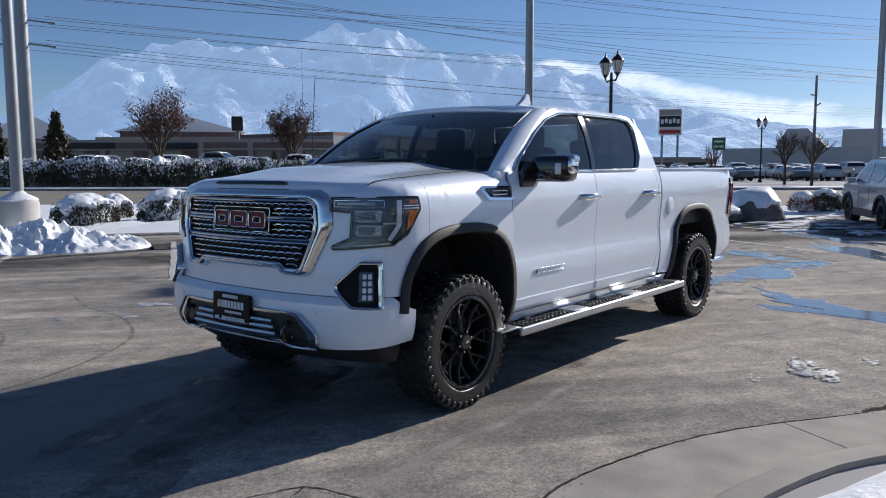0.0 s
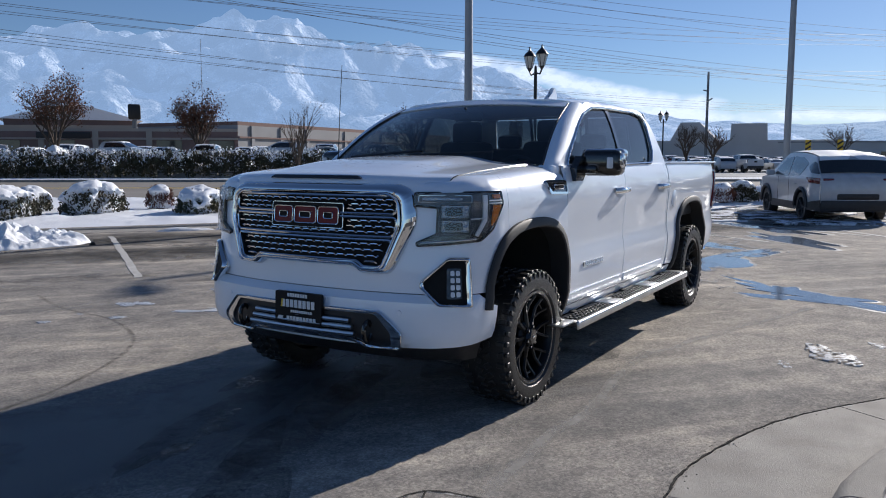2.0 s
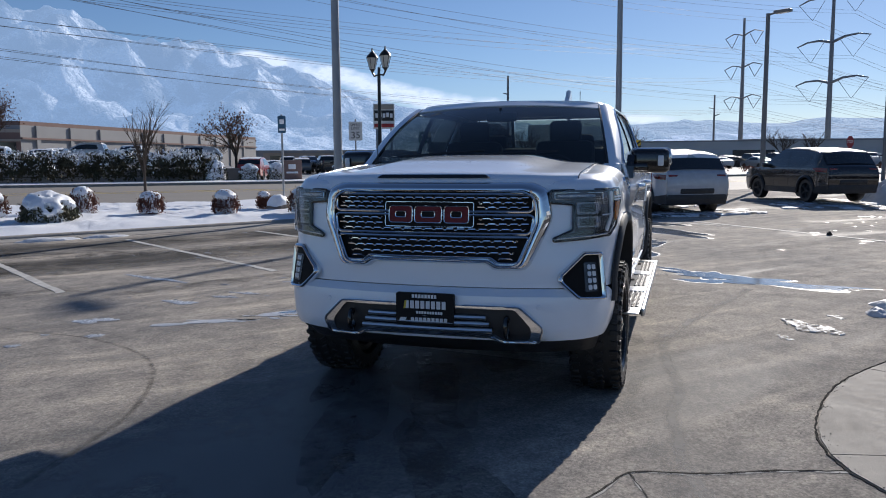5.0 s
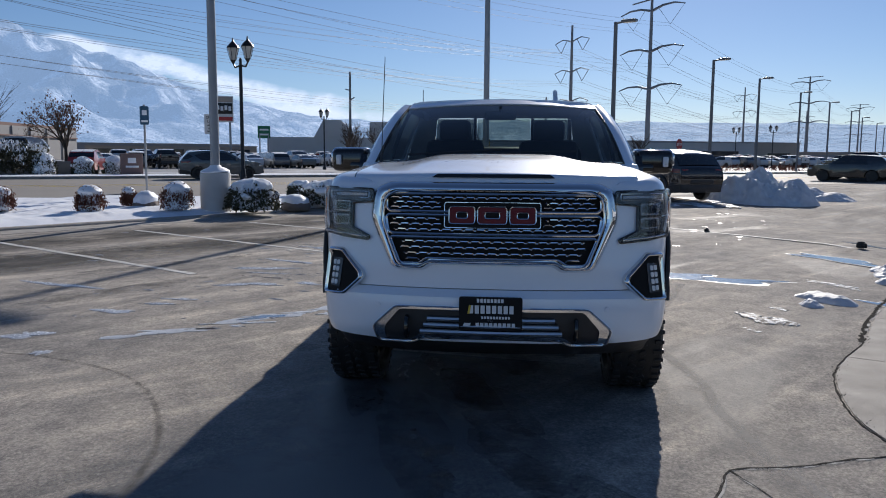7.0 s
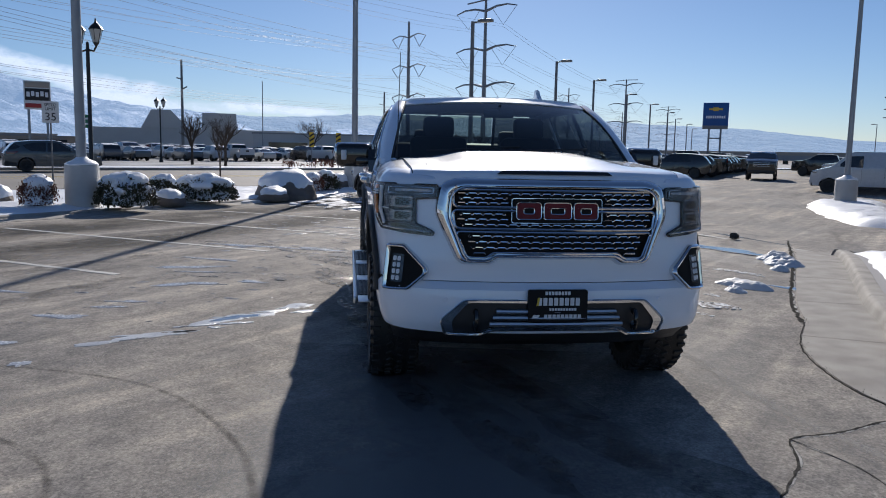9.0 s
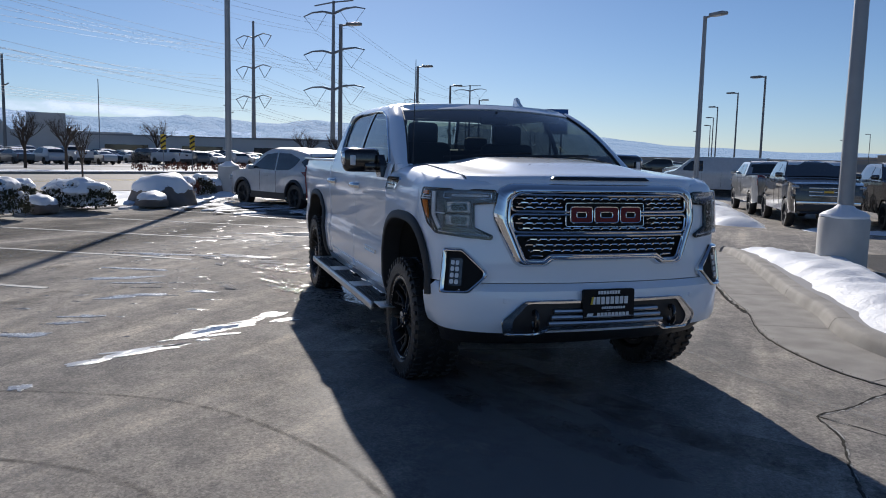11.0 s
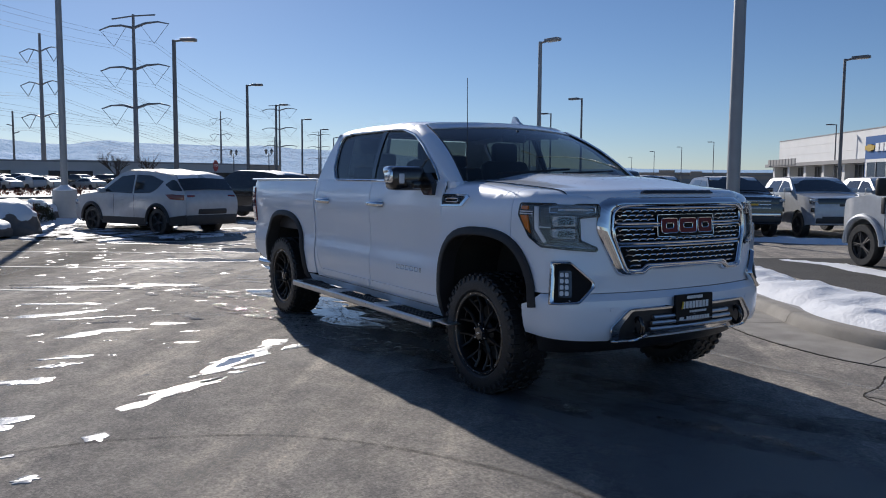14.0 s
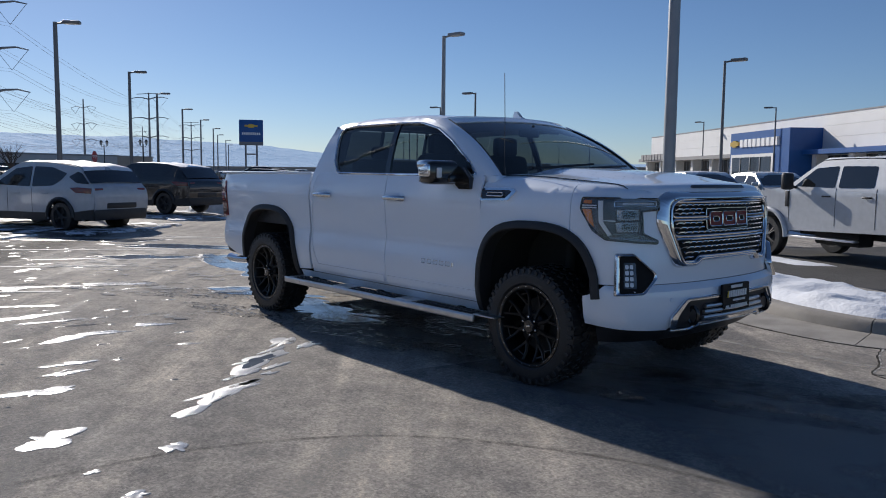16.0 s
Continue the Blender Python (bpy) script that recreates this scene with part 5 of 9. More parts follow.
xs = [-4600, -2000, -800, -300, -130, -90, *range(-70, 41, 1), 60, 100, 300, 800, 2000, 4600]
ys = [-4600, -2000, -800, -300, -100, -40, -20, 0, 4, *[6 + 0.75 * i for i in range(16)], *range(18, 71, 3), 90, 130, 300, 800, 2000, 4600]
bm = bmesh.new()
grid = [[bm.verts.new((x, y, ground_z(x, y))) for y in ys] for x in xs]
for p, q in zip(grid, grid[1:]):
    for j in range(len(ys) - 1):
        bm.faces.new((p[j], q[j], q[j + 1], p[j + 1]))
tagged(part("ground", bm, "asphalt"), "grey asphalt car park with wet and dry patches", "ground", kind="structure")


def ribbon(pts, width, z, thick=0.004, jitter=0.0, seed=1):
    """A thin band along a line on the ground."""
    rnd = random.Random(seed)
    bm = bmesh.new()
    v = [Vector((p[0], p[1])) for p in pts]
    rows_ = []
    for i, p in enumerate(v):
        d = (v[min(i + 1, len(v) - 1)] - v[max(i - 1, 0)]).normalized()
        n = Vector((-d.y, d.x)) * (width / 2 * (1 + rnd.uniform(-jitter, jitter)))
        q = p + Vector((rnd.uniform(-1, 1), rnd.uniform(-1, 1))) * jitter * width
        g = ground_z(q.x, q.y)
        rows_.append([bm.verts.new((q.x + n.x, q.y + n.y, g + z)), bm.verts.new((q.x - n.x, q.y - n.y, g + z)), bm.verts.new((q.x - n.x, q.y - n.y, g + z - thick)), bm.verts.new((q.x + n.x, q.y + n.y, g + z - thick))])
    across = bm.loops.layers.uv.new("across")
    for a, b in zip(rows_, rows_[1:]):
        for j in range(4):
            f = bm.faces.new((a[j], a[(j + 1) % 4], b[(j + 1) % 4], b[j]))
            for loop in f.loops:
                loop[across].uv = (0.0 if loop.vert in (a[0], a[3], b[0], b[3]) else 1.0, 0.0)
    bm.faces.new(rows_[0])
    bm.faces.new(rows_[-1][::-1])
    return bm


def blob(cx, cy, a, b, turn, z, thick, rough=0.35, n=44, seed=1, rim=0.5):
    """A flat patch with an uneven outline and a thin, rounded edge."""
    rnd = random.Random(seed)
    ph = [rnd.uniform(0, 6.28) for _ in range(9)]
    am = [rnd.uniform(0.3, 1.0) / (k + 1.5) for k in range(9)]
    bm = bmesh.new()
    ct, st = math.cos(radians(turn)), math.sin(radians(turn))

    def ring(f, h):
        out = []
        for i in range(n):
            t = 2 * math.pi * i / n
            r = f * (1 + rough * sum(am[k] * math.sin((k + 2) * t + ph[k]) for k in range(9)))
            x, y = a * r * math.cos(t), b * r * math.sin(t)
            px, py = cx + x * ct - y * st, cy + x * st + y * ct
            out.append(bm.verts.new((px, py, h + ground_z(px, py))))
        return out

    rings = [ring(1.0, z - 0.004), ring(0.995, z + thick * 0.7), ring(0.96, z + thick)]
    for r0, r1 in zip(rings, rings[1:]):
        for i in range(n):
            bm.faces.new((r0[i], r0[(i + 1) % n], r1[(i + 1) % n], r1[i]))
    bm.faces.new(rings[-1])
    return bm


def offset_ring(pts, d):
    """A closed line moved inwards by d."""
    k = len(pts)
    area = sum(pts[i][0] * pts[(i + 1) % k][1] - pts[(i + 1) % k][0] * pts[i][1] for i in range(k))
    sg = 1 if area > 0 else -1
    out = []
    for i in range(k):
        a, b = np.array(pts[i - 1]), np.array(pts[(i + 1) % k])
        t = (b - a) / np.linalg.norm(b - a)
        out.append((pts[i][0] - t[1] * d * sg, pts[i][1] + t[0] * d * sg))
    return out


def kerb_run(name, line, closed, profile, piece, mat, label):
    """Kerb cast in lengths along a line; profile holds (inward offset, height) pairs."""
    top = tagged(new(name), label, "kerb", kind="structure")
    rings = [offset_ring(line, o) for o, h in profile]
    k = len(line)
    seg = [math.dist(line[i], line[(i + 1) % k]) for i in range(k)]
    i = 0
    while i < (k if closed else k - 1):
        run, j = 0.0, i
        while j < (k if closed else k - 1) and run < piece:
            run += seg[j]
            j += 1
        bm = bmesh.new()
        cols = []
        for m in range(i, j + 1):
            cols.append([bm.verts.new((rings[q][m % k][0], rings[q][m % k][1], profile[q][1] + ground_z(*rings[q][m % k]))) for q in range(len(profile))])
        for end, nb in ((cols[0], cols[1]), (cols[-1], cols[-2])):
            for v, w in zip(end, nb):
                d = (w.co - v.co)
                v.co += d.normalized() * min(0.005, d.length * 0.3)
        for a, b in zip(cols, cols[1:]):
            for q in range(len(profile) - 1):
                bm.faces.new((a[q], a[q + 1], b[q + 1], b[q]))
        bm.faces.new(cols[0])
        bm.faces.new(cols[-1][::-1])
        part("kerb_section", bm, mat, top)
        i = j
    return top


def snow_sheet(outline, z, lump, step=0.16, seed=3, edge=0.35, rest=0.0, follow=False):
    """Lying snow: an outline filled with a finely waved surface that falls to its rim."""
    pts = np.array(outline)
    a, b = pts, np.roll(pts, -1, axis=0)
    ab = b - a
    den = (ab ** 2).sum(1) + 1e-9

    def rim_dist(x, y):
        p = np.array((x, y))
        t = np.clip(((p - a) * ab).sum(1) / den, 0, 1)
        return float(np.sqrt((((a + ab * t[:, None]) - p) ** 2).sum(1)).min())

    def lay(x, y):
        d = rim_dist(x, y)
        f = ease(0, edge, d) ** 0.6 if d > 1e-4 else 0.0
        n = noise.noise(Vector((x * 0.9, y * 0.9, seed))) * 0.5 + noise.noise(Vector((x * 2.7, y * 2.7, seed + 5))) * 0.35 + noise.noise(Vector((x * 7, y * 7, seed + 9))) * 0.16
        return Vector((x, y, rest + f * (z - rest + lump * n) + (ground_z(x, y) if follow else 0.0)))

    return sheet(outline, lay, step=step, thick=0.02, inward=lambda u, v: Vector((0, 0, -1)))


def rough_edge(line, amp, freq, seed):
    """A closed line resampled and made uneven."""
    out = []
    k = len(line)
    for i in range(k):
        a, b = np.array(line[i]), np.array(line[(i + 1) % k])
        m = max(1, int(np.linalg.norm(b - a) / 0.16))
        for j in range(m):
            p = a + (b - a) * j / m
            out.append((p[0] + amp * noise.noise(Vector((p[0] * freq, p[1] * freq, seed))), p[1] + amp * noise.noise(Vector((p[0] * freq, p[1] * freq, seed + 31)))))
    return out


# island with lamp beside the truck
ISLAND = [(-7.3, 6.45), (-6.5, 5.98), (-4.4, 4.72), (-2.4, 3.52), (-1.36, 2.98), (-0.86, 2.64), (-0.34, 2.35), (0.25, 2.17), (0.72, 2.10), (1.15, 2.17), (1.55, 2.45), (1.80, 3.0), (1.85, 3.8), (1.6, 4.6), (1.0, 5.25), (0.0, 5.75), (-1.66, 6.45), (-3.0, 7.6), (-4.75, 8.6), (-6.4, 8.6), (-7.4, 7.7)]
island = [tuple(p) for p in smooth_line(ISLAND, 0.22, closed=True)]
GUTTER = [(-0.0, -0.05), (0.0, 0.006), (0.62, 0.018), (0.645, 0.085), (0.67, 0.118), (0.70, 0.128), (0.82, 0.130), (0.83, -0.05)]
kerb_run("kerb_island", island, True, GUTTER, 1.75, "kerb", "cast concrete kerb and gutter round a snowy island")
sn = rough_edge(offset_ring(island, 0.94), 0.16, 1.6, 2)
tagged(part("snow_island", snow_sheet(sn, 0.23, 0.15, 0.11, 3, 0.32, 0.10, True), "snow"), "white melting snow lying on the island", "snow", kind="structure")
tagged(part("soil_island", sheet(offset_ring(island, 0.78), lambda x, y: Vector((x, y, 0.10 + ground_z(x, y))), step=0.6, inward=lambda u, v: Vector((0, 0, -1)), thick=0.15), "far_ground"), "bare soil of the island under snow", "soil", kind="structure")

# planting strip along the road
STRIP = [(2.0, -16.3), (-4.9, -11.75), (-10.0, -8.30), (-15.2, -4.80), (-20.0, -1.56), (-23.0, 0.45), (-24.6, 1.2), (-25.9, 0.6), (-26.3, -1.0), (-25.9, -3.0), (-22.0, -9.3), (-17.0, -17.3), (-9.0, -30.0), (2.0, -47.0), (12.0, -47.0), (9.0, -21.0)]
strip = []
for i in range(len(STRIP)):
    a, b = np.array(STRIP[i]), np.array(STRIP[(i + 1) % len(STRIP)])
    m = max(1, int(np.linalg.norm(b - a) / 0.9))
    strip += [tuple(a + (b - a) * j / m) for j in range(m)]
KERB2 = [(-0.25, -0.05), (-0.25, 0.006), (0.40, 0.014), (0.425, 0.045), (0.45, 0.06), (0.60, 0.065), (0.61, -0.05)]
kerb_run("kerb_strip", strip, True, KERB2, 3.0, "kerb", "cast concrete kerb along the planted strip")
sn2 = rough_edge(offset_ring(strip, 0.50), 0.16, 0.8, 6)
tagged(part("snow_strip", snow_sheet(sn2, 0.15, 0.12, 0.24, 8, 1.1, 0.035), "snow"), "white snow with footprints on the planted strip", "snow", kind="structure")

# road, far verge and far car parks
N2, E2 = Vector((-0.83, -0.557)), Vector((-0.557, 0.83))


def by_road(d, k, z=0.0):
    p = N2 * d + E2 * k
    return Vector((p.x, p.y, z))


def slab(name, d0, d1, k0, k1, h, mat, label, cat):
    bm = bmesh.new()
    prism(bm, [tuple(by_road(d, k))[:2] for d, k in ((d0, k0), (d1, k0), (d1, k1), (d0, k1))], h, Matrix.Translation((0, 0, 0)))
    return tagged(part(name, bm, mat, smooth=False), label, cat, kind="structure")


slab("road", 25.2, 46.0, -160, 260, 0.006, "road", "dry grey five-lane road", "road")
slab("verge_kerb", 46.0, 46.4, -160, 260, 0.15, "kerb", "concrete kerb on the far side of the road", "kerb")
slab("verge", 46.4, 50.5, -160, 260, 0.17, "snow", "snow-covered verge beyond the road", "verge")
M["far_lot"] = material("far_car_park", (0.11, 0.105, 0.10), 0.7, 0, (0.42, 0.43, 0.45), 0.09, 0.35)
slab("car_park_far", 50.5, 150, -160, 260, 0.03, "far_lot", "far car park with trampled snow", "car park")
slab("car_park_raised", 53.4, 111.5, -160, 0.5, 0.95, "far_lot", "raised car park behind the hedge with trampled snow", "car park")
for d in (34.6, 36.2):
    bm = bmesh.new()
    prism(bm, [tuple(by_road(q, k))[:2] for q, k in ((d - 0.07, -150), (d + 0.07, -150), (d + 0.07, 200), (d - 0.07, 200))], 0.012)
    tagged(part("centre_line", bm, "sign_yellow", smooth=False), "faded yellow centre line on the road", "road marking", kind="structure")

# stall lines
for k in range(-1, 6):
    s = Vector((-5.11 - 2.17 * k, -10.25 + 1.50 * k))
    e = s + Vector((3.1, 4.9))
    tagged(part("stall_line", ribbon([tuple(s + (e - s) * i / 30) for i in range(31)], 0.10, 0.005, 0.006, 0.10, 40 + k), "line_paint", smooth=False), "worn white stall line on asphalt", "stall line", "stall lines", kind="structure")
tagged(part("stall_line", ribbon([(-13.9, 1.6), (-11.7, 3.4), (-9.1, 5.55), (-7.3, 6.75)], 0.10, 0.005, 0.006, 0.1, 60), "line_paint", smooth=False), "worn white line across the lane", "stall line", "stall lines", kind="structure")
M["crack_salt"] = patchy("crack_salt", (0.66, 0.65, 0.62), (0.5, 0.49, 0.46), 0.9, 6.0, 0.42, 0.56, 0.1, 0.9, True)
M["crack"] = material("tar_crack", (0.02, 0.02, 0.02), 0.95, 0, (0.11, 0.105, 0.095), 26, 0.5, bump=0.2, bump_scale=60, spec=0.0)
for i, (pts, w) in enumerate((([(2.9, 0.15), (2.2, 0.66), (1.75, 1.03), (1.44, 1.17), (1.36, 1.5), (1.22, 1.85), (1.14, 2.16)], 0.013), ([(1.44, 1.17), (1.9, 1.3), (2.6, 1.2), (3.4, 1.25)], 0.007), ([(-1.36, 2.94), (-2.4, 3.46), (-4.4, 4.66), (-6.6, 5.95), (-10.5, 8.2)], 0.035))):
    line = smooth_line(pts, 0.05)
    tagged(part("crack_salt", ribbon([(p[0] + w, p[1]) for p in line], w * 1.6 + 0.014, 0.0032, 0.004, 0.0, 75 + i), "crack_salt", smooth=False), "white salt caught along a crack", "salt", kind="structure")
    tagged(part("tar_crack", ribbon([tuple(p) for p in line], w, 0.004, 0.006, 0.45, 70 + i), "crack", smooth=False), "dark crack in the asphalt", "crack", kind="structure")
pan = offset_ring(island, -0.015)
edge_line = [p for p in pan if p[1] < 5.2 and p[0] > -1.6]
k0 = max(range(len(edge_line)), key=lambda i: math.dist(edge_line[i], edge_line[i - 1]))
edge_line = edge_line[k0:] + edge_line[:k0]
dense = []
for p, q in zip(edge_line, edge_line[1:]):
    dense += [(p[0] + (q[0] - p[0]) * j / 6, p[1] + (q[1] - p[1]) * j / 6) for j in range(6)]
tagged(part("tar_crack", ribbon(dense, 0.010, 0.0045, 0.006, 0.5, 88), "crack", smooth=False), "dark crack along the kerb's edge", "crack", kind="structure")
rnd = random.Random(31)
bm = bmesh.new()
for _ in range(420):
    p = rnd.choice(dense)
    x, y, r = p[0] + rnd.gauss(0, 0.035), p[1] + rnd.gauss(0, 0.035), 0.0015 + 0.0035 * rnd.random() ** 2
    c = bmesh.ops.create_icosphere(bm, subdivisions=1, radius=r)
    for v in c["verts"]:
        v.co = Vector((v.co.x * rnd.uniform(0.8, 1.4), v.co.y, v.co.z * 0.7)) + Vector((x, y, 0.006 + r * 0.5))
M["grit"] = material("grit", (0.20, 0.19, 0.17), 0.9, 0, (0.06, 0.055, 0.05), 40, 0.6)
tagged(part("grit", bm, "grit"), "loose grit scattered along the kerb", "grit", kind="stuff")
M["tyre_mark"] = patchy("tyre_mark", (0.075, 0.07, 0.064), (0.10, 0.095, 0.088), 0.85, 7.0, 0.30, 0.62, 0.05, 0.40, True)
for i, pts in enumerate((([(-0.6, -5.2), (-0.3, -4.3), (-0.18, -3.3), (0.33, -2.36), (1.32, -1.73), (2.4, -1.5)]), ([(1.2, -5.4), (0.9, -4.3), (0.9, -3.4), (1.5, -2.6), (2.6, -2.3)]))):
    tagged(part("tyre_mark", ribbon([tuple(p) for p in smooth_line(pts, 0.06)], 0.06, 0.0012, 0.002, 0.0, 90 + i), "tyre_mark", smooth=False), "faint dark tyre mark on asphalt", "tyre mark", kind="structure")

# meltwater and slush
M["water"] = material("icy_meltwater", (0.17, 0.20, 0.25), 0.12, 0, (0.10, 0.12, 0.15), 4, 0.5, spec=0.6, bump=0.03, bump_scale=14, rough_var=0.07)
M["ice"] = material("thin_ice", (0.46, 0.46, 0.46), 0.5, 0, (0.14, 0.14, 0.14), 9, 0.6, bump=0.3, bump_scale=60, rough_var=0.2)
POOLS = [(-1.12, -2.70, 0.27, 0.085, 110), (-1.75, -2.17, 0.26, 0.13, 112), (-2.25, -1.67, 0.22, 0.07, 128), (-1.22, -2.50, 0.08, 0.035, 100), (-2.02, -1.88, 0.12, 0.05, 120),
         (-4.9, 2.15, 0.75, 0.28, 70), (-4.6, 2.75, 0.55, 0.10, 80), (-5.2, 1.75, 0.30, 0.2, 30), (-6.75, 0.45, 0.95, 0.42, 165), (-8.5, 0.65, 1.0, 0.26, 168), (-4.6, -0.5, 0.8, 0.32, 20), (-3.2, -0.6, 0.7, 0.25, 20),
         (-1.84, -3.66, 0.17, 0.11, 80), (-2.25, -3.37, 0.09, 0.06, 80), (-2.52, -3.24, 0.09, 0.06, 85), (-2.27, -3.47, 0.07, 0.04, 85), (-0.81, -3.87, 0.15, 0.13, 60), (-3.5, -3.0, 0.28, 0.09, 85), (-4.78, -3.15, 0.34, 0.12, 85),
         (-3.66, -2.26, 0.18, 0.07, 55), (-0.29, -3.4, 0.08, 0.06, 0), (-7.0, -2.7, 0.9, 0.22, 55), (-10.2, -1.7, 1.1, 0.25, 57), (-8.6, -2.4, 0.6, 0.12, 57), (-9.9, -1.0, 1.1, 0.14, 57), (-9.6, -0.15, 0.8, 0.25, 57), (-4.4, -3.6, 0.3, 0.1, 50),
         (-5.5, -3.0, 0.35, 0.08, 56), (-6.0, -2.3, 0.3, 0.07, 56), (-5.2, -2.2, 0.2, 0.06, 56), (-6.6, -1.6, 0.5, 0.1, 57), (-7.6, -1.4, 0.45, 0.09, 57), (-12.5, -2.2, 1.0, 0.2, 57), (-11.2, 1.0, 1.4, 0.3, 40), (-13.5, 0.2, 1.3, 0.3, 50),
         (-3.0, 4.0, 0.35, 0.1, 30), (-6.8, 4.9, 0.9, 0.16, 30), (-9.2, 6.6, 0.8, 0.1, 32), (-5.4, -5.2, 0.6, 0.1, 57), (-3.2, -5.0, 0.4, 0.1, 57), (-3.0, -6.4, 0.5, 0.07, 57), (-2.2, -4.5, 0.5, 0.12, 30), (-5.45, 1.45, 0.55, 0.07, 45), (-4.7, 1.78, 0.38, 0.15, 75)]
M["pale_ice"] = patchy("pale_ice", (0.62, 0.635, 0.65), (0.40, 0.41, 0.43), 0.28, 7.0, 0.36, 0.42, 0.6)
M["white_ice"] = material("wet_ice", (0.52, 0.53, 0.545), 0.26, 0, (0.32, 0.325, 0.335), 9, 0.6, bump=0.12, bump_scale=60, rough_var=0.1, spec=0.6)
for i, (x, y, a, b, tn) in enumerate(POOLS):
    if i > 20 and y < -0.5 and i % 3:
        continue
    if i < 5:
        tagged(part("ice_patch", blob(x, y, a * 1.06, b * 1.06, tn, 0.0, 0.0026, 0.72, 90, 200 + i), "pale_ice"), "flat patch of pale thawing ice on asphalt", "ice", "ice patches", kind="structure")
        if i == 1:
            tagged(part("puddle", blob(x, y, a * 0.62, b * 0.6, tn, 0.0, 0.0034, 0.72, 90, 200 + i), "water", smooth=False), "shallow meltwater puddle on asphalt", "puddle", "puddles", kind="structure")
    elif i < 12 or y > -0.5:
        tagged(part("ice_rim", blob(x, y, a * 1.07 + 0.012, b * 1.07 + 0.012, tn + (i % 5 - 2) * 1.5, 0.0, 0.0014 + 0.0002 * (i % 7), 0.72, 90, 200 + i), "ice", smooth=False), "thin pale ice round a puddle", "ice", "ice patches", kind="structure")
        tagged(part("puddle", blob(x, y, a, b, tn, 0.0, 0.0036 + 0.0005 * (i % 7), 0.72, 90, 200 + i), "water", smooth=False), "shallow meltwater puddle on asphalt", "puddle", "puddles", kind="structure")
    else:
        tagged(part("ice_patch", blob(x, y, a * (0.6 if a > 0.7 else 1.0), b * (0.5 if a > 0.7 else 0.9), tn + 12, 0.0, 0.0035, 0.75, 90, 200 + i), "white_ice"), "flat glassy patch of thawing ice on asphalt", "ice", "ice patches", kind="structure")
for i, (x, y, a, b, tn) in enumerate([(-0.92, -2.97, 0.20, 0.08, 127), (-1.45, -2.42, 0.17, 0.035, 115), (-1.52, -2.14, 0.10, 0.045, 110), (-2.0, -1.58, 0.15, 0.05, 118), (-1.36, -2.28, 0.06, 0.03, 100), (0.20, -3.78, 0.07, 0.035, 80), (-0.20, -3.84, 0.035, 0.02, 80), (-2.52, -3.39, 0.10, 0.03, 78), (-3.55, -2.80, 0.30, 0.05, 80), (-4.38, -2.98, 0.25, 0.04, 78)]):
    tagged(part("ice_patch", blob(x, y, a, b, tn, 0.0, 0.0038, 0.75, 80, 260 + i), "pale_ice" if i < 5 else "white_ice"), "flat glassy patch of thawing ice on asphalt", "ice", "ice patches", kind="structure")
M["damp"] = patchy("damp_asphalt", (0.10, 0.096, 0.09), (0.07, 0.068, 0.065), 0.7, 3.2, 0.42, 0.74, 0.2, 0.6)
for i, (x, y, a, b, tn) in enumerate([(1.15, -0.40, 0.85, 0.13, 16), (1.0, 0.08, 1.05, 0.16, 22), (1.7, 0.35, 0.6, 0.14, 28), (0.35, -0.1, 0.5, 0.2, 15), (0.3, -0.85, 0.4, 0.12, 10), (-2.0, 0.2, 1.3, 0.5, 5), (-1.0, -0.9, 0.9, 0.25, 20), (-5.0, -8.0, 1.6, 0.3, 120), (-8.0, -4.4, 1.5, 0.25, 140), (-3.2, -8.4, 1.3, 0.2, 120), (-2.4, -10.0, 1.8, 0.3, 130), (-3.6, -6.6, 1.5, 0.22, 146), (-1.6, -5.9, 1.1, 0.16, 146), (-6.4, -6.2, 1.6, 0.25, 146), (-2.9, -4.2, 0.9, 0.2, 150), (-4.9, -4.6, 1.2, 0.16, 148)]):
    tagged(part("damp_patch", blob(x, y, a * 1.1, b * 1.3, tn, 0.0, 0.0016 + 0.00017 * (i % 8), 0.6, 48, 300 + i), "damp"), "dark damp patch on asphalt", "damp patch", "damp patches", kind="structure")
M["wet_film"] = patchy("wet_film", (0.04, 0.04, 0.042), (0.03, 0.03, 0.03), 0.10, 22.0, 0.50, 0.62, 0.5, 0.8)
for i, (x, y, a, b, tn) in enumerate([(1.35, -0.30, 0.30, 0.04, 17), (0.62, -0.76, 0.16, 0.07, 20), (-0.33, -0.45, 0.25, 0.08, 20), (1.75, -0.2, 0.2, 0.05, 10), (-2.95, -0.65, 0.5, 0.2, 40), (-3.3, -1.05, 1.1, 0.30, 20), (-1.9, -1.0, 1.0, 0.22, 10), (-2.4, -0.2, 1.2, 0.4, 8), (-4.9, -0.9, 0.9, 0.35, 25), (-0.15, -0.62, 0.2, 0.05, 0)]):
    tagged(part("wet_patch", blob(x, y, a, b, tn, 0.0, 0.0075 + 0.0003 * i, 0.6, 48, 330 + i), "wet_film", smooth=False), "shiny film of meltwater on asphalt", "wet patch", "wet patches", kind="structure")
M["stall_film"] = patchy("stall_asphalt", (0.075, 0.074, 0.073), (0.05, 0.05, 0.05), 0.85, 0.55, 0.28, 0.60, 0.1, 0.80, True)
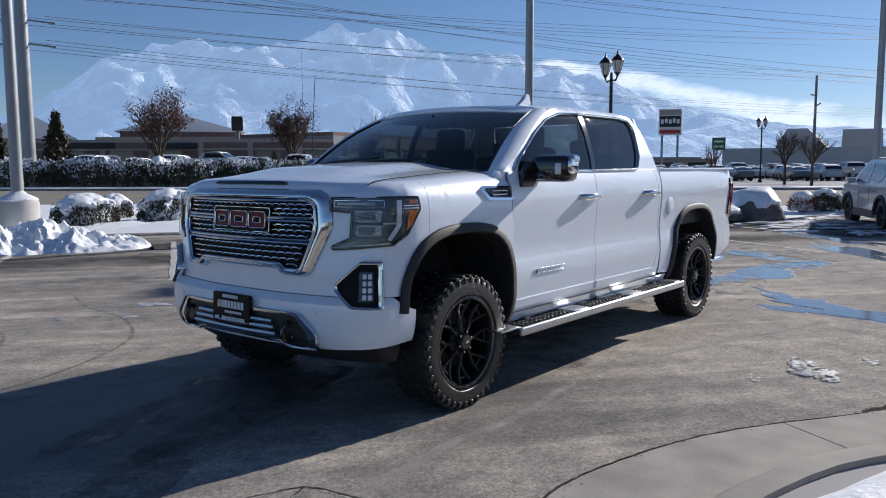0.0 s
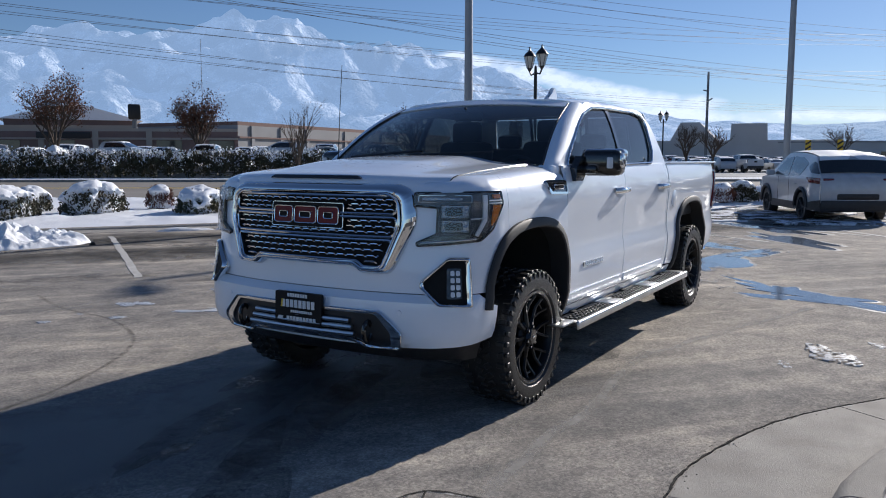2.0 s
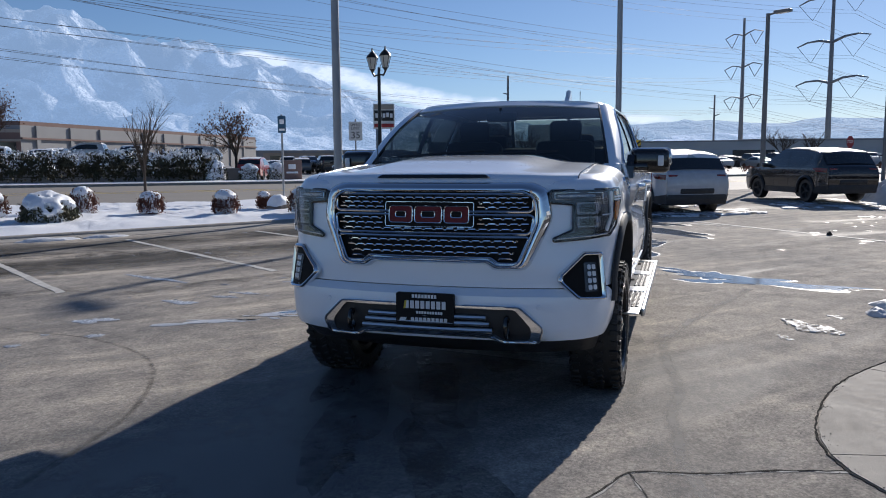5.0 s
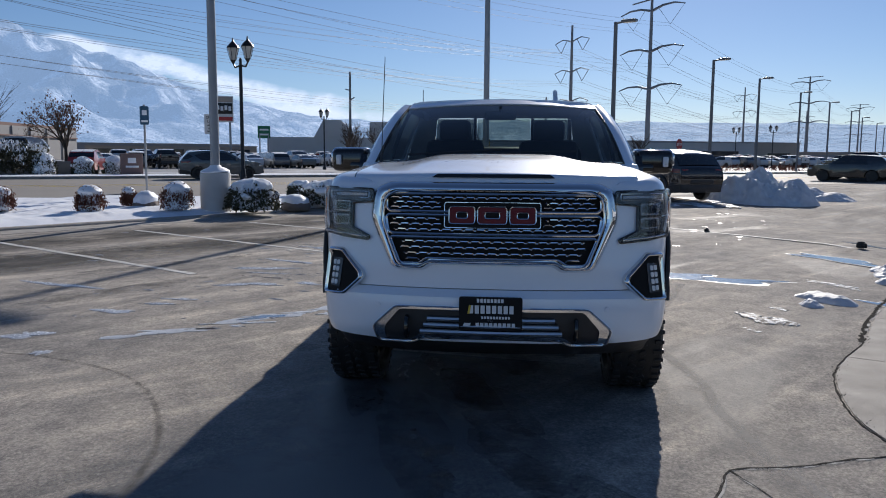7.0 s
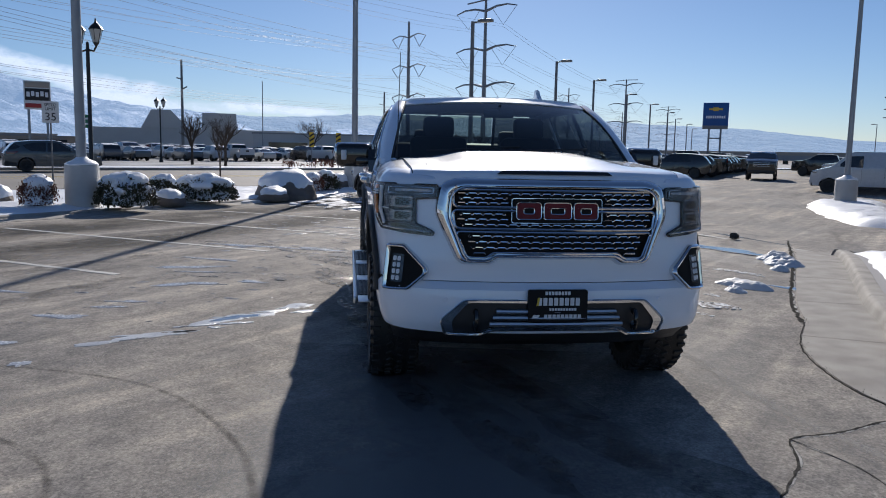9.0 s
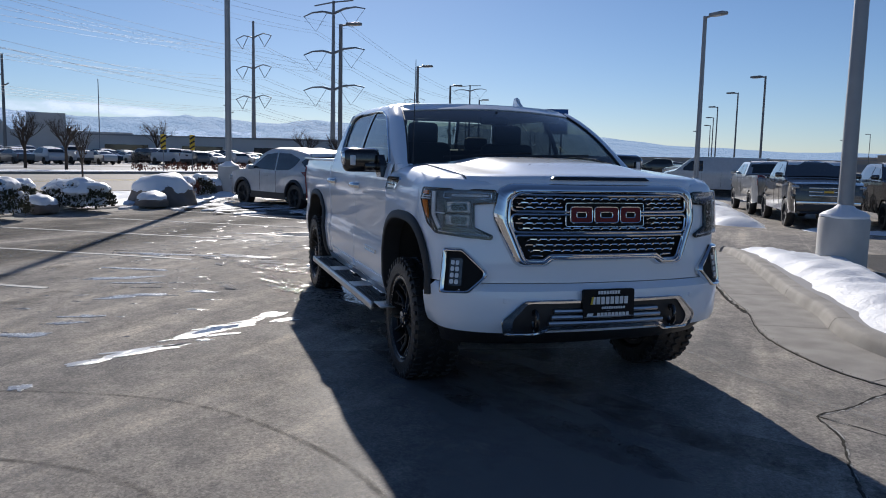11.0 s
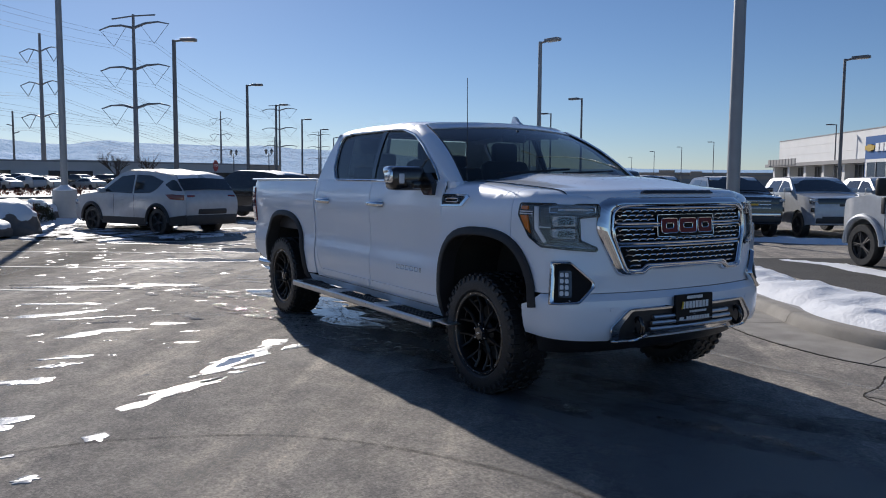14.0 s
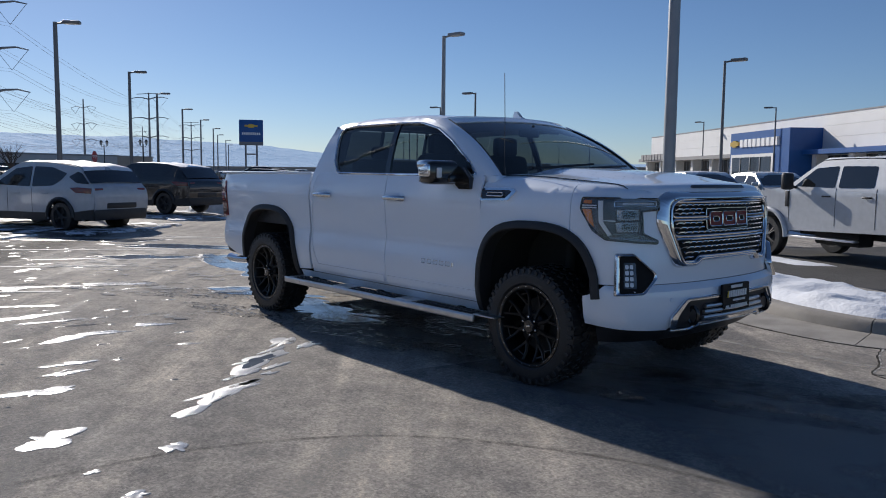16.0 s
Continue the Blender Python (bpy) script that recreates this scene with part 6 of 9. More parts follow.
for i, (off, wd) in enumerate(((1.9, 3.0), (4.3, 2.4))):
    pts = [(x + 0.56 * off, y + 0.83 * off) for x, y in ((4.0, -17.6), (-4.9, -11.75), (-10.0, -8.3), (-15.2, -4.8), (-19.0, -2.2))]
    tagged(part("stall_film", ribbon([tuple(p) for p in smooth_line(pts, 0.5)], wd, 0.0006 + 0.0003 * i, 0.002, 0.0, 160 + i), "stall_film", smooth=False), "darker worn asphalt in the parking stalls", "pavement", kind="structure")
# Shade put into colour: a dark bluish band along the truck's cast shadow.
M["shadow_tint"] = patchy("shadow_tint", (0.15, 0.157, 0.168), (0.11, 0.116, 0.125), 0.5, 0.7, 0.25, 0.55, 0.35, 0.75, True)
tagged(part("shadow_film", ribbon([tuple(p) for p in smooth_line([(-0.6, -0.35), (0.8, -0.6), (2.2, -0.8), (3.6, -1.0)], 0.3)], 3.0, 0.0010, 0.002, 0.0, 170), "shadow_tint", smooth=False), "dark bluish film painting the truck's shadow deeper on asphalt", "pavement", kind="structure")
M["salt_track"] = patchy("dried_salt", (0.50, 0.485, 0.455), (0.38, 0.37, 0.345), 0.9, 2.0, 0.30, 0.62, 0.1, 0.65, True)
TRACKS = [[(1.9, -4.3), (0.72, -3.62), (0.03, -3.12), (-1.25, -2.63), (-2.6, -2.2)], [(1.6, -5.6), (0.08, -4.6), (-1.0, -4.15), (-2.16, -3.82), (-4.2, -3.3)], [(1.1, -3.9), (0.46, -2.98), (0.14, -2.41), (-0.39, -1.79), (-1.2, -1.2)], [(1.4, -3.4), (0.78, -2.66), (0.05, -1.87)], [(0.5, -7.0), (-1.2, -5.7), (-3.4, -4.75), (-6.5, -3.9)],
          [(-1.8, -8.2), (-4.0, -6.4), (-7.0, -4.7), (-10.5, -3.0)], [(2.4, 1.62), (1.31, 1.44), (0.91, 1.38), (0.51, 1.34), (-0.07, 1.38), (-0.81, 1.30), (-1.77, 1.35), (-4.2, 2.1)], [(2.0, 1.45), (1.2, 1.30), (0.68, 1.18), (0.36, 1.11), (-0.5, 1.12), (-1.6, 1.25)]]
M["faint_salt"] = patchy("faint_salt", (0.40, 0.39, 0.37), (0.34, 0.33, 0.31), 0.9, 1.4, 0.40, 0.70, 0.1, 0.45, True)
for i, pts in enumerate(TRACKS):
    for o in (0.0, 0.22) if i in (1, 3, 5) else (0.0,):
        tagged(part("salt_track", ribbon([(p[0] + 0.02 * noise.noise(Vector((p[0] * 3, p[1] * 3, i))), p[1] + o + 0.03 * noise.noise(Vector((p[0] * 2, p[1] * 2, i + 7)))) for p in smooth_line(pts, 0.05)], 0.13 + 0.03 * (i % 2) if i > 5 else 0.16 + 0.08 * (i % 3), 0.0017 + 0.0002 * i, 0.004, 0.0, 120 + i), "salt_track" if i == 6 else "faint_salt", smooth=False), "pale dried salt track on asphalt", "salt track", "salt tracks", kind="structure")
M["slush_crust"] = patchy("slush_crust", (0.66, 0.68, 0.71), (0.45, 0.46, 0.48), 0.6, 17.0, 0.47, 0.53)
for i, (x, y, a, b, tn, h) in enumerate([(-2.2, 2.46, 0.31, 0.14, 28, 0.012), (-2.75, 2.75, 0.12, 0.05, 30, 0.005), (-1.75, 2.2, 0.10, 0.04, 20, 0.004), (-4.4, 3.9, 0.3, 0.10, 32, 0.006)]):
    tagged(part("slush_patch", blob(x, y, a, b, tn, 0.0, h, 0.6, 70, 420 + i), "slush_crust"), "flat broken crust of slush on asphalt", "slush", "slush patches", kind="structure")
SLUSH = []
for i, (x, y, a, b, tn, h) in enumerate([(-3.3, 3.4, 0.36, 0.13, 30, 0.09), (-3.0, 3.15, 0.15, 0.1, 0, 0.06), (-5.1, 4.95, 0.32, 0.2, 10, 0.13), (-5.6, 5.1, 0.25, 0.16, 40, 0.12), (-6.0, 5.3, 0.12, 0.1, 0, 0.08), (-4.6, 4.6, 0.14, 0.1, 0, 0.07), (-6.75, -10.1, 0.55, 0.14, 146, 0.07), (-7.6, -9.5, 0.42, 0.12, 146, 0.06)]):
    SLUSH.append((x, y, a, b, tn, h, 340 + i))


def heap(name, cx, cy, rx, ry, h, turn, seed, label, mat="old_snow", n=46, lumps=1.0):
    """A ploughed heap: a rough mound."""
    bm = bmesh.new()
    ct, st = math.cos(radians(turn)), math.sin(radians(turn))
    g = []
    for i in range(n + 1):
        row = []
        for j in range(n + 1):
            u, v = 2 * i / n - 1, 2 * j / n - 1
            uu, vv = u * math.sqrt(1 - v * v / 2), v * math.sqrt(1 - u * u / 2)
            r = min(1, math.hypot(uu, vv))
            x, y = uu * rx, vv * ry
            q = Vector((x * 0.9, y * 0.9, seed)) / max(0.12, min(1.0, rx * 0.7))
            f = (1 - r ** 2.2)
            z = h * f * (0.75 + 0.5 * noise.noise(q)) + f ** 0.5 * (0.20 * noise.noise(q * 2.6) + 0.12 * noise.noise(q * 6.0) + 0.07 * noise.noise(q * 13)) * min(1, h) * lumps
            k = 1 + 0.12 * noise.noise(Vector((math.atan2(vv, uu) * 2, seed, 0)))
            px, py = cx + (x * ct - y * st) * k, cy + (x * st + y * ct) * k
            row.append(bm.verts.new((px, py, ground_z(px, py) + (max(-0.01, z) if r < 0.999 else -0.02))))
        g.append(row)
    for i in range(n):
        for j in range(n):
            bm.faces.new((g[i][j], g[i + 1][j], g[i + 1][j + 1], g[i][j + 1]))
    return tagged(part(name, bm, mat), label, "snow pile")


for x, y, a, b, tn, h, sd in SLUSH:
    ob = heap("slush_clump", x, y, a * 1.1, b * 1.15, h * 1.2, tn, sd, "clump of dirty melting slush on asphalt", "old_snow", 30)
    tagged(ob, "", "slush", "slush clumps")
heap("snow_mound", -24.2, 8.9, 2.1, 1.4, 1.3, 80, 4, "tall dirty pile of ploughed snow on asphalt", "old_snow", 80, 1.5)
heap("snow_mound", -27.0, 11.8, 1.7, 1.1, 0.55, 60, 14, "low dirty ridge of ploughed snow")
heap("snow_mound", -2.6, -10.9, 2.1, 1.0, 0.60, -35, 24, "lumpy white ploughed snow against the kerb", "snow", 96, 2.4)
M["thin_snow"] = patchy("thin_snow", (0.74, 0.76, 0.80), (0.6, 0.62, 0.66), 0.6, 1.6, 0.46, 0.54)
# snow drifts under the parked cars and in the far islands
for i, (x, y, a, b, tn, h) in enumerate([(-18.6, -0.2, 4.2, 1.7, 150, 0.05), (-16.4, 1.8, 2.0, 0.8, 140, 0.05), (-21.6, 5.8, 2.6, 1.6, 150, 0.05), (-19.0, -2.6, 2.6, 0.7, 146, 0.08)]):
    tagged(part("snow_patch", blob(x, y, a, b, tn, 0.0, h, 0.45, 90, 380 + i), "thin_snow"), "thin trodden snow on the asphalt", "snow", kind="structure")
# flecks of ice and slush left between the stalls
rnd = random.Random(77)
bm = bmesh.new()
for k in range(400):
    u, w = rnd.random(), rnd.gauss(0, 1)
    if k > 310:
        x, y = -7.0 - 9.5 * u, 3.2 + 2.4 * u + w * 0.7
    elif k % 3:
        x, y = -1.5 - 11.5 * u, -3.3 + 0.16 * (11.5 * u) + w * 0.9
    else:
        x, y = -4.5 - 13 * u, -5.5 + 4.4 * u + w * 1.6
    r = 0.010 + 0.058 * rnd.random() ** 4
    n = 8
    th = radians(80 + rnd.gauss(0, 14))
    ring = []
    for i in range(n):
        t = 2 * math.pi * i / n
        a, b = r * rnd.uniform(1.0, 2.6) * math.cos(t), r * rnd.uniform(0.5, 0.9) * math.sin(t)
        ring.append(bm.verts.new((x + a * math.cos(th) - b * math.sin(th), y + a * math.sin(th) + b * math.cos(th), 0.0006)))
    top = bm.verts.new((x, y, 0.004 + 0.12 * r))
    for i in range(n):
        bm.faces.new((ring[i], ring[(i + 1) % n], top))
M["slush"] = material("wet_slush", (0.30, 0.305, 0.31), 0.34, 0, (0.22, 0.22, 0.225), 12, 0.6, bump=0.3, bump_scale=50, spec=0.6)
tagged(part("ice_fleck", bm, "slush", smooth=False), "scattered flecks of ice and slush on asphalt", "ice flecks", kind="stuff")
M["ice_film"] = patchy("ice_film", (0.42, 0.43, 0.445), (0.30, 0.305, 0.31), 0.8, 3.4, 0.50, 0.60, 0.1, 0.6)
for i, (x, y, a, b, tn) in enumerate([(-7.6, -0.5, 2.2, 0.8, 25), (-5.4, -1.0, 1.4, 0.5, 35), (-9.8, 0.2, 1.6, 0.6, 30), (-4.0, -2.2, 0.9, 0.25, 70), (-6.8, -2.2, 1.2, 0.35, 65)]):
    tagged(part("ice_film", blob(x, y, a, b, tn, 0.0, 0.0110 + 0.0004 * i, 0.6, 70, 450 + i), "ice_film"), "broken white film of ice on asphalt", "ice", "ice patches", kind="structure")
# darker asphalt of the sales lot
M["lot_asphalt"] = material("sales_lot_asphalt", (0.10, 0.098, 0.096), 0.85, 0, (0.06, 0.06, 0.06), 1.2, 0.7, bump=0.4, bump_scale=90, rough_var=0.1, spec=0.2)
bm = bmesh.new()
q_line, p_line = [5.05 + 0.75 * i for i in range(43)], [-12 + 1.5 * i for i in range(30)]
grid = []
for p in p_line:
    row = []
    for q in q_line:
        x, y = q * 0.504 + p * 0.863, q * 0.863 - p * 0.504
        row.append(bm.verts.new((x, y, ground_z(x, y) + 0.012)))
    grid.append(row)
for r0, r1 in zip(grid, grid[1:]):
    for j in range(len(q_line) - 1):
        bm.faces.new((r0[j], r1[j], r1[j + 1], r0[j + 1]))
tagged(part("sales_lot", bm, "lot_asphalt"), "dark asphalt of the sales lot", "pavement", kind="structure")


def far_snow(name, outline, z, label, seed):
    zs = min(ground_z(x, y) for x, y in outline)
    ob = part(name, snow_sheet(rough_edge(outline, 0.3, 0.8, seed), z, 0.14, 0.3, 12, 0.6), "snow")
    ob.location = (0, 0, zs)
    tagged(ob, label, "snow", "snow banks", kind="structure")


far_snow("snow_bank", [(-25.8, 19.4), (-23.5, 16.6), (-19.6, 14.4), (-16.4, 13.1), (-14.4, 12.7), (-13.4, 13.5), (-16.0, 15.2), (-19.8, 17.6), (-23.8, 20.2)], 0.24, "white snow bank round a lamp base between the lanes", 3)
far_snow("snow_bank", [(-13.0, 14.2), (-12.2, 13.9), (-10.4, 16.2), (-8.3, 17.5), (-7.2, 19.6), (-8.0, 20.0), (-10.4, 17.8), (-12.0, 16.2)], 0.10, "thin trodden snow before the parked pickups", 5)
far_snow("snow_bank", [(-6.6, 11.9), (-5.0, 11.3), (-3.4, 10.6), (-2.6, 11.0), (-4.6, 12.0), (-6.2, 12.4)], 0.08, "thin trodden snow beside a parked truck", 7)


# ---- distance: mountains, clouds, hills ----
def mountain_material(name, lit, shade, rock, haze_glow):
    m = bpy.data.materials.new(name)
    m.use_nodes = True
    nt = m.node_tree
    b = nt.nodes["Principled BSDF"]
    b.inputs["Roughness"].default_value = 0.9
    b.inputs["Specular IOR Level"].default_value = 0.1
    co = nt.nodes.new("ShaderNodeTexCoord")
    n = nt.nodes.new("ShaderNodeTexNoise")
    n.inputs["Scale"].default_value, n.inputs["Detail"].default_value, n.inputs["Roughness"].default_value = 0.006, 10, 0.65
    nt.links.new(co.outputs["Object"], n.inputs["Vector"])
    r = nt.nodes.new("ShaderNodeValToRGB")
    e = r.color_ramp.elements
    # Sunlit and shaded snow are tones put into the colour by noise.
    e[0].position, e[0].color = 0.38, (*rock, 1)
    e[1].position, e[1].color = 0.58, (*lit, 1)
    k = e.new(0.48)
    k.color = (*shade, 1)
    nt.links.new(n.outputs["Fac"], r.inputs["Fac"])
    nt.links.new(r.outputs["Color"], b.inputs["Base Color"])
    n2 = nt.nodes.new("ShaderNodeTexNoise")
    n2.inputs["Scale"].default_value, n2.inputs["Detail"].default_value, n2.inputs["Roughness"].default_value = 0.009, 9, 0.6
    nt.links.new(co.outputs["Object"], n2.inputs["Vector"])
    bp = nt.nodes.new("ShaderNodeBump")
    bp.inputs["Strength"].default_value, bp.inputs["Distance"].default_value = 1.0, 140.0
    nt.links.new(n2.outputs["Fac"], bp.inputs["Height"])
    nt.links.new(bp.outputs["Normal"], b.inputs["Normal"])
    # Distance haze is put in as an even blue emission.
    b.inputs["Emission Color"].default_value = (*haze_glow, 1)
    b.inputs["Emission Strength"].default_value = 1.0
    return m


def ridge(name, profile, r0, r1, mat, seed, rough, label, na=300, nr=36):
    """A range of hills: bearings and rise angles of its crest, laid out as ground that climbs away from the car park."""
    bs, es = [p[0] for p in profile], [p[1] for p in profile]
    bm = bmesh.new()
    g = []
    for i in range(na + 1):
        b = bs[0] + (bs[-1] - bs[0]) * i / na
        e = float(np.interp(b, bs, es))
        row = []
        for j in range(nr + 1):
            t = j / nr
            r = r0 + (r1 - r0) * t
            x, y = r * math.cos(radians(b)), r * math.sin(radians(b))
            crest = (r0 + (r1 - r0) * 0.78) * math.tan(radians(e))
            f = ease(0.0, 0.78, t) * 0.85 + 0.15 * t if t < 0.78 else 1.0 - 0.5 * (t - 0.78) / 0.22
            q = Vector((x / 520, y / 520, seed))
            spur = 1 - abs(noise.noise(q)) * 1.6
            spur2 = 1 - abs(noise.noise(q * 2.3 + Vector((7, 3, 1)))) * 1.6
            fine = noise.noise(q * 6) * 0.35 + noise.noise(q * 13) * 0.18
            w = 4 * t * (1.0 - t) if t < 0.78 else 0.35
            z = crest * (f + rough * w * ((spur - 0.6) * 0.45 + (spur2 - 0.6) * 0.22 + fine * 0.22) + rough * 0.05 * fine)
            row.append(bm.verts.new((x, y, max(z, -2.0) if t > 0 else -3.0)))
        g.append(row)
    for i in range(na):
        for j in range(nr):
            bm.faces.new((g[i][j], g[i + 1][j], g[i + 1][j + 1], g[i][j + 1]))
    ob = part(name, bm, mat)
    return tagged(ob, label, "mountains", kind="structure")


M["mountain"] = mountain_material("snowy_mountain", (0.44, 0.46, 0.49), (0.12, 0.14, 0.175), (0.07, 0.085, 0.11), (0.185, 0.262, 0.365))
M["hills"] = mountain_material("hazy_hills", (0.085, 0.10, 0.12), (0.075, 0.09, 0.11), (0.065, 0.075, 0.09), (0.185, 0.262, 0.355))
BIG = [(-185, 1.6), (-175, 2.1), (-170, 2.3), (-166, 2.5), (-163, 2.9), (-159.5, 3.9), (-156, 5.0), (-153, 5.7), (-150, 6.5), (-147.5, 7.2), (-144.8, 7.76), (-142, 8.3), (-140, 8.6), (-137.5, 8.8), (-135.8, 9.0), (-134.7, 9.35), (-133, 9.1), (-131, 8.5), (-129.2, 7.9), (-127.6, 7.9), (-126, 8.25), (-124, 8.0), (-122, 7.85), (-120.3, 7.3), (-119, 7.1), (-118, 6.95), (-117, 6.3), (-115.8, 5.2), (-114.7, 4.4), (-112, 3.4), (-108, 4.2), (-102, 5.0), (-94, 4.4), (-85, 3.5)]
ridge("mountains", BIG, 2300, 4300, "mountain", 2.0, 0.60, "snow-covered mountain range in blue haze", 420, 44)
LOW = [(110, 1.0), (122, 0.9), (138, 1.0), (146, 1.3), (150, 1.7), (153, 2.0), (156, 2.2), (160, 2.3), (165, 2.4), (168, 2.6), (171, 2.55), (174, 2.3), (177, 2.4), (180, 2.6), (184, 2.5), (188, 2.3), (193, 2.0), (198, 1.6), (204, 1.2)]
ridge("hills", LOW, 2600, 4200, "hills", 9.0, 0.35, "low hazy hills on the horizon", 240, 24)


def cloud_material():
    m = bpy.data.materials.new("cloud_bank")
    m.use_nodes = True
    nt = m.node_tree
    nt.nodes.clear()
    L = nt.links.new
    co = nt.nodes.new("ShaderNodeTexCoord")
    n = nt.nodes.new("ShaderNodeTexNoise")
    n.inputs["Scale"].default_value, n.inputs["Detail"].default_value, n.inputs["Roughness"].default_value = 0.0042, 9, 0.6
    mp = nt.nodes.new("ShaderNodeMapping")
    mp.inputs["Scale"].default_value = (1, 1, 2.4)
    L(co.outputs["Object"], mp.inputs["Vector"])
    L(mp.outputs["Vector"], n.inputs["Vector"])
    uv = nt.nodes.new("ShaderNodeUVMap")
    sep = nt.nodes.new("ShaderNodeSeparateXYZ")
    L(uv.outputs["UV"], sep.inputs["Vector"])
    mul = nt.nodes.new("ShaderNodeMath")
    mul.operation = "MULTIPLY"
    L(n.outputs["Fac"], mul.inputs[0])
    L(sep.outputs["X"], mul.inputs[1])
    rng = nt.nodes.new("ShaderNodeMapRange")
    rng.inputs["From Min"].default_value, rng.inputs["From Max"].default_value = 0.26, 0.50
    rng.inputs["To Max"].default_value = 0.9
    L(mul.outputs[0], rng.inputs["Value"])
    em = nt.nodes.new("ShaderNodeEmission")
    em.inputs["Color"].default_value = (0.80, 0.86, 0.93, 1)
    em.inputs["Strength"].default_value = 0.85
    tr = nt.nodes.new("ShaderNodeBsdfTransparent")
    mix = nt.nodes.new("ShaderNodeMixShader")
    L(rng.outputs["Result"], mix.inputs["Fac"])
    L(tr.outputs["BSDF"], mix.inputs[1])
    L(em.outputs["Emission"], mix.inputs[2])
    out = nt.nodes.new("ShaderNodeOutputMaterial")
    L(mix.outputs["Shader"], out.inputs["Surface"])
    return m


def cloud_bank(b0, b1, low, high, r, label):
    bm = bmesh.new()
    layer = bm.loops.layers.uv.new("UVMap")
    na, nv = 60, 12
    g, wts = [], {}
    for i in range(na + 1):
        b = b0 + (b1 - b0) * i / na
        row = []
        for j in range(nv + 1):
            t = j / nv
            e = low(b) + (high(b) - low(b)) * t
            v = bm.verts.new((r * math.cos(radians(b)), r * math.sin(radians(b)), r * math.tan(radians(e))))
            s = i / na
            wts[v] = (math.sin(math.pi * t) ** 0.7) * (min(1, 5 * s, 5 * (1 - s)))
            row.append(v)
        g.append(row)
    for i in range(na):
        for j in range(nv):
            f = bm.faces.new((g[i][j], g[i + 1][j], g[i + 1][j + 1], g[i][j + 1]))
            for lp in f.loops:
                lp[layer].uv = (wts[lp.vert], 0.5)
    ob = part("cloud_bank", bm, "cloud")
    ob.visible_shadow = False
    return tagged(ob, label, "cloud", "cloud banks", kind="structure")


M["cloud"] = cloud_material()
cl = lambda pts: (lambda b: float(np.interp(b, [p[0] for p in pts], [p[1] for p in pts])))
cloud_bank(-172, -144, cl([(-172, 2.0), (-163, 2.5), (-156, 4.4), (-150, 6.1), (-144, 7.6)]), cl([(-172, 4.2), (-163, 5.2), (-156, 6.9), (-150, 7.9), (-144, 8.6)]), 4400, "bright cloud bank lying along the ridge")
cloud_bank(176, 215, cl([(176, 2.2), (215, 2.2)]), cl([(176, 2.9), (195, 3.8), (215, 4.6)]), 4420, "thin bright cloud over the hills")


# ---- lamp posts, pylons, wires ----
def tapered_pole(bm, x, y, z0, z1, r0, r1, n=10):
    tube(bm, [(x, y, z0), (x, y, z1)], r0, n, r_end=r1)


def lamp_base(parent, r, h, snow=True):
    bm = bmesh.new()
    lathe(bm, [(r, -0.05), (r, h - 0.03), (r - 0.02, h), (0.0, h + 0.005)], 24)
    base = part("concrete_base", bm, "concrete", parent)
    if snow:
        bm = bmesh.new()
        lathe(bm, [(r * 0.96, h), (r * 0.97, h + 0.03), (r * 0.8, h + 0.075), (r * 0.45, h + 0.13), (r * 0.25, h + 0.20), (0.0, h + 0.22)], 24)
        for v in bm.verts:
            v.co.z += 0.025 * noise.noise(v.co * 4)
        part("snow_cap", bm, "snow", base)
    return base


def lot_lamp(x, y, h, r, arm_turn, base=None, mat="galvanised", label="tall grey steel car park lamp post", heads=1, ground=0.0):
    e = group_thing("lamp_post", label, "lamp post", "car park lamps", at=pose(x, y, ground + ground_z(x, y), 0, 0, arm_turn))
    if base:
        lamp_base(e, *base)
    bm = bmesh.new()
    tapered_pole(bm, 0, 0, base[1] if base else -0.05, h, r, r * 0.72, 12)
    part("pole", bm, mat, e)
    for k in range(heads):
        s = 1 if k == 0 else -1
        bm = bmesh.new()
        tube(bm, [(0, 0, h - 0.06), (s * 0.40, 0, h - 0.02)], 0.045, 8)
        part("arm", bm, mat, e)
        bm = bmesh.new()
        box(bm, (s * 0.68, 0, h), (0.72, 0.34, 0.13), 0.035)
        hd = part("lamp_head", bm, "pole_dark" if mat != "galvanised" else mat, e)
        bm = bmesh.new()
        box(bm, (s * 0.70, 0, h - 0.07), (0.5, 0.26, 0.012), 0.003)
        part("lamp_lens", bm, "frosted", hd)
    return e


for x, y, h in ((-2.98, -12.2, 0.80), (-13.75, -7.3, 0.98), (-24.0, -0.97, 0.98)):
    lot_lamp(x, y, 10.5, 0.115, 60, (0.375, h), label="tall grey steel lamp post on a snow-capped concrete base", ground=0.06)
lot_lamp(-4.05, 6.82, 10.5, 0.11, 200, (0.35, 0.86), label="tall grey steel lamp post on a snow-capped concrete base")
lot_lamp(-22.5, 17.6, 7.7, 0.11, 10, (0.40, 1.0), label="tall grey steel lamp post on a snow-capped concrete base")
FAR_LAMPS = [(-32.9, 4.7, 7.75), (-46.7, 12.55, 7.65), (-60.3, 19.45, 7.8), (-76.6, 28.3, 8.0), (-91, 36.6, 8.0), (-108, 46, 8.0), (-126, 55, 8.0), (-146, 66, 8.0), (-170, 78, 8.0)]
for x, y, h in FAR_LAMPS:
    lot_lamp(x, y, h, 0.12, 55, None, "pole_dark", "dark steel car park lamp post")
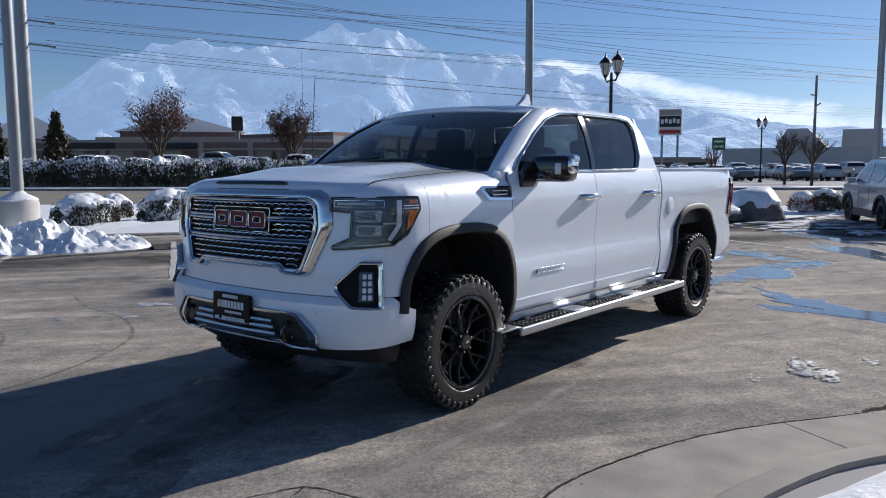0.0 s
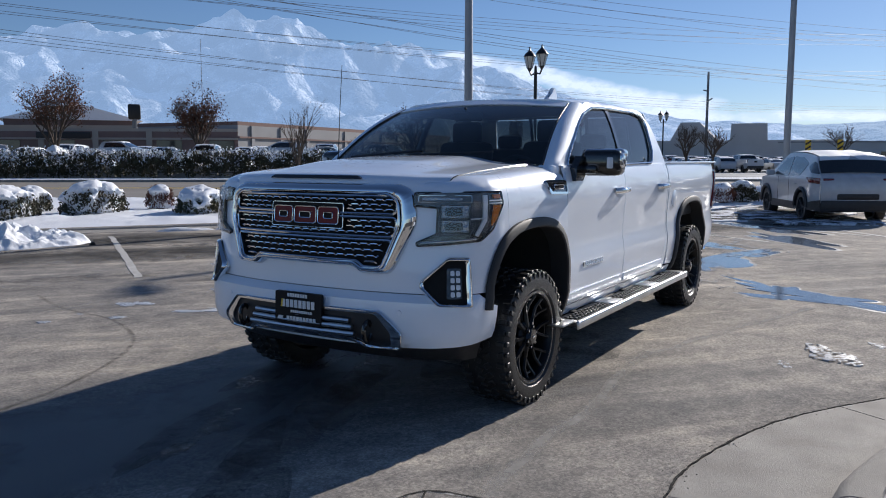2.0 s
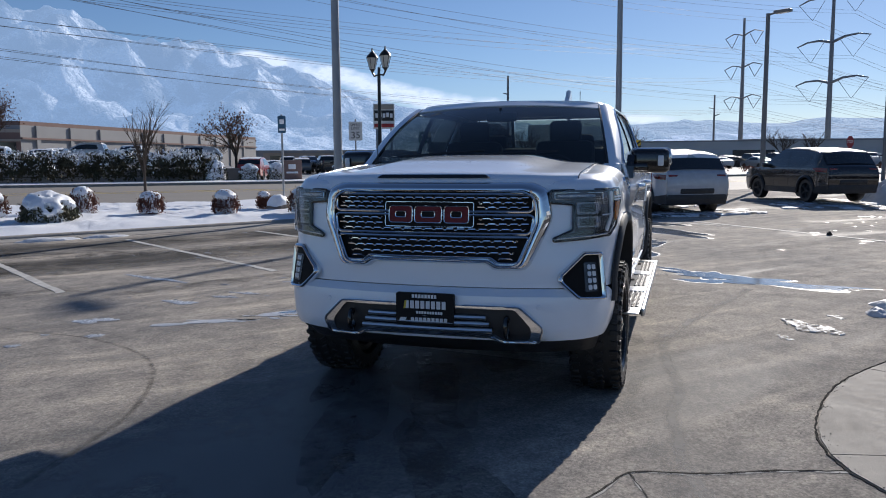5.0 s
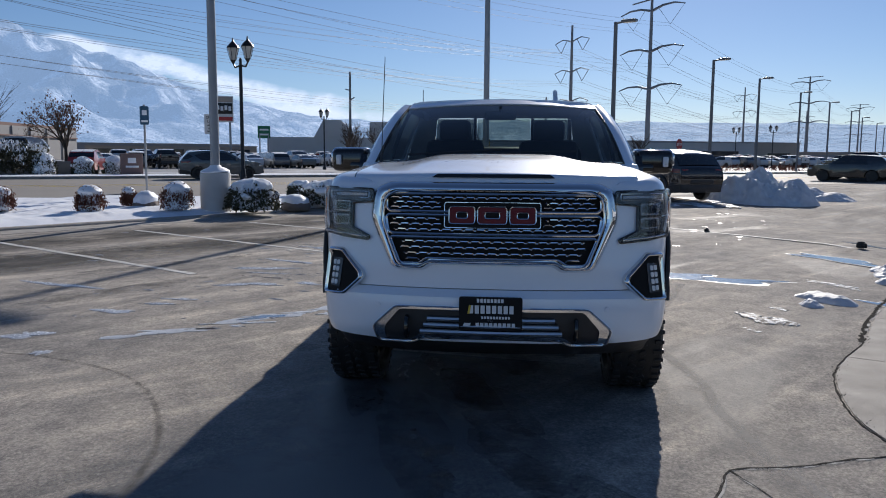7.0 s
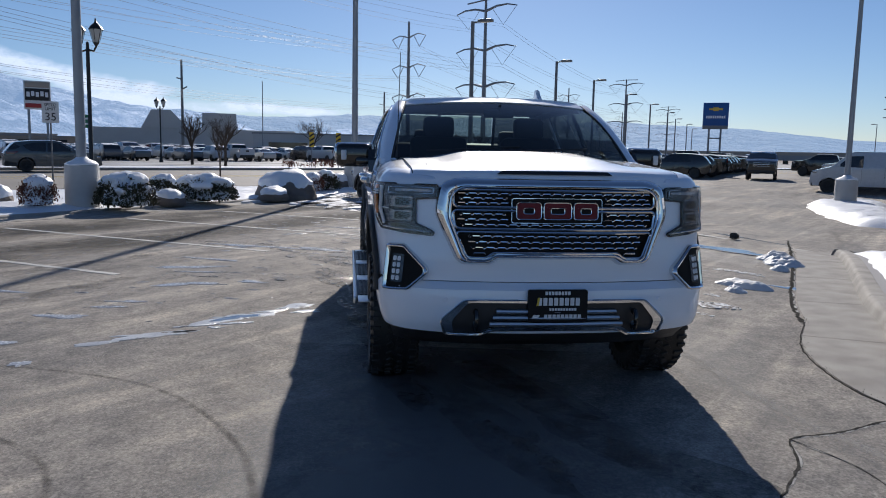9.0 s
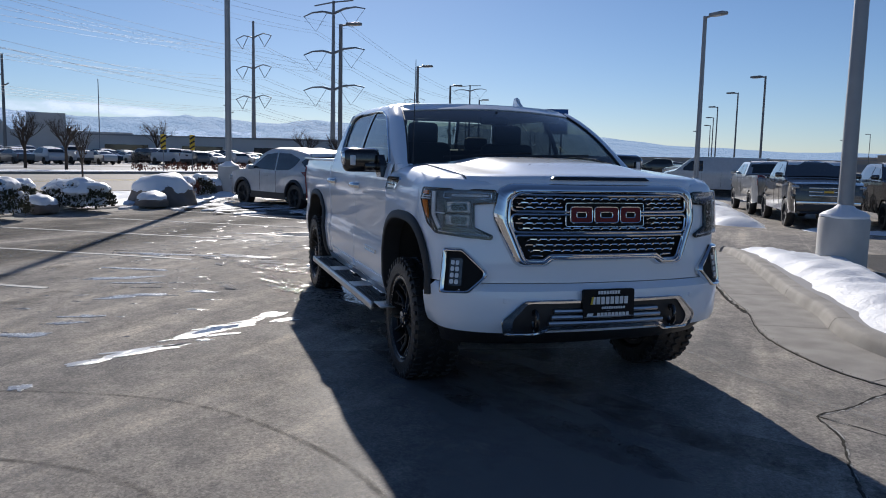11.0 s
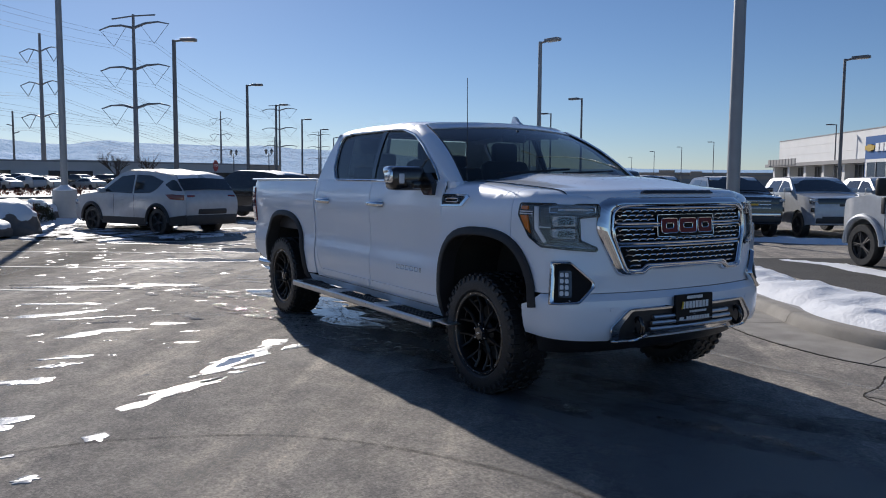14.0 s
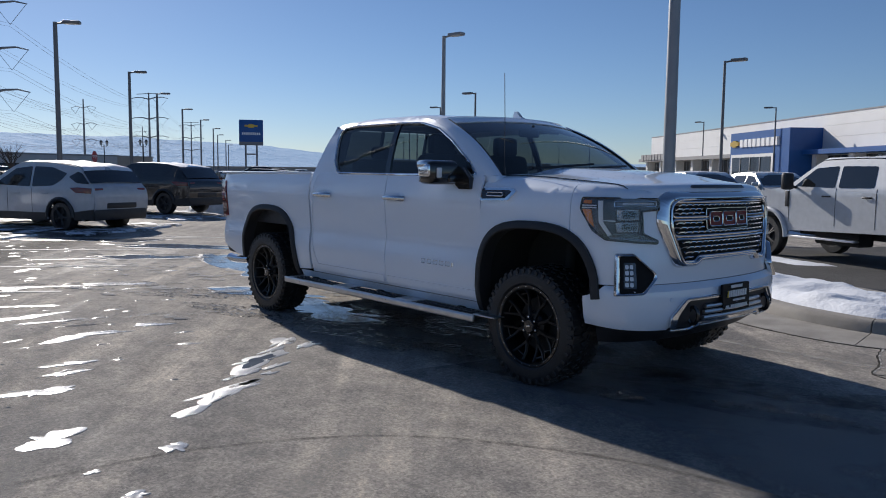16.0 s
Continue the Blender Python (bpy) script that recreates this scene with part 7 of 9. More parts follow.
for x, y, h, turn in ((-35.4, 31.6, 7.2, 190), (-53.5, 44, 7.9, 205), (-69, 53.7, 7.9, 205), (-86, 66, 7.9, 205), (-104, 79, 7.9, 205), (-125, 92, 7.9, 205), (-16.3, 30.0, 7.3, 10), (-30.5, 64.0, 8.1, 190), (-46.0, 78.0, 8.2, 190), (-89, 111, 8.9, 205), (-109, 125.6, 8.9, 205), (-130, 140, 8.9, 205), (-165, 168, 8.9, 205)):
    lot_lamp(x, y, h, 0.085, turn, None, "pole_dark", "dark steel car park lamp post")


def lantern_post(x, y, h, label):
    e = group_thing("street_lamp", label, "street lamp", "twin lanterns", at=pose(x, y, 0, 0, 0, 60))
    bm = bmesh.new()
    lathe(bm, [(0.19, 0), (0.19, 0.18), (0.13, 0.30), (0.11, 0.85), (0.075, 0.95), (0.065, h - 0.9), (0.05, h - 0.55), (0.0, h - 0.5)], 14)
    part("pole", bm, "black_iron", e)
    bm = bmesh.new()
    tube(bm, [(-0.42, 0, h - 0.70), (-0.3, 0, h - 0.86), (0, 0, h - 0.80), (0.3, 0, h - 0.86), (0.42, 0, h - 0.70)], 0.035, 8)
    part("cross_arm", bm, "black_iron", e)
    for s in (-1, 1):
        m = Matrix.Translation((s * 0.42, 0, h - 0.72))
        bm = bmesh.new()
        lathe(bm, [(0.03, 0), (0.06, 0.06), (0.10, 0.12), (0.11, 0.15)], 10, m)
        lathe(bm, [(0.26, 0.60), (0.20, 0.70), (0.10, 0.80), (0.04, 0.86), (0.025, 0.98), (0.0, 1.0)], 10, m)
        for k in range(6):
            a = 2 * math.pi * k / 6
            tube(bm, [m @ Vector((0.11 * math.cos(a), 0.11 * math.sin(a), 0.14)), m @ Vector((0.23 * math.cos(a), 0.23 * math.sin(a), 0.61))], 0.013, 4)
        ln = part("lantern", bm, "black_iron", e)
        bm = bmesh.new()
        lathe(bm, [(0.095, 0.14), (0.205, 0.60)], 6, m)
        part("lantern_glass", bm, "frosted", ln)


lantern_post(-24.75, -10.5, 5.7, "black iron street lamp with two lanterns")
lantern_post(-72.5, -19.0, 5.9, "black iron street lamp with two lanterns")
lantern_post(-112, 37, 6.0, "black iron street lamp with two lanterns")
lantern_post(-120, 34, 6.0, "black iron street lamp with two lanterns")


PYLON_EYE, FARTHER = (4.6, -0.5), 1.45


def pylon(x, y, h, arms, half, turn, vee, label):
    x, y, half = PYLON_EYE[0] + FARTHER * (x - PYLON_EYE[0]), PYLON_EYE[1] + FARTHER * (y - PYLON_EYE[1]), half * FARTHER
    h, arms = 1.46 + FARTHER * (h - 1.46), [1.46 + FARTHER * (z - 1.46) for z in arms]
    e = group_thing("pylon", label, "pylon", "power pylons", at=pose(x, y, 0, 0, 0, turn))
    bm = bmesh.new()
    tapered_pole(bm, 0, 0, -0.5, h, h * 0.018, h * 0.008, 12)
    part("mast", bm, "steel_pylon", e)
    tips = []
    for z in arms:
        bm = bmesh.new()
        for s in (-1, 1):
            if vee:
                tube(bm, [(0, 0, z), (s * half * 0.22, 0, z + half * 0.07), (s * half * 0.55, 0, z + half * 0.13), (s * half, 0, z + half * 0.02)], 0.20, 6, r_end=0.10)
                tube(bm, [(s * half * 0.30, 0, z + half * 0.07), (s * half * 0.63, 0, z - half * 0.36), (s * half, 0, z + half * 0.02)], 0.10, 5)
                tips.append((s * half * 0.63, z - half * 0.42))
            else:
                tube(bm, [(0, 0, z - half * 0.03), (s * half * 0.35, 0, z + half * 0.05), (s * half * 0.7, 0, z + half * 0.055), (s * half, 0, z - half * 0.01)], 0.30, 6, r_end=0.12)
                tube(bm, [(s * half * 0.22, 0, z), (s * half * 0.58, 0, z - half * 0.40), (s * half * 0.98, 0, z - half * 0.02)], 0.05, 5)
                tips.append((s * half * 0.58, z - half * 0.44))
        part("cross_arm", bm, "steel_pylon", e)
    if not vee:
        bm = bmesh.new()
        tube(bm, [(-half * 0.62, 0, h - 0.5), (0, 0, h - 0.3), (half * 0.62, 0, h - 0.5)], 0.16, 6)
        part("top_arm", bm, "steel_pylon", e)
    m = pose(x, y, 0, 0, 0, turn)
    return [m @ Vector((a, 0, z)) for a, z in tips]


LINE_TURN = 35
big1 = pylon(-116.2, 19.7, 24.9, (23.2, 17.3, 11.8), 6.5, LINE_TURN, False, "tall steel power pylon with curved arms")
big2 = pylon(-232, 84, 24.9, (23.2, 17.3, 11.8), 6.5, LINE_TURN, False, "tall steel power pylon with curved arms")
big3 = pylon(-352, 148, 24.9, (23.2, 17.3, 11.8), 6.5, LINE_TURN, False, "tall steel power pylon with curved arms")
vee1 = pylon(-144, 10, 25.5, (22.5, 17.0, 11.6), 4.9, LINE_TURN, True, "steel power pylon with V-shaped arms")
vee2 = pylon(-275, 78, 25.5, (22.5, 17.0, 11.6), 4.9, LINE_TURN, True, "steel power pylon with V-shaped arms")
vee3 = pylon(-420, 150, 25.5, (22.5, 17.0, 11.6), 4.9, LINE_TURN, True, "steel power pylon with V-shaped arms")
POLE = Vector((-24.0, -60.0, 0))
side = Vector((0.80, -0.60, 0))
big0 = [POLE + side * (k * 2.3) + Vector((0, 0, z)) for z in (23.0, 19.8, 16.8) for k in (-1, 1)]
vee0 = [POLE + side * (k * 1.9) + Vector((0, 0, z)) for z in (14.9, 12.7, 10.9) for k in (-1, 1)]


def cable(a, b, sag, label, r=0.024):
    bm = bmesh.new()
    pts = []
    for i in range(25):
        t = i / 24
        p = a.lerp(b, t)
        p.z -= 4 * sag * t * (1 - t)
        pts.append(p)
    tube(bm, pts, r, 4, cap=False)
    return tagged(part("power_line", bm, "wire"), label, "power line", "power lines")


for chain in ((big0, big1, big2, big3), (vee0, vee1, vee2, vee3)):
    for n, (s, e) in enumerate(zip(chain, chain[1:])):
        for p, q in zip(s, e):
            up = Vector((0.4, 0.3, 0.5))
            cable(p, q, 3.2, "thin dark overhead power cable", 0.017 if n == 0 else 0.03)
            cable(p + up, q + up, 3.0, "thin dark overhead power cable", 0.017 if n == 0 else 0.03)


def wood_pole(x, y, h, turn, label):
    e = group_thing("utility_pole", label, "utility pole", "utility poles", at=pose(x, y, 0, 0, 0, turn))
    bm = bmesh.new()
    tapered_pole(bm, 0, 0, -0.3, h, 0.30, 0.2, 8)
    part("mast", bm, "pole_dark", e)
    for i, z in enumerate((h - 3.4, h - 5.2)):
        bm = bmesh.new()
        tube(bm, [(0, 0, z), ((1 if i else -1) * 2.0, 0, z + 0.35)], 0.12, 6)
        part("cross_arm", bm, "pole_dark", e)


wood_pole(-141.7, -31, 17.0, 35, "dark utility pole with short arms")
wood_pole(-205, 8, 17.0, 35, "dark utility pole with short arms")
e = group_thing("utility_pole", "thick pale steel transmission pole", "utility pole", "utility poles", at=pose(-24.0, -60.0, 0))
bm = bmesh.new()
tapered_pole(bm, 0, 0, -0.3, 24.0, 0.56, 0.36, 14)
part("mast", bm, "galvanised", e)
bm = bmesh.new()
lathe(bm, [(0.85, 0.0), (0.85, 0.35), (0.8, 0.4), (0.0, 0.42)], 16)
part("footing", bm, "concrete", e)
for z in (23.4, 20.2, 17.2, 15.2, 13.0, 11.2):
    bm = bmesh.new()
    tube(bm, [tuple(side * k + Vector((0, 0, z - 0.1 * abs(k)))) for k in (-2.4, -1.2, 0, 1.2, 2.4)], 0.07, 6)
    part("cross_arm", bm, "steel_pylon", e)
for x, y, h in ((-128.5, -147.0, 30.0), (-114.1, -13.9, 11.2)):
    e = group_thing("flag_mast", "slender bare metal mast", "mast", "masts", at=pose(x, y, 0))
    bm = bmesh.new()
    tapered_pole(bm, 0, 0, -0.1, h, 0.09, 0.05, 8)
    part("mast", bm, "steel_pylon", e)
    bm = bmesh.new()
    lathe(bm, [(0.0, h + 0.18), (0.10, h + 0.08), (0.06, h)], 8)
    part("finial", bm, "steel_pylon", e)


# ---- plants and stones ----
def limbs(bm, p, d, length, r, depth, rnd, spread, tips, droop=0.0, kids=(2, 4)):
    """Branches that fork and thin out."""
    n = 4 if depth > 1 else 3
    pts = [p]
    q = p.copy()
    dd = d.copy()
    for i in range(n):
        dd = (dd + Vector((rnd.uniform(-1, 1), rnd.uniform(-1, 1), rnd.uniform(-0.5, 0.8) - droop)) * 0.16).normalized()
        q = q + dd * (length / n)
        pts.append(q)
    tube(bm, pts, r, 5 if depth > 1 else 3, r_end=r * 0.55, cap=False)
    tips.append((q.copy(), depth))
    if depth == 0:
        return
    for k in range(rnd.randint(*kids)):
        t = rnd.uniform(0.35, 1.0)
        base = pts[min(n, max(1, int(t * n)))]
        side = Vector((rnd.uniform(-1, 1), rnd.uniform(-1, 1), rnd.uniform(-0.2, 0.6)))
        limbs(bm, base, (dd + side * spread).normalized(), length * rnd.uniform(0.55, 0.78), r * 0.55, depth - 1, rnd, spread, tips, droop, kids)


def leaf_cloud(bm, centres, rnd, size, count, spread):
    for _ in range(count):
        c = rnd.choice(centres)
        p = c + Vector((rnd.gauss(0, spread), rnd.gauss(0, spread), rnd.gauss(0, spread)))
        m = Euler((rnd.uniform(0, 6.3), rnd.uniform(0, 6.3), rnd.uniform(0, 6.3))).to_matrix()
        s = size * rnd.uniform(0.6, 1.3)
        a = [bm.verts.new(p + m @ Vector(v) * s) for v in ((-0.5, 0, 0), (0, -0.28, 0.06), (0.5, 0, 0), (0, 0.28, 0.06))]
        bm.faces.new(a)


def tree(x, y, h, trunk_h, r, seed, leaves=None, label="", depth=4, spread=0.75, lean=0.0, leaf_n=1500, leaf_size=0.16, base_z=0.15):
    rnd = random.Random(seed)
    e = group_thing("tree", label, "tree", "trees", at=pose(x, y, base_z))
    bm = bmesh.new()
    tube(bm, [(0, 0, -0.2), (0.02, 0.01, trunk_h * 0.5), (lean, 0, trunk_h)], r, 9, r_end=r * 0.72)
    part("trunk", bm, "bark", e)
    bm = bmesh.new()
    tips = []
    crown = h - trunk_h
    for k in range(7):
        a = 2 * math.pi * k / 7 + rnd.uniform(-0.3, 0.3)
        z = trunk_h * rnd.uniform(0.82, 1.0)
        limbs(bm, Vector((lean * z / trunk_h, 0, z)), Vector((math.cos(a) * spread * rnd.uniform(0.4, 0.9), math.sin(a) * spread * rnd.uniform(0.4, 0.9), 1)).normalized(), crown * rnd.uniform(0.40, 0.55), r * 0.5, depth, rnd, spread, tips)
    part("branch_crown", bm, "bark", e)
    if leaves:
        bm = bmesh.new()
        leaf_cloud(bm, [t[0] for t in tips if t[1] <= 1], rnd, leaf_size, leaf_n, 0.22)
        part("foliage", bm, leaves, e, smooth=False)
    return e


tree(-40.0, -47.6, 7.4, 2.2, 0.19, 3, "brown_leaf", "wide tree with dry brown winter leaves", leaf_n=4200)
tree(-32.0, -54.6, 8.3, 2.2, 0.20, 5, "brown_leaf", "wide tree with dry brown winter leaves", leaf_n=4200)
tree(-47.4, -31.3, 6.0, 1.8, 0.14, 7, "brown_leaf", "bare tree with a few brown leaves", leaf_n=1200)
tree(-14.6, -14.0, 3.6, 1.0, 0.05, 9, None, "young bare upright tree in snow", depth=3, spread=0.28)
tree(-56.0, -10.5, 4.6, 1.5, 0.12, 11, None, "bare spreading winter tree", depth=4)
tree(-22.6, -5.6, 2.9, 1.0, 0.035, 13, None, "thin bare sapling in snow", depth=2, spread=0.3)
tree(-64.0, -14.5, 5.0, 1.6, 0.13, 17, None, "bare spreading winter tree", depth=4)
tree(-94.5, 12.3, 5.4, 1.5, 0.13, 19, None, "bare winter tree beyond the road", depth=4)
tree(-105.8, -6.1, 7.0, 2.0, 0.16, 21, None, "bare winter tree beyond the road", depth=4)
tree(-104, -70, 6.0, 1.6, 0.13, 41, None, "bare winter tree by the car park", depth=4)
tree(-99, -77, 5.4, 1.6, 0.13, 43, None, "bare winter tree by the car park", depth=4)
tree(-89.0, 14.7, 4.8, 1.5, 0.12, 25, None, "bare winter tree among parked cars", depth=3)


def conifer(x, y, h, seed):
    rnd = random.Random(seed)
    e = group_thing("conifer", "dark evergreen tree dusted with snow", "tree", "trees", at=pose(x, y, 0))
    bm = bmesh.new()
    tapered_pole(bm, 0, 0, -0.2, h, 0.16, 0.03, 7)
    part("trunk", bm, "bark", e)
    bm = bmesh.new()
    cs = []
    for _ in range(420):
        t = rnd.random() ** 0.8
        z = 0.5 + (h - 0.5) * t
        rr = (1 - t) * h * 0.28 * rnd.uniform(0.5, 1.05)
        a = rnd.uniform(0, 6.28)
        cs.append(Vector((rr * math.cos(a), rr * math.sin(a), z)))
    leaf_cloud(bm, cs, rnd, 0.45, 1500, 0.12)
    part("needle_crown", bm, "green_leaf", e, smooth=False)


for x, y, h, s in ((-28.1, -64.0, 6.2, 1), (-24.5, -67.0, 5.4, 2)):
    conifer(x, y, h, s)


def lumpy(rx, ry, rz, seed, n=22, low=-0.2, amp=0.16, freq=2.2):
    """A rounded, uneven cap or stone."""
    bm = bmesh.new()
    bmesh.ops.create_icosphere(bm, subdivisions=4, radius=1.0)
    for v in bm.verts:
        q = v.co * freq + Vector((seed * 3.1, seed, 0))
        k = 1 + amp * noise.noise(q) + amp * 0.5 * noise.noise(q * 2.6) + amp * 0.2 * noise.noise(q * 6)
        v.co = Vector((v.co.x * rx * k, v.co.y * ry * k, max(v.co.z, low) * rz * k))
    return bm


def shrub(x, y, rx, ry, h, seed, mat, label, snow=0.5, turn=0.0):
    """A shrub: twigs, small leaves on a dome, and snow that lies thick on top and thins out down the sides."""
    rnd = random.Random(seed)
    e = group_thing("shrub", label, "shrub", "shrubs in the planted strip", at=pose(x, y, 0.14, 0, 0, turn))
    ball = mat == "red_twig"
    bm = bmesh.new()
    for _ in range(300 if ball else 90):
        a, t = rnd.uniform(0, 6.28), rnd.uniform(0.1, 0.98)
        top = h * (1 - 0.6 * t ** 3) * rnd.uniform(0.75, 0.98)
        tube(bm, [(0.12 * rx * math.cos(a), 0.12 * ry * math.sin(a), -0.05), (rx * t * 0.85 * math.cos(a), ry * t * 0.85 * math.sin(a), h * 0.35), (rx * t * math.cos(a), ry * t * math.sin(a), top)], 0.007, 3, cap=False)
    part("twig_mass", bm, "red_twig" if ball else "bark", e)
    bm = bmesh.new()
    cs = []
    for _ in range(900):
        a, u = rnd.uniform(0, 6.28), rnd.uniform(0.0, 1) * (0.95 if ball or rnd.random() < 0.12 else 0.66)
        rr = (1 - u ** 2.4) ** 0.5 * (0.82 + 0.18 * min(1, u / 0.25) if ball else 1.0)
        k = rnd.uniform(0.72, 1.03)
        cs.append(Vector((rx * rr * math.cos(a) * k, ry * rr * math.sin(a) * k, 0.03 + h * u * (0.85 + 0.12 * k))))
    leaf_cloud(bm, cs, rnd, 0.05 if ball else 0.075, int((4200 if ball else 3600) * max(0.5, rx)), 0.03)
    part("foliage", bm, mat, e, smooth=False)
    bm = bmesh.new()
    bmesh.ops.create_icosphere(bm, subdivisions=5, radius=1.0)
    for v in bm.verts:
        d = v.co.copy()
        u = max(0.0, d.z)
        q = Vector((d.x * rx, d.y * ry, d.z * h)) * 3.2 + Vector((seed * 1.7, seed, 0))
        n = noise.noise(q) * 0.6 + noise.noise(q * 2.3) * 0.35 + noise.noise(q * 5.5) * 0.15
        cover = ease(0.62, 0.78, u + n * 0.14) if ball else ease(0.42, 0.55, u * 0.8 + 0.25 * snow - 0.25 + n * 0.75)
        off = (-0.10 + cover * (0.13 + 0.06 * n)) if ball else (-0.14 + cover * (0.19 + 0.10 * n))
        rr = (1 - u ** 2.4) ** 0.5 if d.z > 0 else 0.9
        flat = math.hypot(d.x, d.y) + 1e-6
        v.co = Vector((d.x / flat * rr * (rx + off), d.y / flat * rr * (ry + off), (h * u * 0.97 + 0.03 + off * u) if d.z > 0 else 0.02))
    part("snow_cap", bm, "snow", e)


RED, GREEN = "low round red-twig shrub capped with snow", "low dark evergreen shrub covered in snow"
for i, (x, y, rx, ry, h, mt, sn_, tn) in enumerate([(-7.9, -14.8, 0.92, 0.75, 0.74, "green_leaf", 0.75, 30), (-9.85, -14.75, 0.40, 0.38, 0.62, "red_twig", 0.6, 0), (-9.4, -12.6, 0.85, 0.62, 0.60, "green_leaf", 1.0, 40), (-11.4, -13.45, 0.38, 0.36, 0.68, "red_twig", 0.6, 0),
                                              (-12.05, -11.85, 0.36, 0.34, 0.55, "red_twig", 0.6, 0), (-12.0, -9.6, 0.37, 0.35, 0.60, "red_twig", 0.6, 0), (-14.3, -9.85, 0.20, 0.20, 0.45, "red_twig", 0.7, 0), (-13.25, -8.1, 0.44, 0.42, 0.64, "red_twig", 0.7, 0), (-13.4, -6.25, 0.75, 0.55, 0.72, "green_leaf", 0.85, 60),
                                              (-20.3, -7.0, 0.5, 0.4, 0.45, "green_leaf", 1.0, 0), (-15.9, -4.95, 0.95, 0.62, 0.62, "green_leaf", 0.75, 60), (-21.3, -2.4, 0.45, 0.42, 0.55, "red_twig", 0.7, 0), (-22.25, -1.95, 0.50, 0.45, 0.60, "green_leaf", 0.6, 0), (-5.7, -15.0, 0.85, 0.7, 0.68, "green_leaf", 1.0, 20), (-7.2, -16.4, 0.5, 0.45, 0.6, "green_leaf", 1.0, 0)]):
    shrub(x, y, rx, ry, h, 50 + i, mt, RED if mt == "red_twig" else GREEN, sn_, tn)
for i, (x, y, w) in enumerate(((-43.2, -27.7, 0.75), (-45.0, -26.5, 0.8), (-42.0, -29.6, 0.9))):
    shrub(x, y, w, w * 0.9, w * 1.5, 75 + i, "green_leaf", "round clipped shrub with snow on top", 0.5)
for i, (x, y, rx, ry, h, tn) in enumerate([(-18.7, -3.1, 1.25, 0.8, 0.72, 30), (-17.3, -3.3, 0.6, 0.45, 0.3, 10), (-22.9, -2.6, 0.45, 0.4, 0.45, 0), (-24.0, -1.6, 0.6, 0.5, 0.5, 0), (-14.1, -9.3, 0.36, 0.3, 0.36, 20), (-14.9, -5.6, 0.45, 0.35, 0.3, 20)]):
    b = part("boulder", lumpy(rx, ry, h, 80 + i, amp=0.20, freq=1.1), "rock")
    b.matrix_world = pose(x, y, 0.10, 0, 0, tn)
    tagged(b, "rough brown landscape boulder topped with snow", "boulder", "boulders")
    bm = lumpy(rx, ry, h, 80 + i, amp=0.20, freq=1.1)
    for v in bm.verts:
        q = v.co * 2.4 + Vector((i, 3, 0))
        cover = ease(0.34, 0.56, v.co.z / h + 0.26 * noise.noise(q) + 0.10 * noise.noise(q * 2.5))
        v.co = v.co * (0.94 + 0.09 * cover) + Vector((0, 0, 0.05 * cover))
    part("snow_cap", bm, "snow", b)
for i, (x, y, s) in enumerate([(-8.5, 5.95, 0.09), (-4.0, -9.2, 0.05), (-11.0, 4.0, 0.06)]):
    b = part("stone", lumpy(s, s * 0.8, s, 95 + i, amp=0.4, freq=1.6), "crack")
    b.matrix_world = pose(x, y, s * 0.2)
    tagged(b, "dark lump of frozen dirt on asphalt", "dirt lump", "dirt lumps")

# clipped hedge behind the far pavement
rnd = random.Random(4)
hedge = group_thing("hedge", "long dark clipped hedge sprinkled with snow", "hedge")
bm = bmesh.new()
hk0, hk1 = -62.0, -1.0
pts = []
for _ in range(2600):
    k = rnd.uniform(hk0, hk1)
    top = 1.75 + 0.25 * noise.noise(Vector((k * 0.5, 0, 0)))
    pts.append(by_road(51.8 + rnd.uniform(-0.85, 0.5), k, rnd.uniform(0.05, 1) ** 0.7 * top + 0.15))
leaf_cloud(bm, pts, rnd, 0.24, 30000, 0.14)
part("hedge_foliage", bm, "green_leaf", hedge, smooth=False)["kind"] = "stuff"
bm = bmesh.new()
pts = []
for _ in range(2600):
    k = rnd.uniform(hk0, hk1)
    top = 1.88 + 0.25 * noise.noise(Vector((k * 0.5, 0, 0)))
    f = rnd.random()
    if noise.noise(Vector((k * 0.9, f * 2, 5))) + 0.35 - 0.9 * f * f > -0.25:
        pts.append(by_road(51.8 + rnd.uniform(-0.95, 0.6), k, top * (1 - 0.62 * f * f) + 0.10))
leaf_cloud(bm, pts, rnd, 0.20, 12000, 0.16)
part("hedge_snow", bm, "snow", hedge, smooth=False)["kind"] = "stuff"
bm = bmesh.new()
for k in np.arange(hk0, hk1, 2.4):
    tube(bm, [by_road(53.0, k, 0.1), by_road(53.0, k, 2.1)], 0.03, 4)
for z in (0.5, 2.0):
    tube(bm, [by_road(53.0, hk0, z), by_road(53.0, hk1, z)], 0.02, 4)
tagged(part("rail_fence", bm, "black_iron"), "thin black metal fence behind the hedge", "fence")
# low desert scrub in front of the far car park
bm = bmesh.new()
for _ in range(110):
    k = rnd.uniform(24, 95)
    c = by_road(rnd.uniform(47.2, 50.2), k, 0.3)
    s = rnd.uniform(0.25, 0.55)
    leaf_cloud(bm, [c + Vector((rnd.gauss(0, s), rnd.gauss(0, s), rnd.uniform(0, s))) for _ in range(12)], rnd, 0.16, 70, 0.08)
tagged(part("verge_scrub", bm, "red_twig", smooth=False), "dry brown scrub along the far verge", "scrub", kind="stuff")


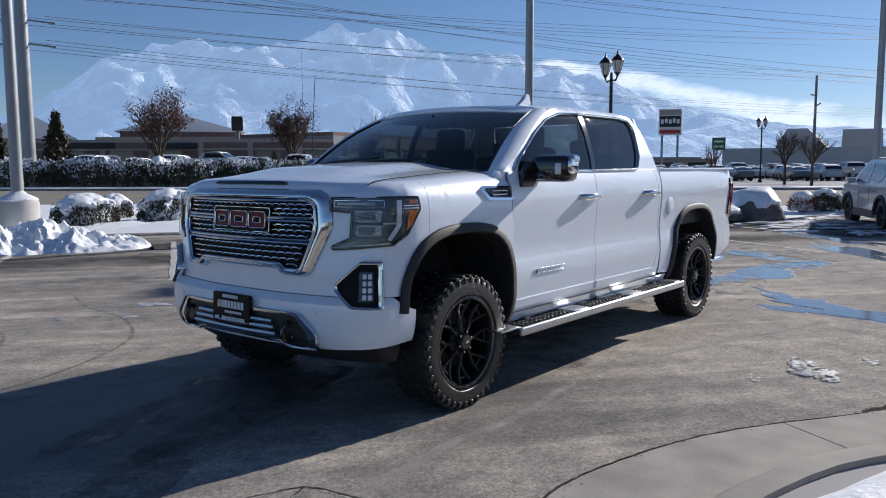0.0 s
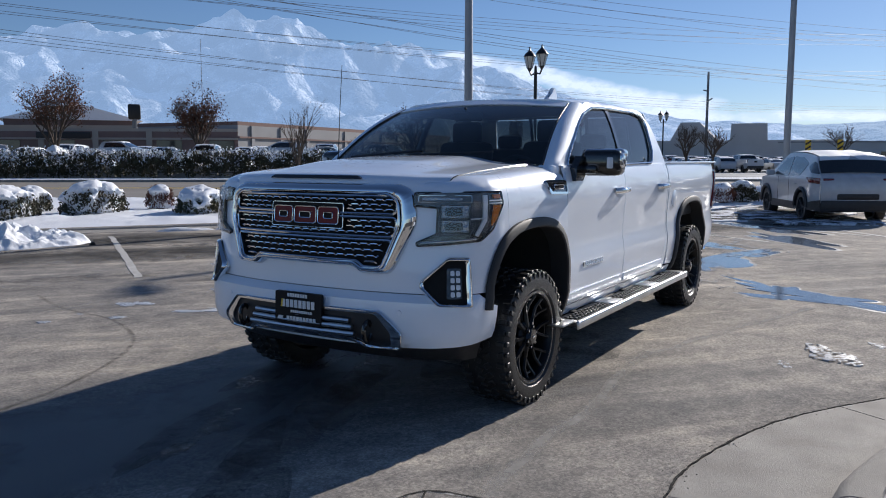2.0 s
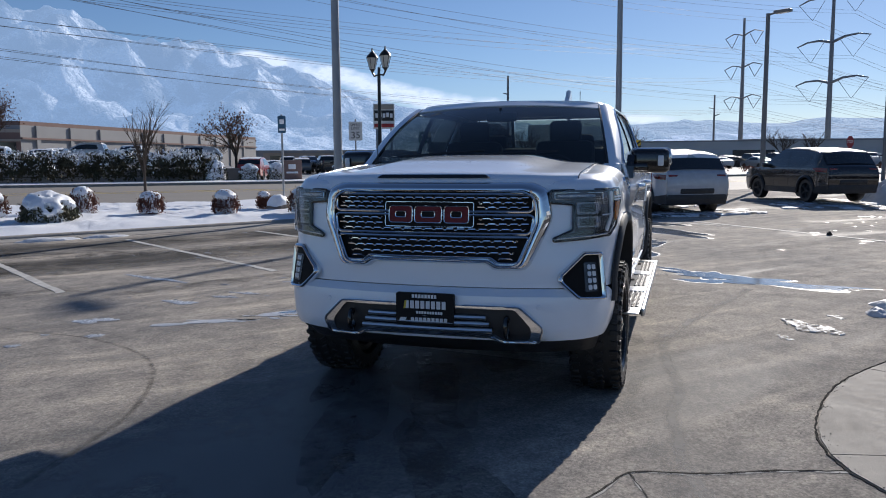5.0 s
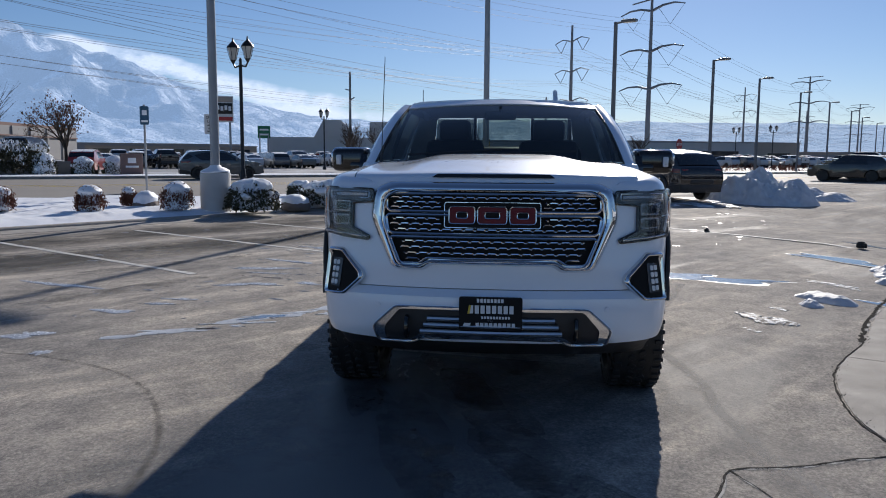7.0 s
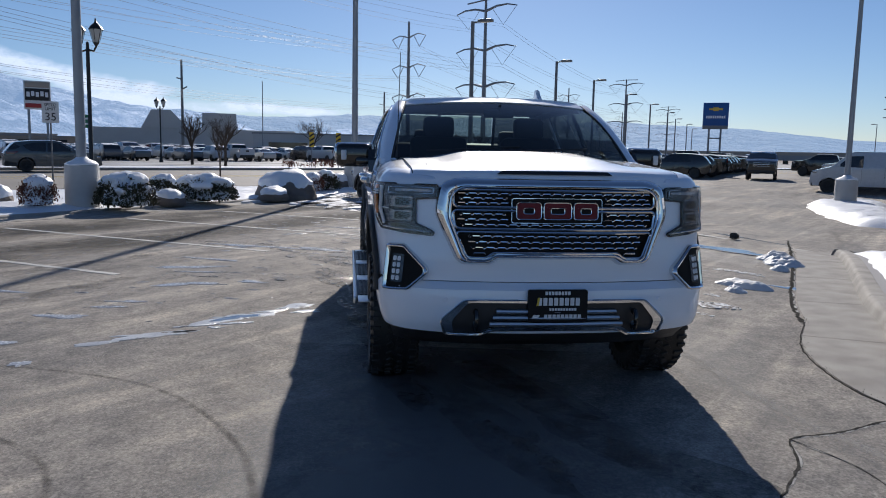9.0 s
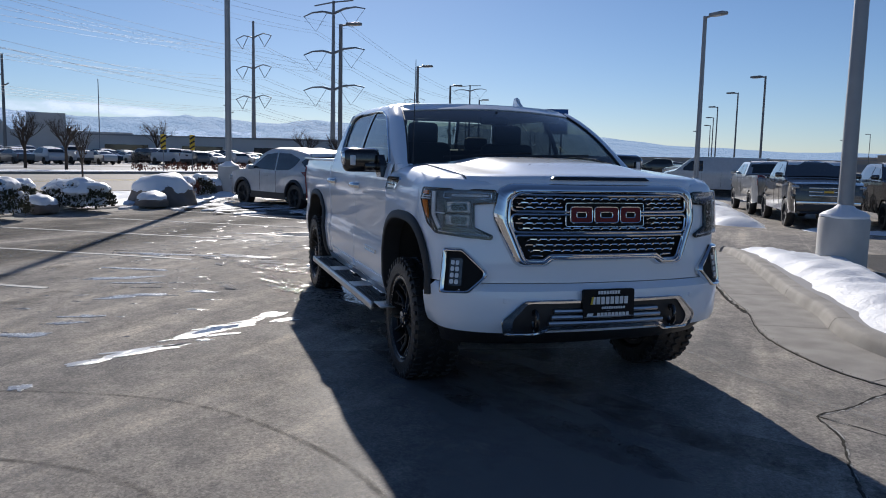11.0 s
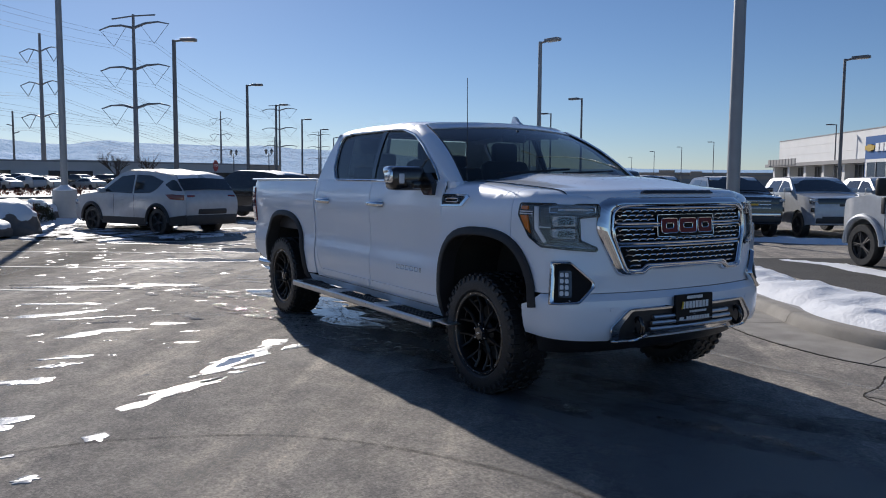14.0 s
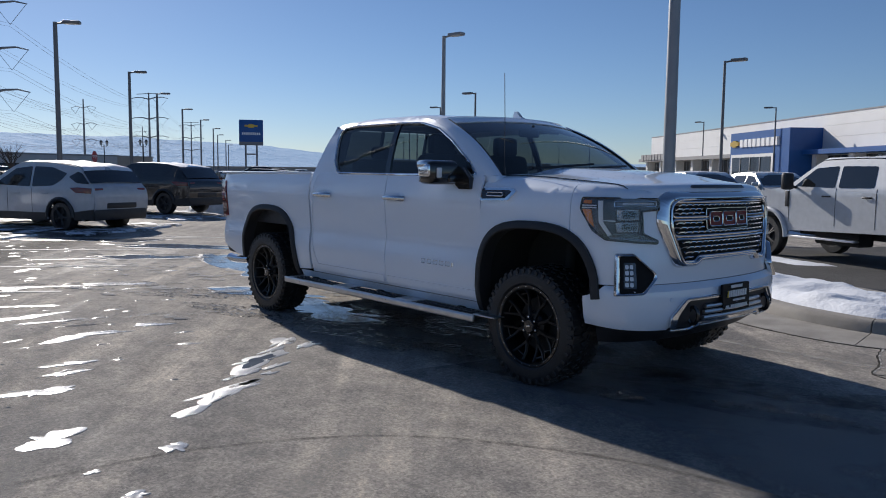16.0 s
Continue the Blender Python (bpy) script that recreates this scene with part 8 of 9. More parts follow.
# ---- buildings ----
def wall_block(parent, name, a, b, depth, z0, z1, mat, label=""):
    """A block whose front runs from a to b; depth goes to the left of that way."""
    a, b = Vector(a), Vector(b)
    d = (b - a).normalized()
    n = Vector((-d.y, d.x)) * depth
    bm = bmesh.new()
    prism(bm, [tuple(a), tuple(b), tuple(b + n), tuple(a + n)], z1 - z0, Matrix.Translation((0, 0, z0)))
    return part(name, bm, mat, parent, label, smooth=False)


def along(a, b, t, off=0.0):
    a, b = Vector(a), Vector(b)
    d = (b - a).normalized()
    return a + (b - a) * t + Vector((d.y, -d.x)) * off


# dealership: front line from far to near
DA, DB = (-66.0, 93.2), (10.0, 37.3)
deal = group_thing("dealership_building", "white panelled car showroom with blue entrance portal", "building")
span = (Vector(DB) - Vector(DA)).length
fw = Vector(DB) - Vector(DA)
fw.normalize()
outw = Vector((fw.y, -fw.x))
if outw.dot(Vector((3.6, -5.0)) - Vector(DA)) < 0:
    outw = -outw


def front_box(parent, name, t0, t1, z0, z1, out0, out1, mat, label=""):
    """A block on the showroom front, from t0 to t1 metres along it, from out0 to out1 metres ahead of the wall line."""
    z0 = z0 if z0 > 0 else -0.4
    p = [Vector(DA) + fw * t + outw * o for t, o in ((t0, out0), (t1, out0), (t1, out1), (t0, out1))]
    bm = bmesh.new()
    prism(bm, [tuple(q) for q in p], z1 - z0, Matrix.Translation((0, 0, z0)))
    return part(name, bm, mat, parent, label, smooth=False)


front_box(deal, "main_wall", 4.1, span, 0, 7.0, -24, -0.9, "panel_white")
for z in (4.05, 5.05, 6.05):
    front_box(deal, "wall_panel", 4.1, span, z, z + 0.985, -0.9, -0.82, "panel_white")
front_box(deal, "canopy", 4.1, 36.4, 3.55, 3.95, -0.9, 1.0, "wall_grey", "grey canopy band")
front_box(deal, "canopy", 48.0, span, 3.55, 3.95, -0.9, 1.0, "panel_blue", "blue canopy band")
front_box(deal, "roof_edge", 4.1, span, 7.0, 7.12, -24, -0.78, "wall_grey")
t = 5.0
while t < span - 4:
    front_box(deal, "column", t, t + 0.7, 0, 3.55, -0.88, 0.2, "panel_white")
    w = front_box(deal, "window", t + 0.8, t + 4.6, 0.35, 3.45, -0.88, -0.80, "shop_glass", "dark showroom glass")
    for q in (1.7, 2.7, 3.7):
        front_box(w, "mullion", t + q, t + q + 0.07, 0.35, 3.45, -0.80, -0.74, "galvanised")
    front_box(w, "sill", t + 0.8, t + 4.6, 0.25, 0.35, -0.88, -0.70, "panel_white")
    t += 5.4

portal = front_box(deal, "portal", 36.4, 48.0, 0, 5.9, -0.9, 2.2, "panel_blue", "blue entrance portal")
front_box(portal, "portal_frame", 36.8, 45.4, 0.5, 3.75, 2.2, 2.32, "panel_white")
front_box(portal, "portal_opening", 37.2, 45.0, 0.0, 3.45, 2.32, 2.36, "shop_glass")
front_box(portal, "portal_ledge", 36.5, 45.6, 0.9, 1.25, 2.36, 2.9, "panel_blue")
for q in (39.0, 41.0, 43.0):
    front_box(portal, "mullion", q, q + 0.12, 0.0, 3.45, 2.36, 2.42, "galvanised")
for i in range(9):
    front_box(portal, "sign_bar", 38.7 + i * 0.88, 38.7 + i * 0.88 + 0.62, 4.45, 5.2, 2.2, 2.34, "letter_white")
front_box(portal, "emblem", 36.6, 38.4, 4.62, 5.02, 2.2, 2.36, "gold")
front_box(portal, "emblem", 37.1, 37.9, 4.5, 5.14, 2.2, 2.35, "gold")
for i in range(9):
    front_box(deal, "sign_bar", 5.6 + i * 1.1, 6.45 + i * 1.1, 3.75, 4.5, 1.0, 1.12, "wall_grey")
front_box(deal, "roof_unit", 50, 52, 7.0, 7.7, -12, -10, "wall_grey")

# shopping centre beyond the road
mall = group_thing("shopping_centre", "long low brown brick and tan shopping building", "building")
POL = lambda b, d, e=(4.4, 2.0): (e[0] + d * math.cos(radians(b)), e[1] + d * math.sin(radians(b)))
M1, M2, M3, M4 = POL(-104, 150), POL(-134.2, 120), POL(-141, 143), POL(-149.2, 194)
wall_block(mall, "wall", M1, M2, 18, 0, 5.5, "wall_brick")
wall_block(mall, "parapet", M1, M2, 18.2, 5.5, 5.95, "wall_tan")
wall_block(mall, "back_wall", POL(-118, 152), POL(-133.8, 141), 16, 0, 7.2, "wall_tan")
for a, b in ((M2, M3), (M3, M4)):
    wall_block(mall, "wall", a, b, 20, 0, 6.5, "wall_grey")
    wall_block(mall, "cornice", a, b, 20.3, 6.5, 7.05, "wall_brick")
    wall_block(mall, "band", a, b, -0.3, 4.6, 4.85, "wall_brick")
for a, b, col in ((M1, M2, "shop_glass"), (M2, M3, "wall_brick"), (M3, M4, "wall_brick")):
    L_ = (Vector(b) - Vector(a)).length
    q = 3.0
    while q < L_ - 4:
        p0, p1 = along(a, b, q / L_), along(a, b, (q + 0.8) / L_)
        d = (p1 - p0).normalized()
        n = Vector((-d.y, d.x)) if Vector((-d.y, d.x)).dot(Vector((4.4, 2)) - p0) > 0 else Vector((d.y, -d.x))
        bm = bmesh.new()
        prism(bm, [tuple(p0), tuple(p1), tuple(p1 + n * 0.25), tuple(p0 + n * 0.25)], 5.5 if col == "shop_glass" else 6.5)
        part("pilaster", bm, "wall_tan" if col == "shop_glass" else "wall_grey", mall, smooth=False)
        if col == "shop_glass":
            w0, w1 = along(a, b, (q + 1.4) / L_), along(a, b, (q + 5.0) / L_)
            bm = bmesh.new()
            prism(bm, [tuple(w0), tuple(w1), tuple(w1 + n * 0.12), tuple(w0 + n * 0.12)], 2.4, Matrix.Translation((0, 0, 1.8)))
            part("window", bm, "shop_glass", mall, smooth=False)
        q += 7.5
for b, w in ((-117.5, 8), (-123, 7)):
    p = POL(b, 124)
    bm = bmesh.new()
    box(bm, (p[0], p[1], 4.9), (0.4, w, 0.9), 0.05, Euler((0, 0, radians(b))).to_matrix())
    part("sign_band", bm, "sign_black", mall)
wall_block(mall, "pale_band", M1, M2, -0.3, 4.3, 4.6, "wall_tan")
# snowy gable roofs behind
for b, d, w, h, rise in ((-123.5, 165, 22, 8.6, 3.2), (-114.0, 165, 14, 7.0, 4.6)):
    p = POL(b, d)
    e = group_thing("gabled_building", "distant building with snow-covered pitched roof", "building", "gabled buildings", at=pose(p[0], p[1], 0, 0, 0, b + 90))
    bm = bmesh.new()
    box(bm, (0, 0, h / 2), (w, 14, h))
    part("wall", bm, "wall_brick", e, smooth=False)
    bm = bmesh.new()
    prism(bm, [(-w / 2 - 1, h), (w / 2 + 1, h), (0, h + rise)], 15, Matrix.Translation((0, 7.5, 0)) @ pose(0, 0, 0, 90))
    part("roof", bm, "snow", e, smooth=False)
p = POL(-127.4, 128)
e = group_thing("sign_totem", "dark box sign on a short roof post", "sign", at=pose(p[0], p[1], 0, 0, 0, -127))
bm = bmesh.new()
tube(bm, [(0, 0, 0), (0, 0, 7.6)], 0.35, 8)
part("post", bm, "pole_dark", e)
bm = bmesh.new()
box(bm, (0, 0, 8.6), (0.9, 1.8, 2.3), 0.25)
part("sign_box", bm, "sign_black", e)

# low building with gables to the south-west and long blocks on the horizon
sta = group_thing("gabled_station", "long grey building with glazed gable roofs", "building", at=pose(-186, -35, 0, 0, 0, 10))
bm = bmesh.new()
box(bm, (0, -2, 2.8), (20, 44, 5.6))
part("wall", bm, "far_wall", sta, smooth=False)
for y, w, h, l, r in ((-8.3, 10, 4.0, -0.28, 0.12), (3.2, 7.6, 3.6, -0.48, 0.48)):
    bm = bmesh.new()
    prism(bm, [(-w / 2, 0), (w / 2, 0), (w * r, h), (w * l, h)], 20.5, Matrix.Translation((-10.2, y, 5.6)) @ pose(0, 0, 0, 90, 0, 90))
    part("gable_roof", bm, "far_wall", sta, smooth=False)
for x, y, lx, ly, h, tn, mt in ((-150, 12, 18, 62, 4.2, 4, "far_wall"), (-200, 40, 20, 60, 5.2, 20, "wall_tan"), (-190, -88, 20, 40, 3.4, 28, "wall_tan"), (-225, -115, 20, 60, 4.4, 30, "wall_grey")):
    e = group_thing("warehouse", "plain low commercial building far beyond the car park", "building", "far buildings", at=pose(x, y, 0, 0, 0, tn))
    bm = bmesh.new()
    box(bm, (0, 0, h / 2), (lx, ly, h))
    part("wall", bm, mt, e, smooth=False)
    bm = bmesh.new()
    box(bm, (0, 0, h + 0.1), (lx + 0.4, ly + 0.4, 0.25))
    part("roof_edge", bm, "wall_grey", e, smooth=False)
    for q in range(5):
        bm = bmesh.new()
        box(bm, (lx / 2 + 0.03, -ly / 2 + ly * (q + 0.5) / 5, 1.6), (0.1, ly / 9, 2.2))
        part("window", bm, "shop_glass", e, smooth=False)

# long low store beyond the sales rows
store = group_thing("store_building", "long low grey and tan store far behind the sales rows", "building")
wall_block(store, "wall", (-204, 212), (-150, 256), 30, 0, 4.9, "wall_grey")
wall_block(store, "parapet", (-204.3, 211.6), (-150, 255.6), 0.5, 4.3, 5.1, "wall_tan")
for px, py, w, h in ((-196, 217.5, 5.5, 5.9), (-188, 224, 4.0, 5.5), (-160, 247.5, 4.0, 5.7)):
    bm = bmesh.new()
    box(bm, (px, py, h / 2), (3.0, w, h), 0.1, Euler((0, 0, radians(-51))).to_matrix())
    part("tower", bm, "wall_tan", store, smooth=False)

# motorway bridge
br = group_thing("road_bridge", "grey concrete motorway bridge in the distance", "bridge")
A, B = Vector((-225, 78)), Vector((-150, 160))
d = (B - A).normalized()
bm = bmesh.new()
prism(bm, [tuple(A - d * 150), tuple(B + d * 60), tuple(B + d * 60 + Vector((-d.y, d.x)) * 12), tuple(A - d * 150 + Vector((-d.y, d.x)) * 12)], 1.4, Matrix.Translation((0, 0, 1.0)))
part("deck", bm, "wall_grey", br, smooth=False)
bm = bmesh.new()
prism(bm, [tuple(A - d * 150), tuple(B + d * 60), tuple(B + d * 60 + Vector((-d.y, d.x)) * 0.3), tuple(A - d * 150 + Vector((-d.y, d.x)) * 0.3)], 0.9, Matrix.Translation((0, 0, 2.4)))
part("parapet", bm, "wall_tan", br, smooth=False)
for k in range(9):
    p = A - d * 120 + d * 28 * k + Vector((-d.y, d.x)) * 6
    bm = bmesh.new()
    tube(bm, [(p.x, p.y, -0.2), (p.x, p.y, 1.1)], 0.7, 10)
    part("pier", bm, "concrete", br)

# ---- signs ----
e = group_thing("pole_sign", "tall blue dealer pole sign with gold emblem on two legs", "sign", at=pose(-156.5, 77.0, 0, 0, 0, -27))
bm = bmesh.new()
box(bm, (0, 0, 10.7), (0.7, 5.2, 4.9), 0.08)
bd = part("sign_box", bm, "panel_blue", e)
bm = bmesh.new()
box(bm, (0, 0, 8.0), (0.68, 5.2, 0.9), 0.05)
part("name_board", bm, "pole_dark", e)
for y in (-1.2, 1.2):
    bm = bmesh.new()
    box(bm, (0, y, 3.8), (0.35, 0.4, 7.6), 0.03)
    part("leg", bm, "pole_dark", e)
bm = bmesh.new()
box(bm, (0, 0, 5.6), (0.3, 2.4, 0.3), 0.03)
part("leg_brace", bm, "pole_dark", e)
for w, h in ((2.8, 0.42), (1.1, 0.85)):
    bm = bmesh.new()
    box(bm, (0.37 + 0.01 * (w < 2), 0, 11.8), (0.06, w, h), 0.02)
    part("emblem", bm, "gold", bd)
for i in range(9):
    bm = bmesh.new()
    box(bm, (0.37, -1.8 + 0.45 * i, 10.1), (0.05, 0.32, 0.55), 0.01)
    part("sign_bar", bm, "letter_white", bd)

e = group_thing("billboard", "red and white shop sign on two grey legs", "sign", at=pose(-116.5, -46.3, 0, 0, 0, 22))
bm = bmesh.new()
box(bm, (0, 0, 8.6), (0.6, 3.5, 4.1), 0.06)
bd = part("sign_box", bm, "sign_white", e)
for z, h, mt in ((10.1, 0.8, "wall_tan"), (8.7, 1.7, "sign_black"), (7.1, 0.6, "sign_red")):
    bm = bmesh.new()
    box(bm, (0.31, 0, z), (0.06, 3.2, h), 0.02)
    part("sign_panel", bm, mt, bd)
for i in range(5):
    bm = bmesh.new()
    box(bm, (0.35, -1.2 + 0.6 * i, 8.7 + 0.12 * (i % 2)), (0.04, 0.42, 0.7), 0.02)
    part("sign_bar", bm, "letter_white", bd)
for y in (-1.2, 1.2):
    bm = bmesh.new()
    box(bm, (0, y, 3.3), (0.35, 0.35, 6.6), 0.03)
    part("leg", bm, "galvanised", e)

for x, y, tn in ((-156.6, -52.6, 18),):
    e = group_thing("road_sign", "green motorway direction sign on posts", "sign", at=pose(x, y, 0, 0, 0, tn))
    for o, w, h, z in ((0.0, 2.6, 2.6, 6.2),):
        bm = bmesh.new()
        box(bm, (0, o, z), (0.15, w, h), 0.03)
        bd = part("sign_board", bm, "sign_green", e)
        for k in range(2):
            bm = bmesh.new()
            box(bm, (0.09, o, z + 0.5 - k), (0.03, w * 0.7, 0.35), 0.01)
            part("sign_bar", bm, "letter_white", bd)
    for o in (-0.9, 0.9):
        bm = bmesh.new()
        tube(bm, [(0, o, -0.1), (0, o, 6.0)], 0.14, 8)
        part("post", bm, "galvanised", e)


M["sign_teal"] = material("teal_sign", (0.03, 0.10, 0.17), 0.5, 0, (0.025, 0.08, 0.14), 5, 0.5)


def sign_post(x, y, h, turn, plates, label, cat="sign", base=0.15, post="pole_dark"):
    e = group_thing("street_sign", label, cat, "street signs", at=pose(x, y, base, 0, 0, turn))
    bm = bmesh.new()
    tube(bm, [(0, 0, -0.1), (0, 0, h)], 0.032, 6)
    part("post", bm, post, e)
    for z, w, hh, mt, text in plates:
        bm = bmesh.new()
        prism(bm, rounded([(-w / 2, -hh / 2), (w / 2, -hh / 2), (w / 2, hh / 2), (-w / 2, hh / 2)], 0.04, 3), 0.012, Matrix.Translation((0.04, 0, z)) @ Matrix(((0, 0, 1, 0), (1, 0, 0, 0), (0, 1, 0, 0), (0, 0, 0, 1))))
        pl = part("sign_plate", bm, mt, e, smooth=False)
        for tx, dz, size, tm in text:
            writing(pl, "lettering", tx, Matrix.Translation((0.056, 0, z + dz)) @ Matrix(((0, 0, 1, 0), (1, 0, 0, 0), (0, 1, 0, 0), (0, 0, 0, 1))), size, tm)
    return e


sign_post(-28.5, -13.2, 3.2, 24, [(2.65, 0.62, 0.86, "sign_white", [("SPEED", 0.28, 0.17, "sign_black"), ("LIMIT", 0.12, 0.17, "sign_black"), ("35", -0.2, 0.44, "sign_black")])], "white speed limit sign on a dark post")
b = sign_post(-16.45, -10.4, 2.72, 30, [(2.42, 0.24, 0.52, "sign_teal", [])], "blue and white bus stop sign on a steel post", post="galvanised")
bm = bmesh.new()
box(bm, (0.058, 0, 2.50), (0.006, 0.13, 0.14), 0.002)
part("sign_bar", bm, "letter_white", b)
bm = bmesh.new()
box(bm, (0.058, 0, 2.26), (0.006, 0.17, 0.06), 0.002)
part("sign_bar", bm, "letter_white", b)
for x, y in ((-55.4, -4.0), (-55.4, -2.0)):
    e = sign_post(x, y, 2.6, 0, [(2.1, 0.36, 1.1, "sign_yellow", [])], "yellow and black striped hazard marker")
    for k in range(3):
        bm = bmesh.new()
        box(bm, (0.058, 0, 1.75 + 0.35 * k), (0.008, 0.42, 0.12), 0.002, Euler((radians(35), 0, 0)).to_matrix())
        part("stripe", bm, "sign_black", e)
e = group_thing("stop_sign", "red octagonal stop sign on a post", "sign", at=pose(-49.7, 11.2, 0.27, 0, 0, 48))
bm = bmesh.new()
tube(bm, [(0, 0, -0.4), (0, 0, 2.2)], 0.035, 6)
part("post", bm, "galvanised", e)
bm = bmesh.new()
prism(bm, [(0.40 * math.cos(radians(22.5 + 45 * k)), 0.40 * math.sin(radians(22.5 + 45 * k))) for k in range(8)], 0.015, Matrix.Translation((0.04, 0, 2.1)) @ Matrix(((0, 0, 1, 0), (1, 0, 0, 0), (0, 1, 0, 0), (0, 0, 0, 1))))
pl = part("sign_plate", bm, "sign_red", e, smooth=False)
writing(pl, "lettering", "STOP", Matrix.Translation((0.058, 0, 2.1)) @ Matrix(((0, 0, 1, 0), (1, 0, 0, 0), (0, 1, 0, 0), (0, 0, 0, 1))), 0.26, "letter_white")
e = group_thing("monument_sign", "low red brick monument sign with pale emblem", "sign", at=pose(-44.2, -24.9, 0.1, 0, 0, 32))
bm = bmesh.new()
box(bm, (0, 0, 0.7), (0.5, 1.35, 1.4), 0.04)
part("sign_body", bm, "wall_brick", e)
bm = bmesh.new()
box(bm, (0.26, 0, 0.55), (0.04, 0.8, 0.13), 0.02)
part("sign_bar", bm, "letter_white", e)
bm = bmesh.new()
box(bm, (0.26, 0, 0.95), (0.04, 0.5, 0.34), 0.02)
part("emblem", bm, "letter_white", e)


# ---- other vehicles ----
def wheel_arch(cx, r, cz, n=7):
    return [(cx + r * math.cos(a), cz + r * math.sin(a)) for a in np.linspace(math.pi, 0, n)]


KINDS = {
    # top line from the rear bumper over the roof to the nose; windscreen, rear glass and side glass in the same plane
    "suv": dict(wb=2.86, R=0.37, w=0.94, belt=1.05, zl=0.30, front=0.93, rear=1.02, roof=1.66,
                top=[(-2.40, 0.42), (-2.47, 0.62), (-2.48, 0.84), (-2.45, 1.02), (-2.39, 1.12), (-2.33, 1.17), (-2.04, 1.50), (-1.90, 1.585), (-1.2, 1.67), (-0.3, 1.70), (0.25, 1.64), (1.05, 1.18), (1.2, 1.12), (1.95, 1.03), (2.25, 0.92), (2.38, 0.70), (2.34, 0.36)],
                screen=((0.34, 1.59), (1.03, 1.195)), back=((-2.32, 1.19), (-2.06, 1.485)), sides=[[(0.90, 1.14), (0.22, 1.55), (-0.35, 1.60), (-0.40, 1.10)], [(-0.48, 1.10), (-0.43, 1.60), (-1.05, 1.58), (-1.60, 1.43), (-1.42, 1.25), (-1.18, 1.13)], [(-1.68, 1.35), (-1.95, 1.48), (-2.09, 1.43), (-2.32, 1.18), (-1.98, 1.20)]]),
    "pickup": dict(wb=3.74, R=0.42, w=1.0, belt=1.40, zl=0.45, front=0.95, rear=1.15, roof=1.92,
                   top=[(-3.0, 0.55), (-3.03, 0.8), (-3.0, 1.40), (-1.03, 1.41), (-0.98, 1.44), (-0.80, 1.84), (-0.4, 1.92), (0.6, 1.92), (0.85, 1.86), (1.55, 1.45), (1.75, 1.40), (2.62, 1.30), (2.78, 1.20), (2.82, 0.7), (2.76, 0.45)],
                   screen=((0.90, 1.82), (1.52, 1.47)), back=((-0.95, 1.48), (-0.83, 1.82)), sides=[[(1.35, 1.45), (0.85, 1.78), (0.40, 1.84), (0.36, 1.44)], [(0.28, 1.44), (0.31, 1.84), (-0.45, 1.82), (-0.58, 1.46)]]),
    "van": dict(wb=3.43, R=0.37, w=1.0, belt=1.30, zl=0.38, front=0.85, rear=1.35, roof=2.08,
                top=[(-3.02, 0.45), (-3.05, 0.9), (-3.0, 2.0), (-2.9, 2.07), (0.2, 2.10), (0.75, 2.04), (1.55, 1.40), (1.75, 1.30), (2.40, 1.12), (2.55, 0.95), (2.58, 0.55), (2.5, 0.38)],
                screen=((0.82, 1.97), (1.52, 1.42)), back=((-3.02, 1.35), (-3.0, 1.85)), sides=[[(1.35, 1.36), (0.80, 1.88), (0.20, 1.90), (0.20, 1.32)]]),
    "sedan": dict(wb=2.78, R=0.33, w=0.90, belt=0.95, zl=0.24, front=0.9, rear=1.05, roof=1.45,
                  top=[(-2.36, 0.4), (-2.42, 0.7), (-2.35, 1.0), (-1.75, 1.08), (-0.95, 1.40), (-0.3, 1.46), (0.3, 1.42), (1.1, 1.02), (1.25, 0.98), (2.05, 0.85), (2.28, 0.68), (2.28, 0.3)],
                  screen=((0.38, 1.385), (1.05, 1.05)), back=((-1.66, 1.11), (-1.0, 1.38)), sides=[[(0.9, 1.0), (0.25, 1.34), (-0.2, 1.38), (-0.22, 0.98)], [(-0.28, 0.98), (-0.26, 1.38), (-0.85, 1.34), (-1.35, 1.04)]]),
}


def car_wheel(R, parent, near):
    bm = bmesh.new()
    w = 0.24
    lathe(bm, [(R * 0.66, -w / 2), (R * 0.94, -w / 2), (R, -w * 0.35), (R, w * 0.35), (R * 0.94, w / 2), (R * 0.66, w / 2)], 28 if near else 14, closed=True)
    if not near:
        lathe(bm, [(0.0, w * 0.3), (R * 0.66, w * 0.3), (R * 0.66, w * 0.1), (0.0, w * 0.1)], 12)
        return part("wheel", bm, "rubber", parent)
    t = part("tyre", bm, "rubber", parent)
    bm = bmesh.new()
    lathe(bm, [(R * 0.68, w * 0.42), (R * 0.62, w * 0.30), (R * 0.60, -w * 0.4), (R * 0.68, -w * 0.42)], 24 if near else 12, closed=True)
    if near:
        for k in range(5):
            a = 2 * math.pi * k / 5
            for dd in (-0.12, 0.12):
                tube(bm, [(0.05 * math.cos(a), 0.05 * math.sin(a), w * 0.36), (R * 0.63 * math.cos(a + dd), R * 0.63 * math.sin(a + dd), w * 0.38)], 0.022, 5)
        lathe(bm, [(0.0, w * 0.42), (0.07, w * 0.40), (0.08, w * 0.2)], 16)
    lathe(bm, [(0.0, w * 0.1), (R * 0.60, w * 0.1), (R * 0.60, w * 0.05), (0.0, w * 0.05)], 12)
    part("rim", bm, "trim_grey", t)
    return t


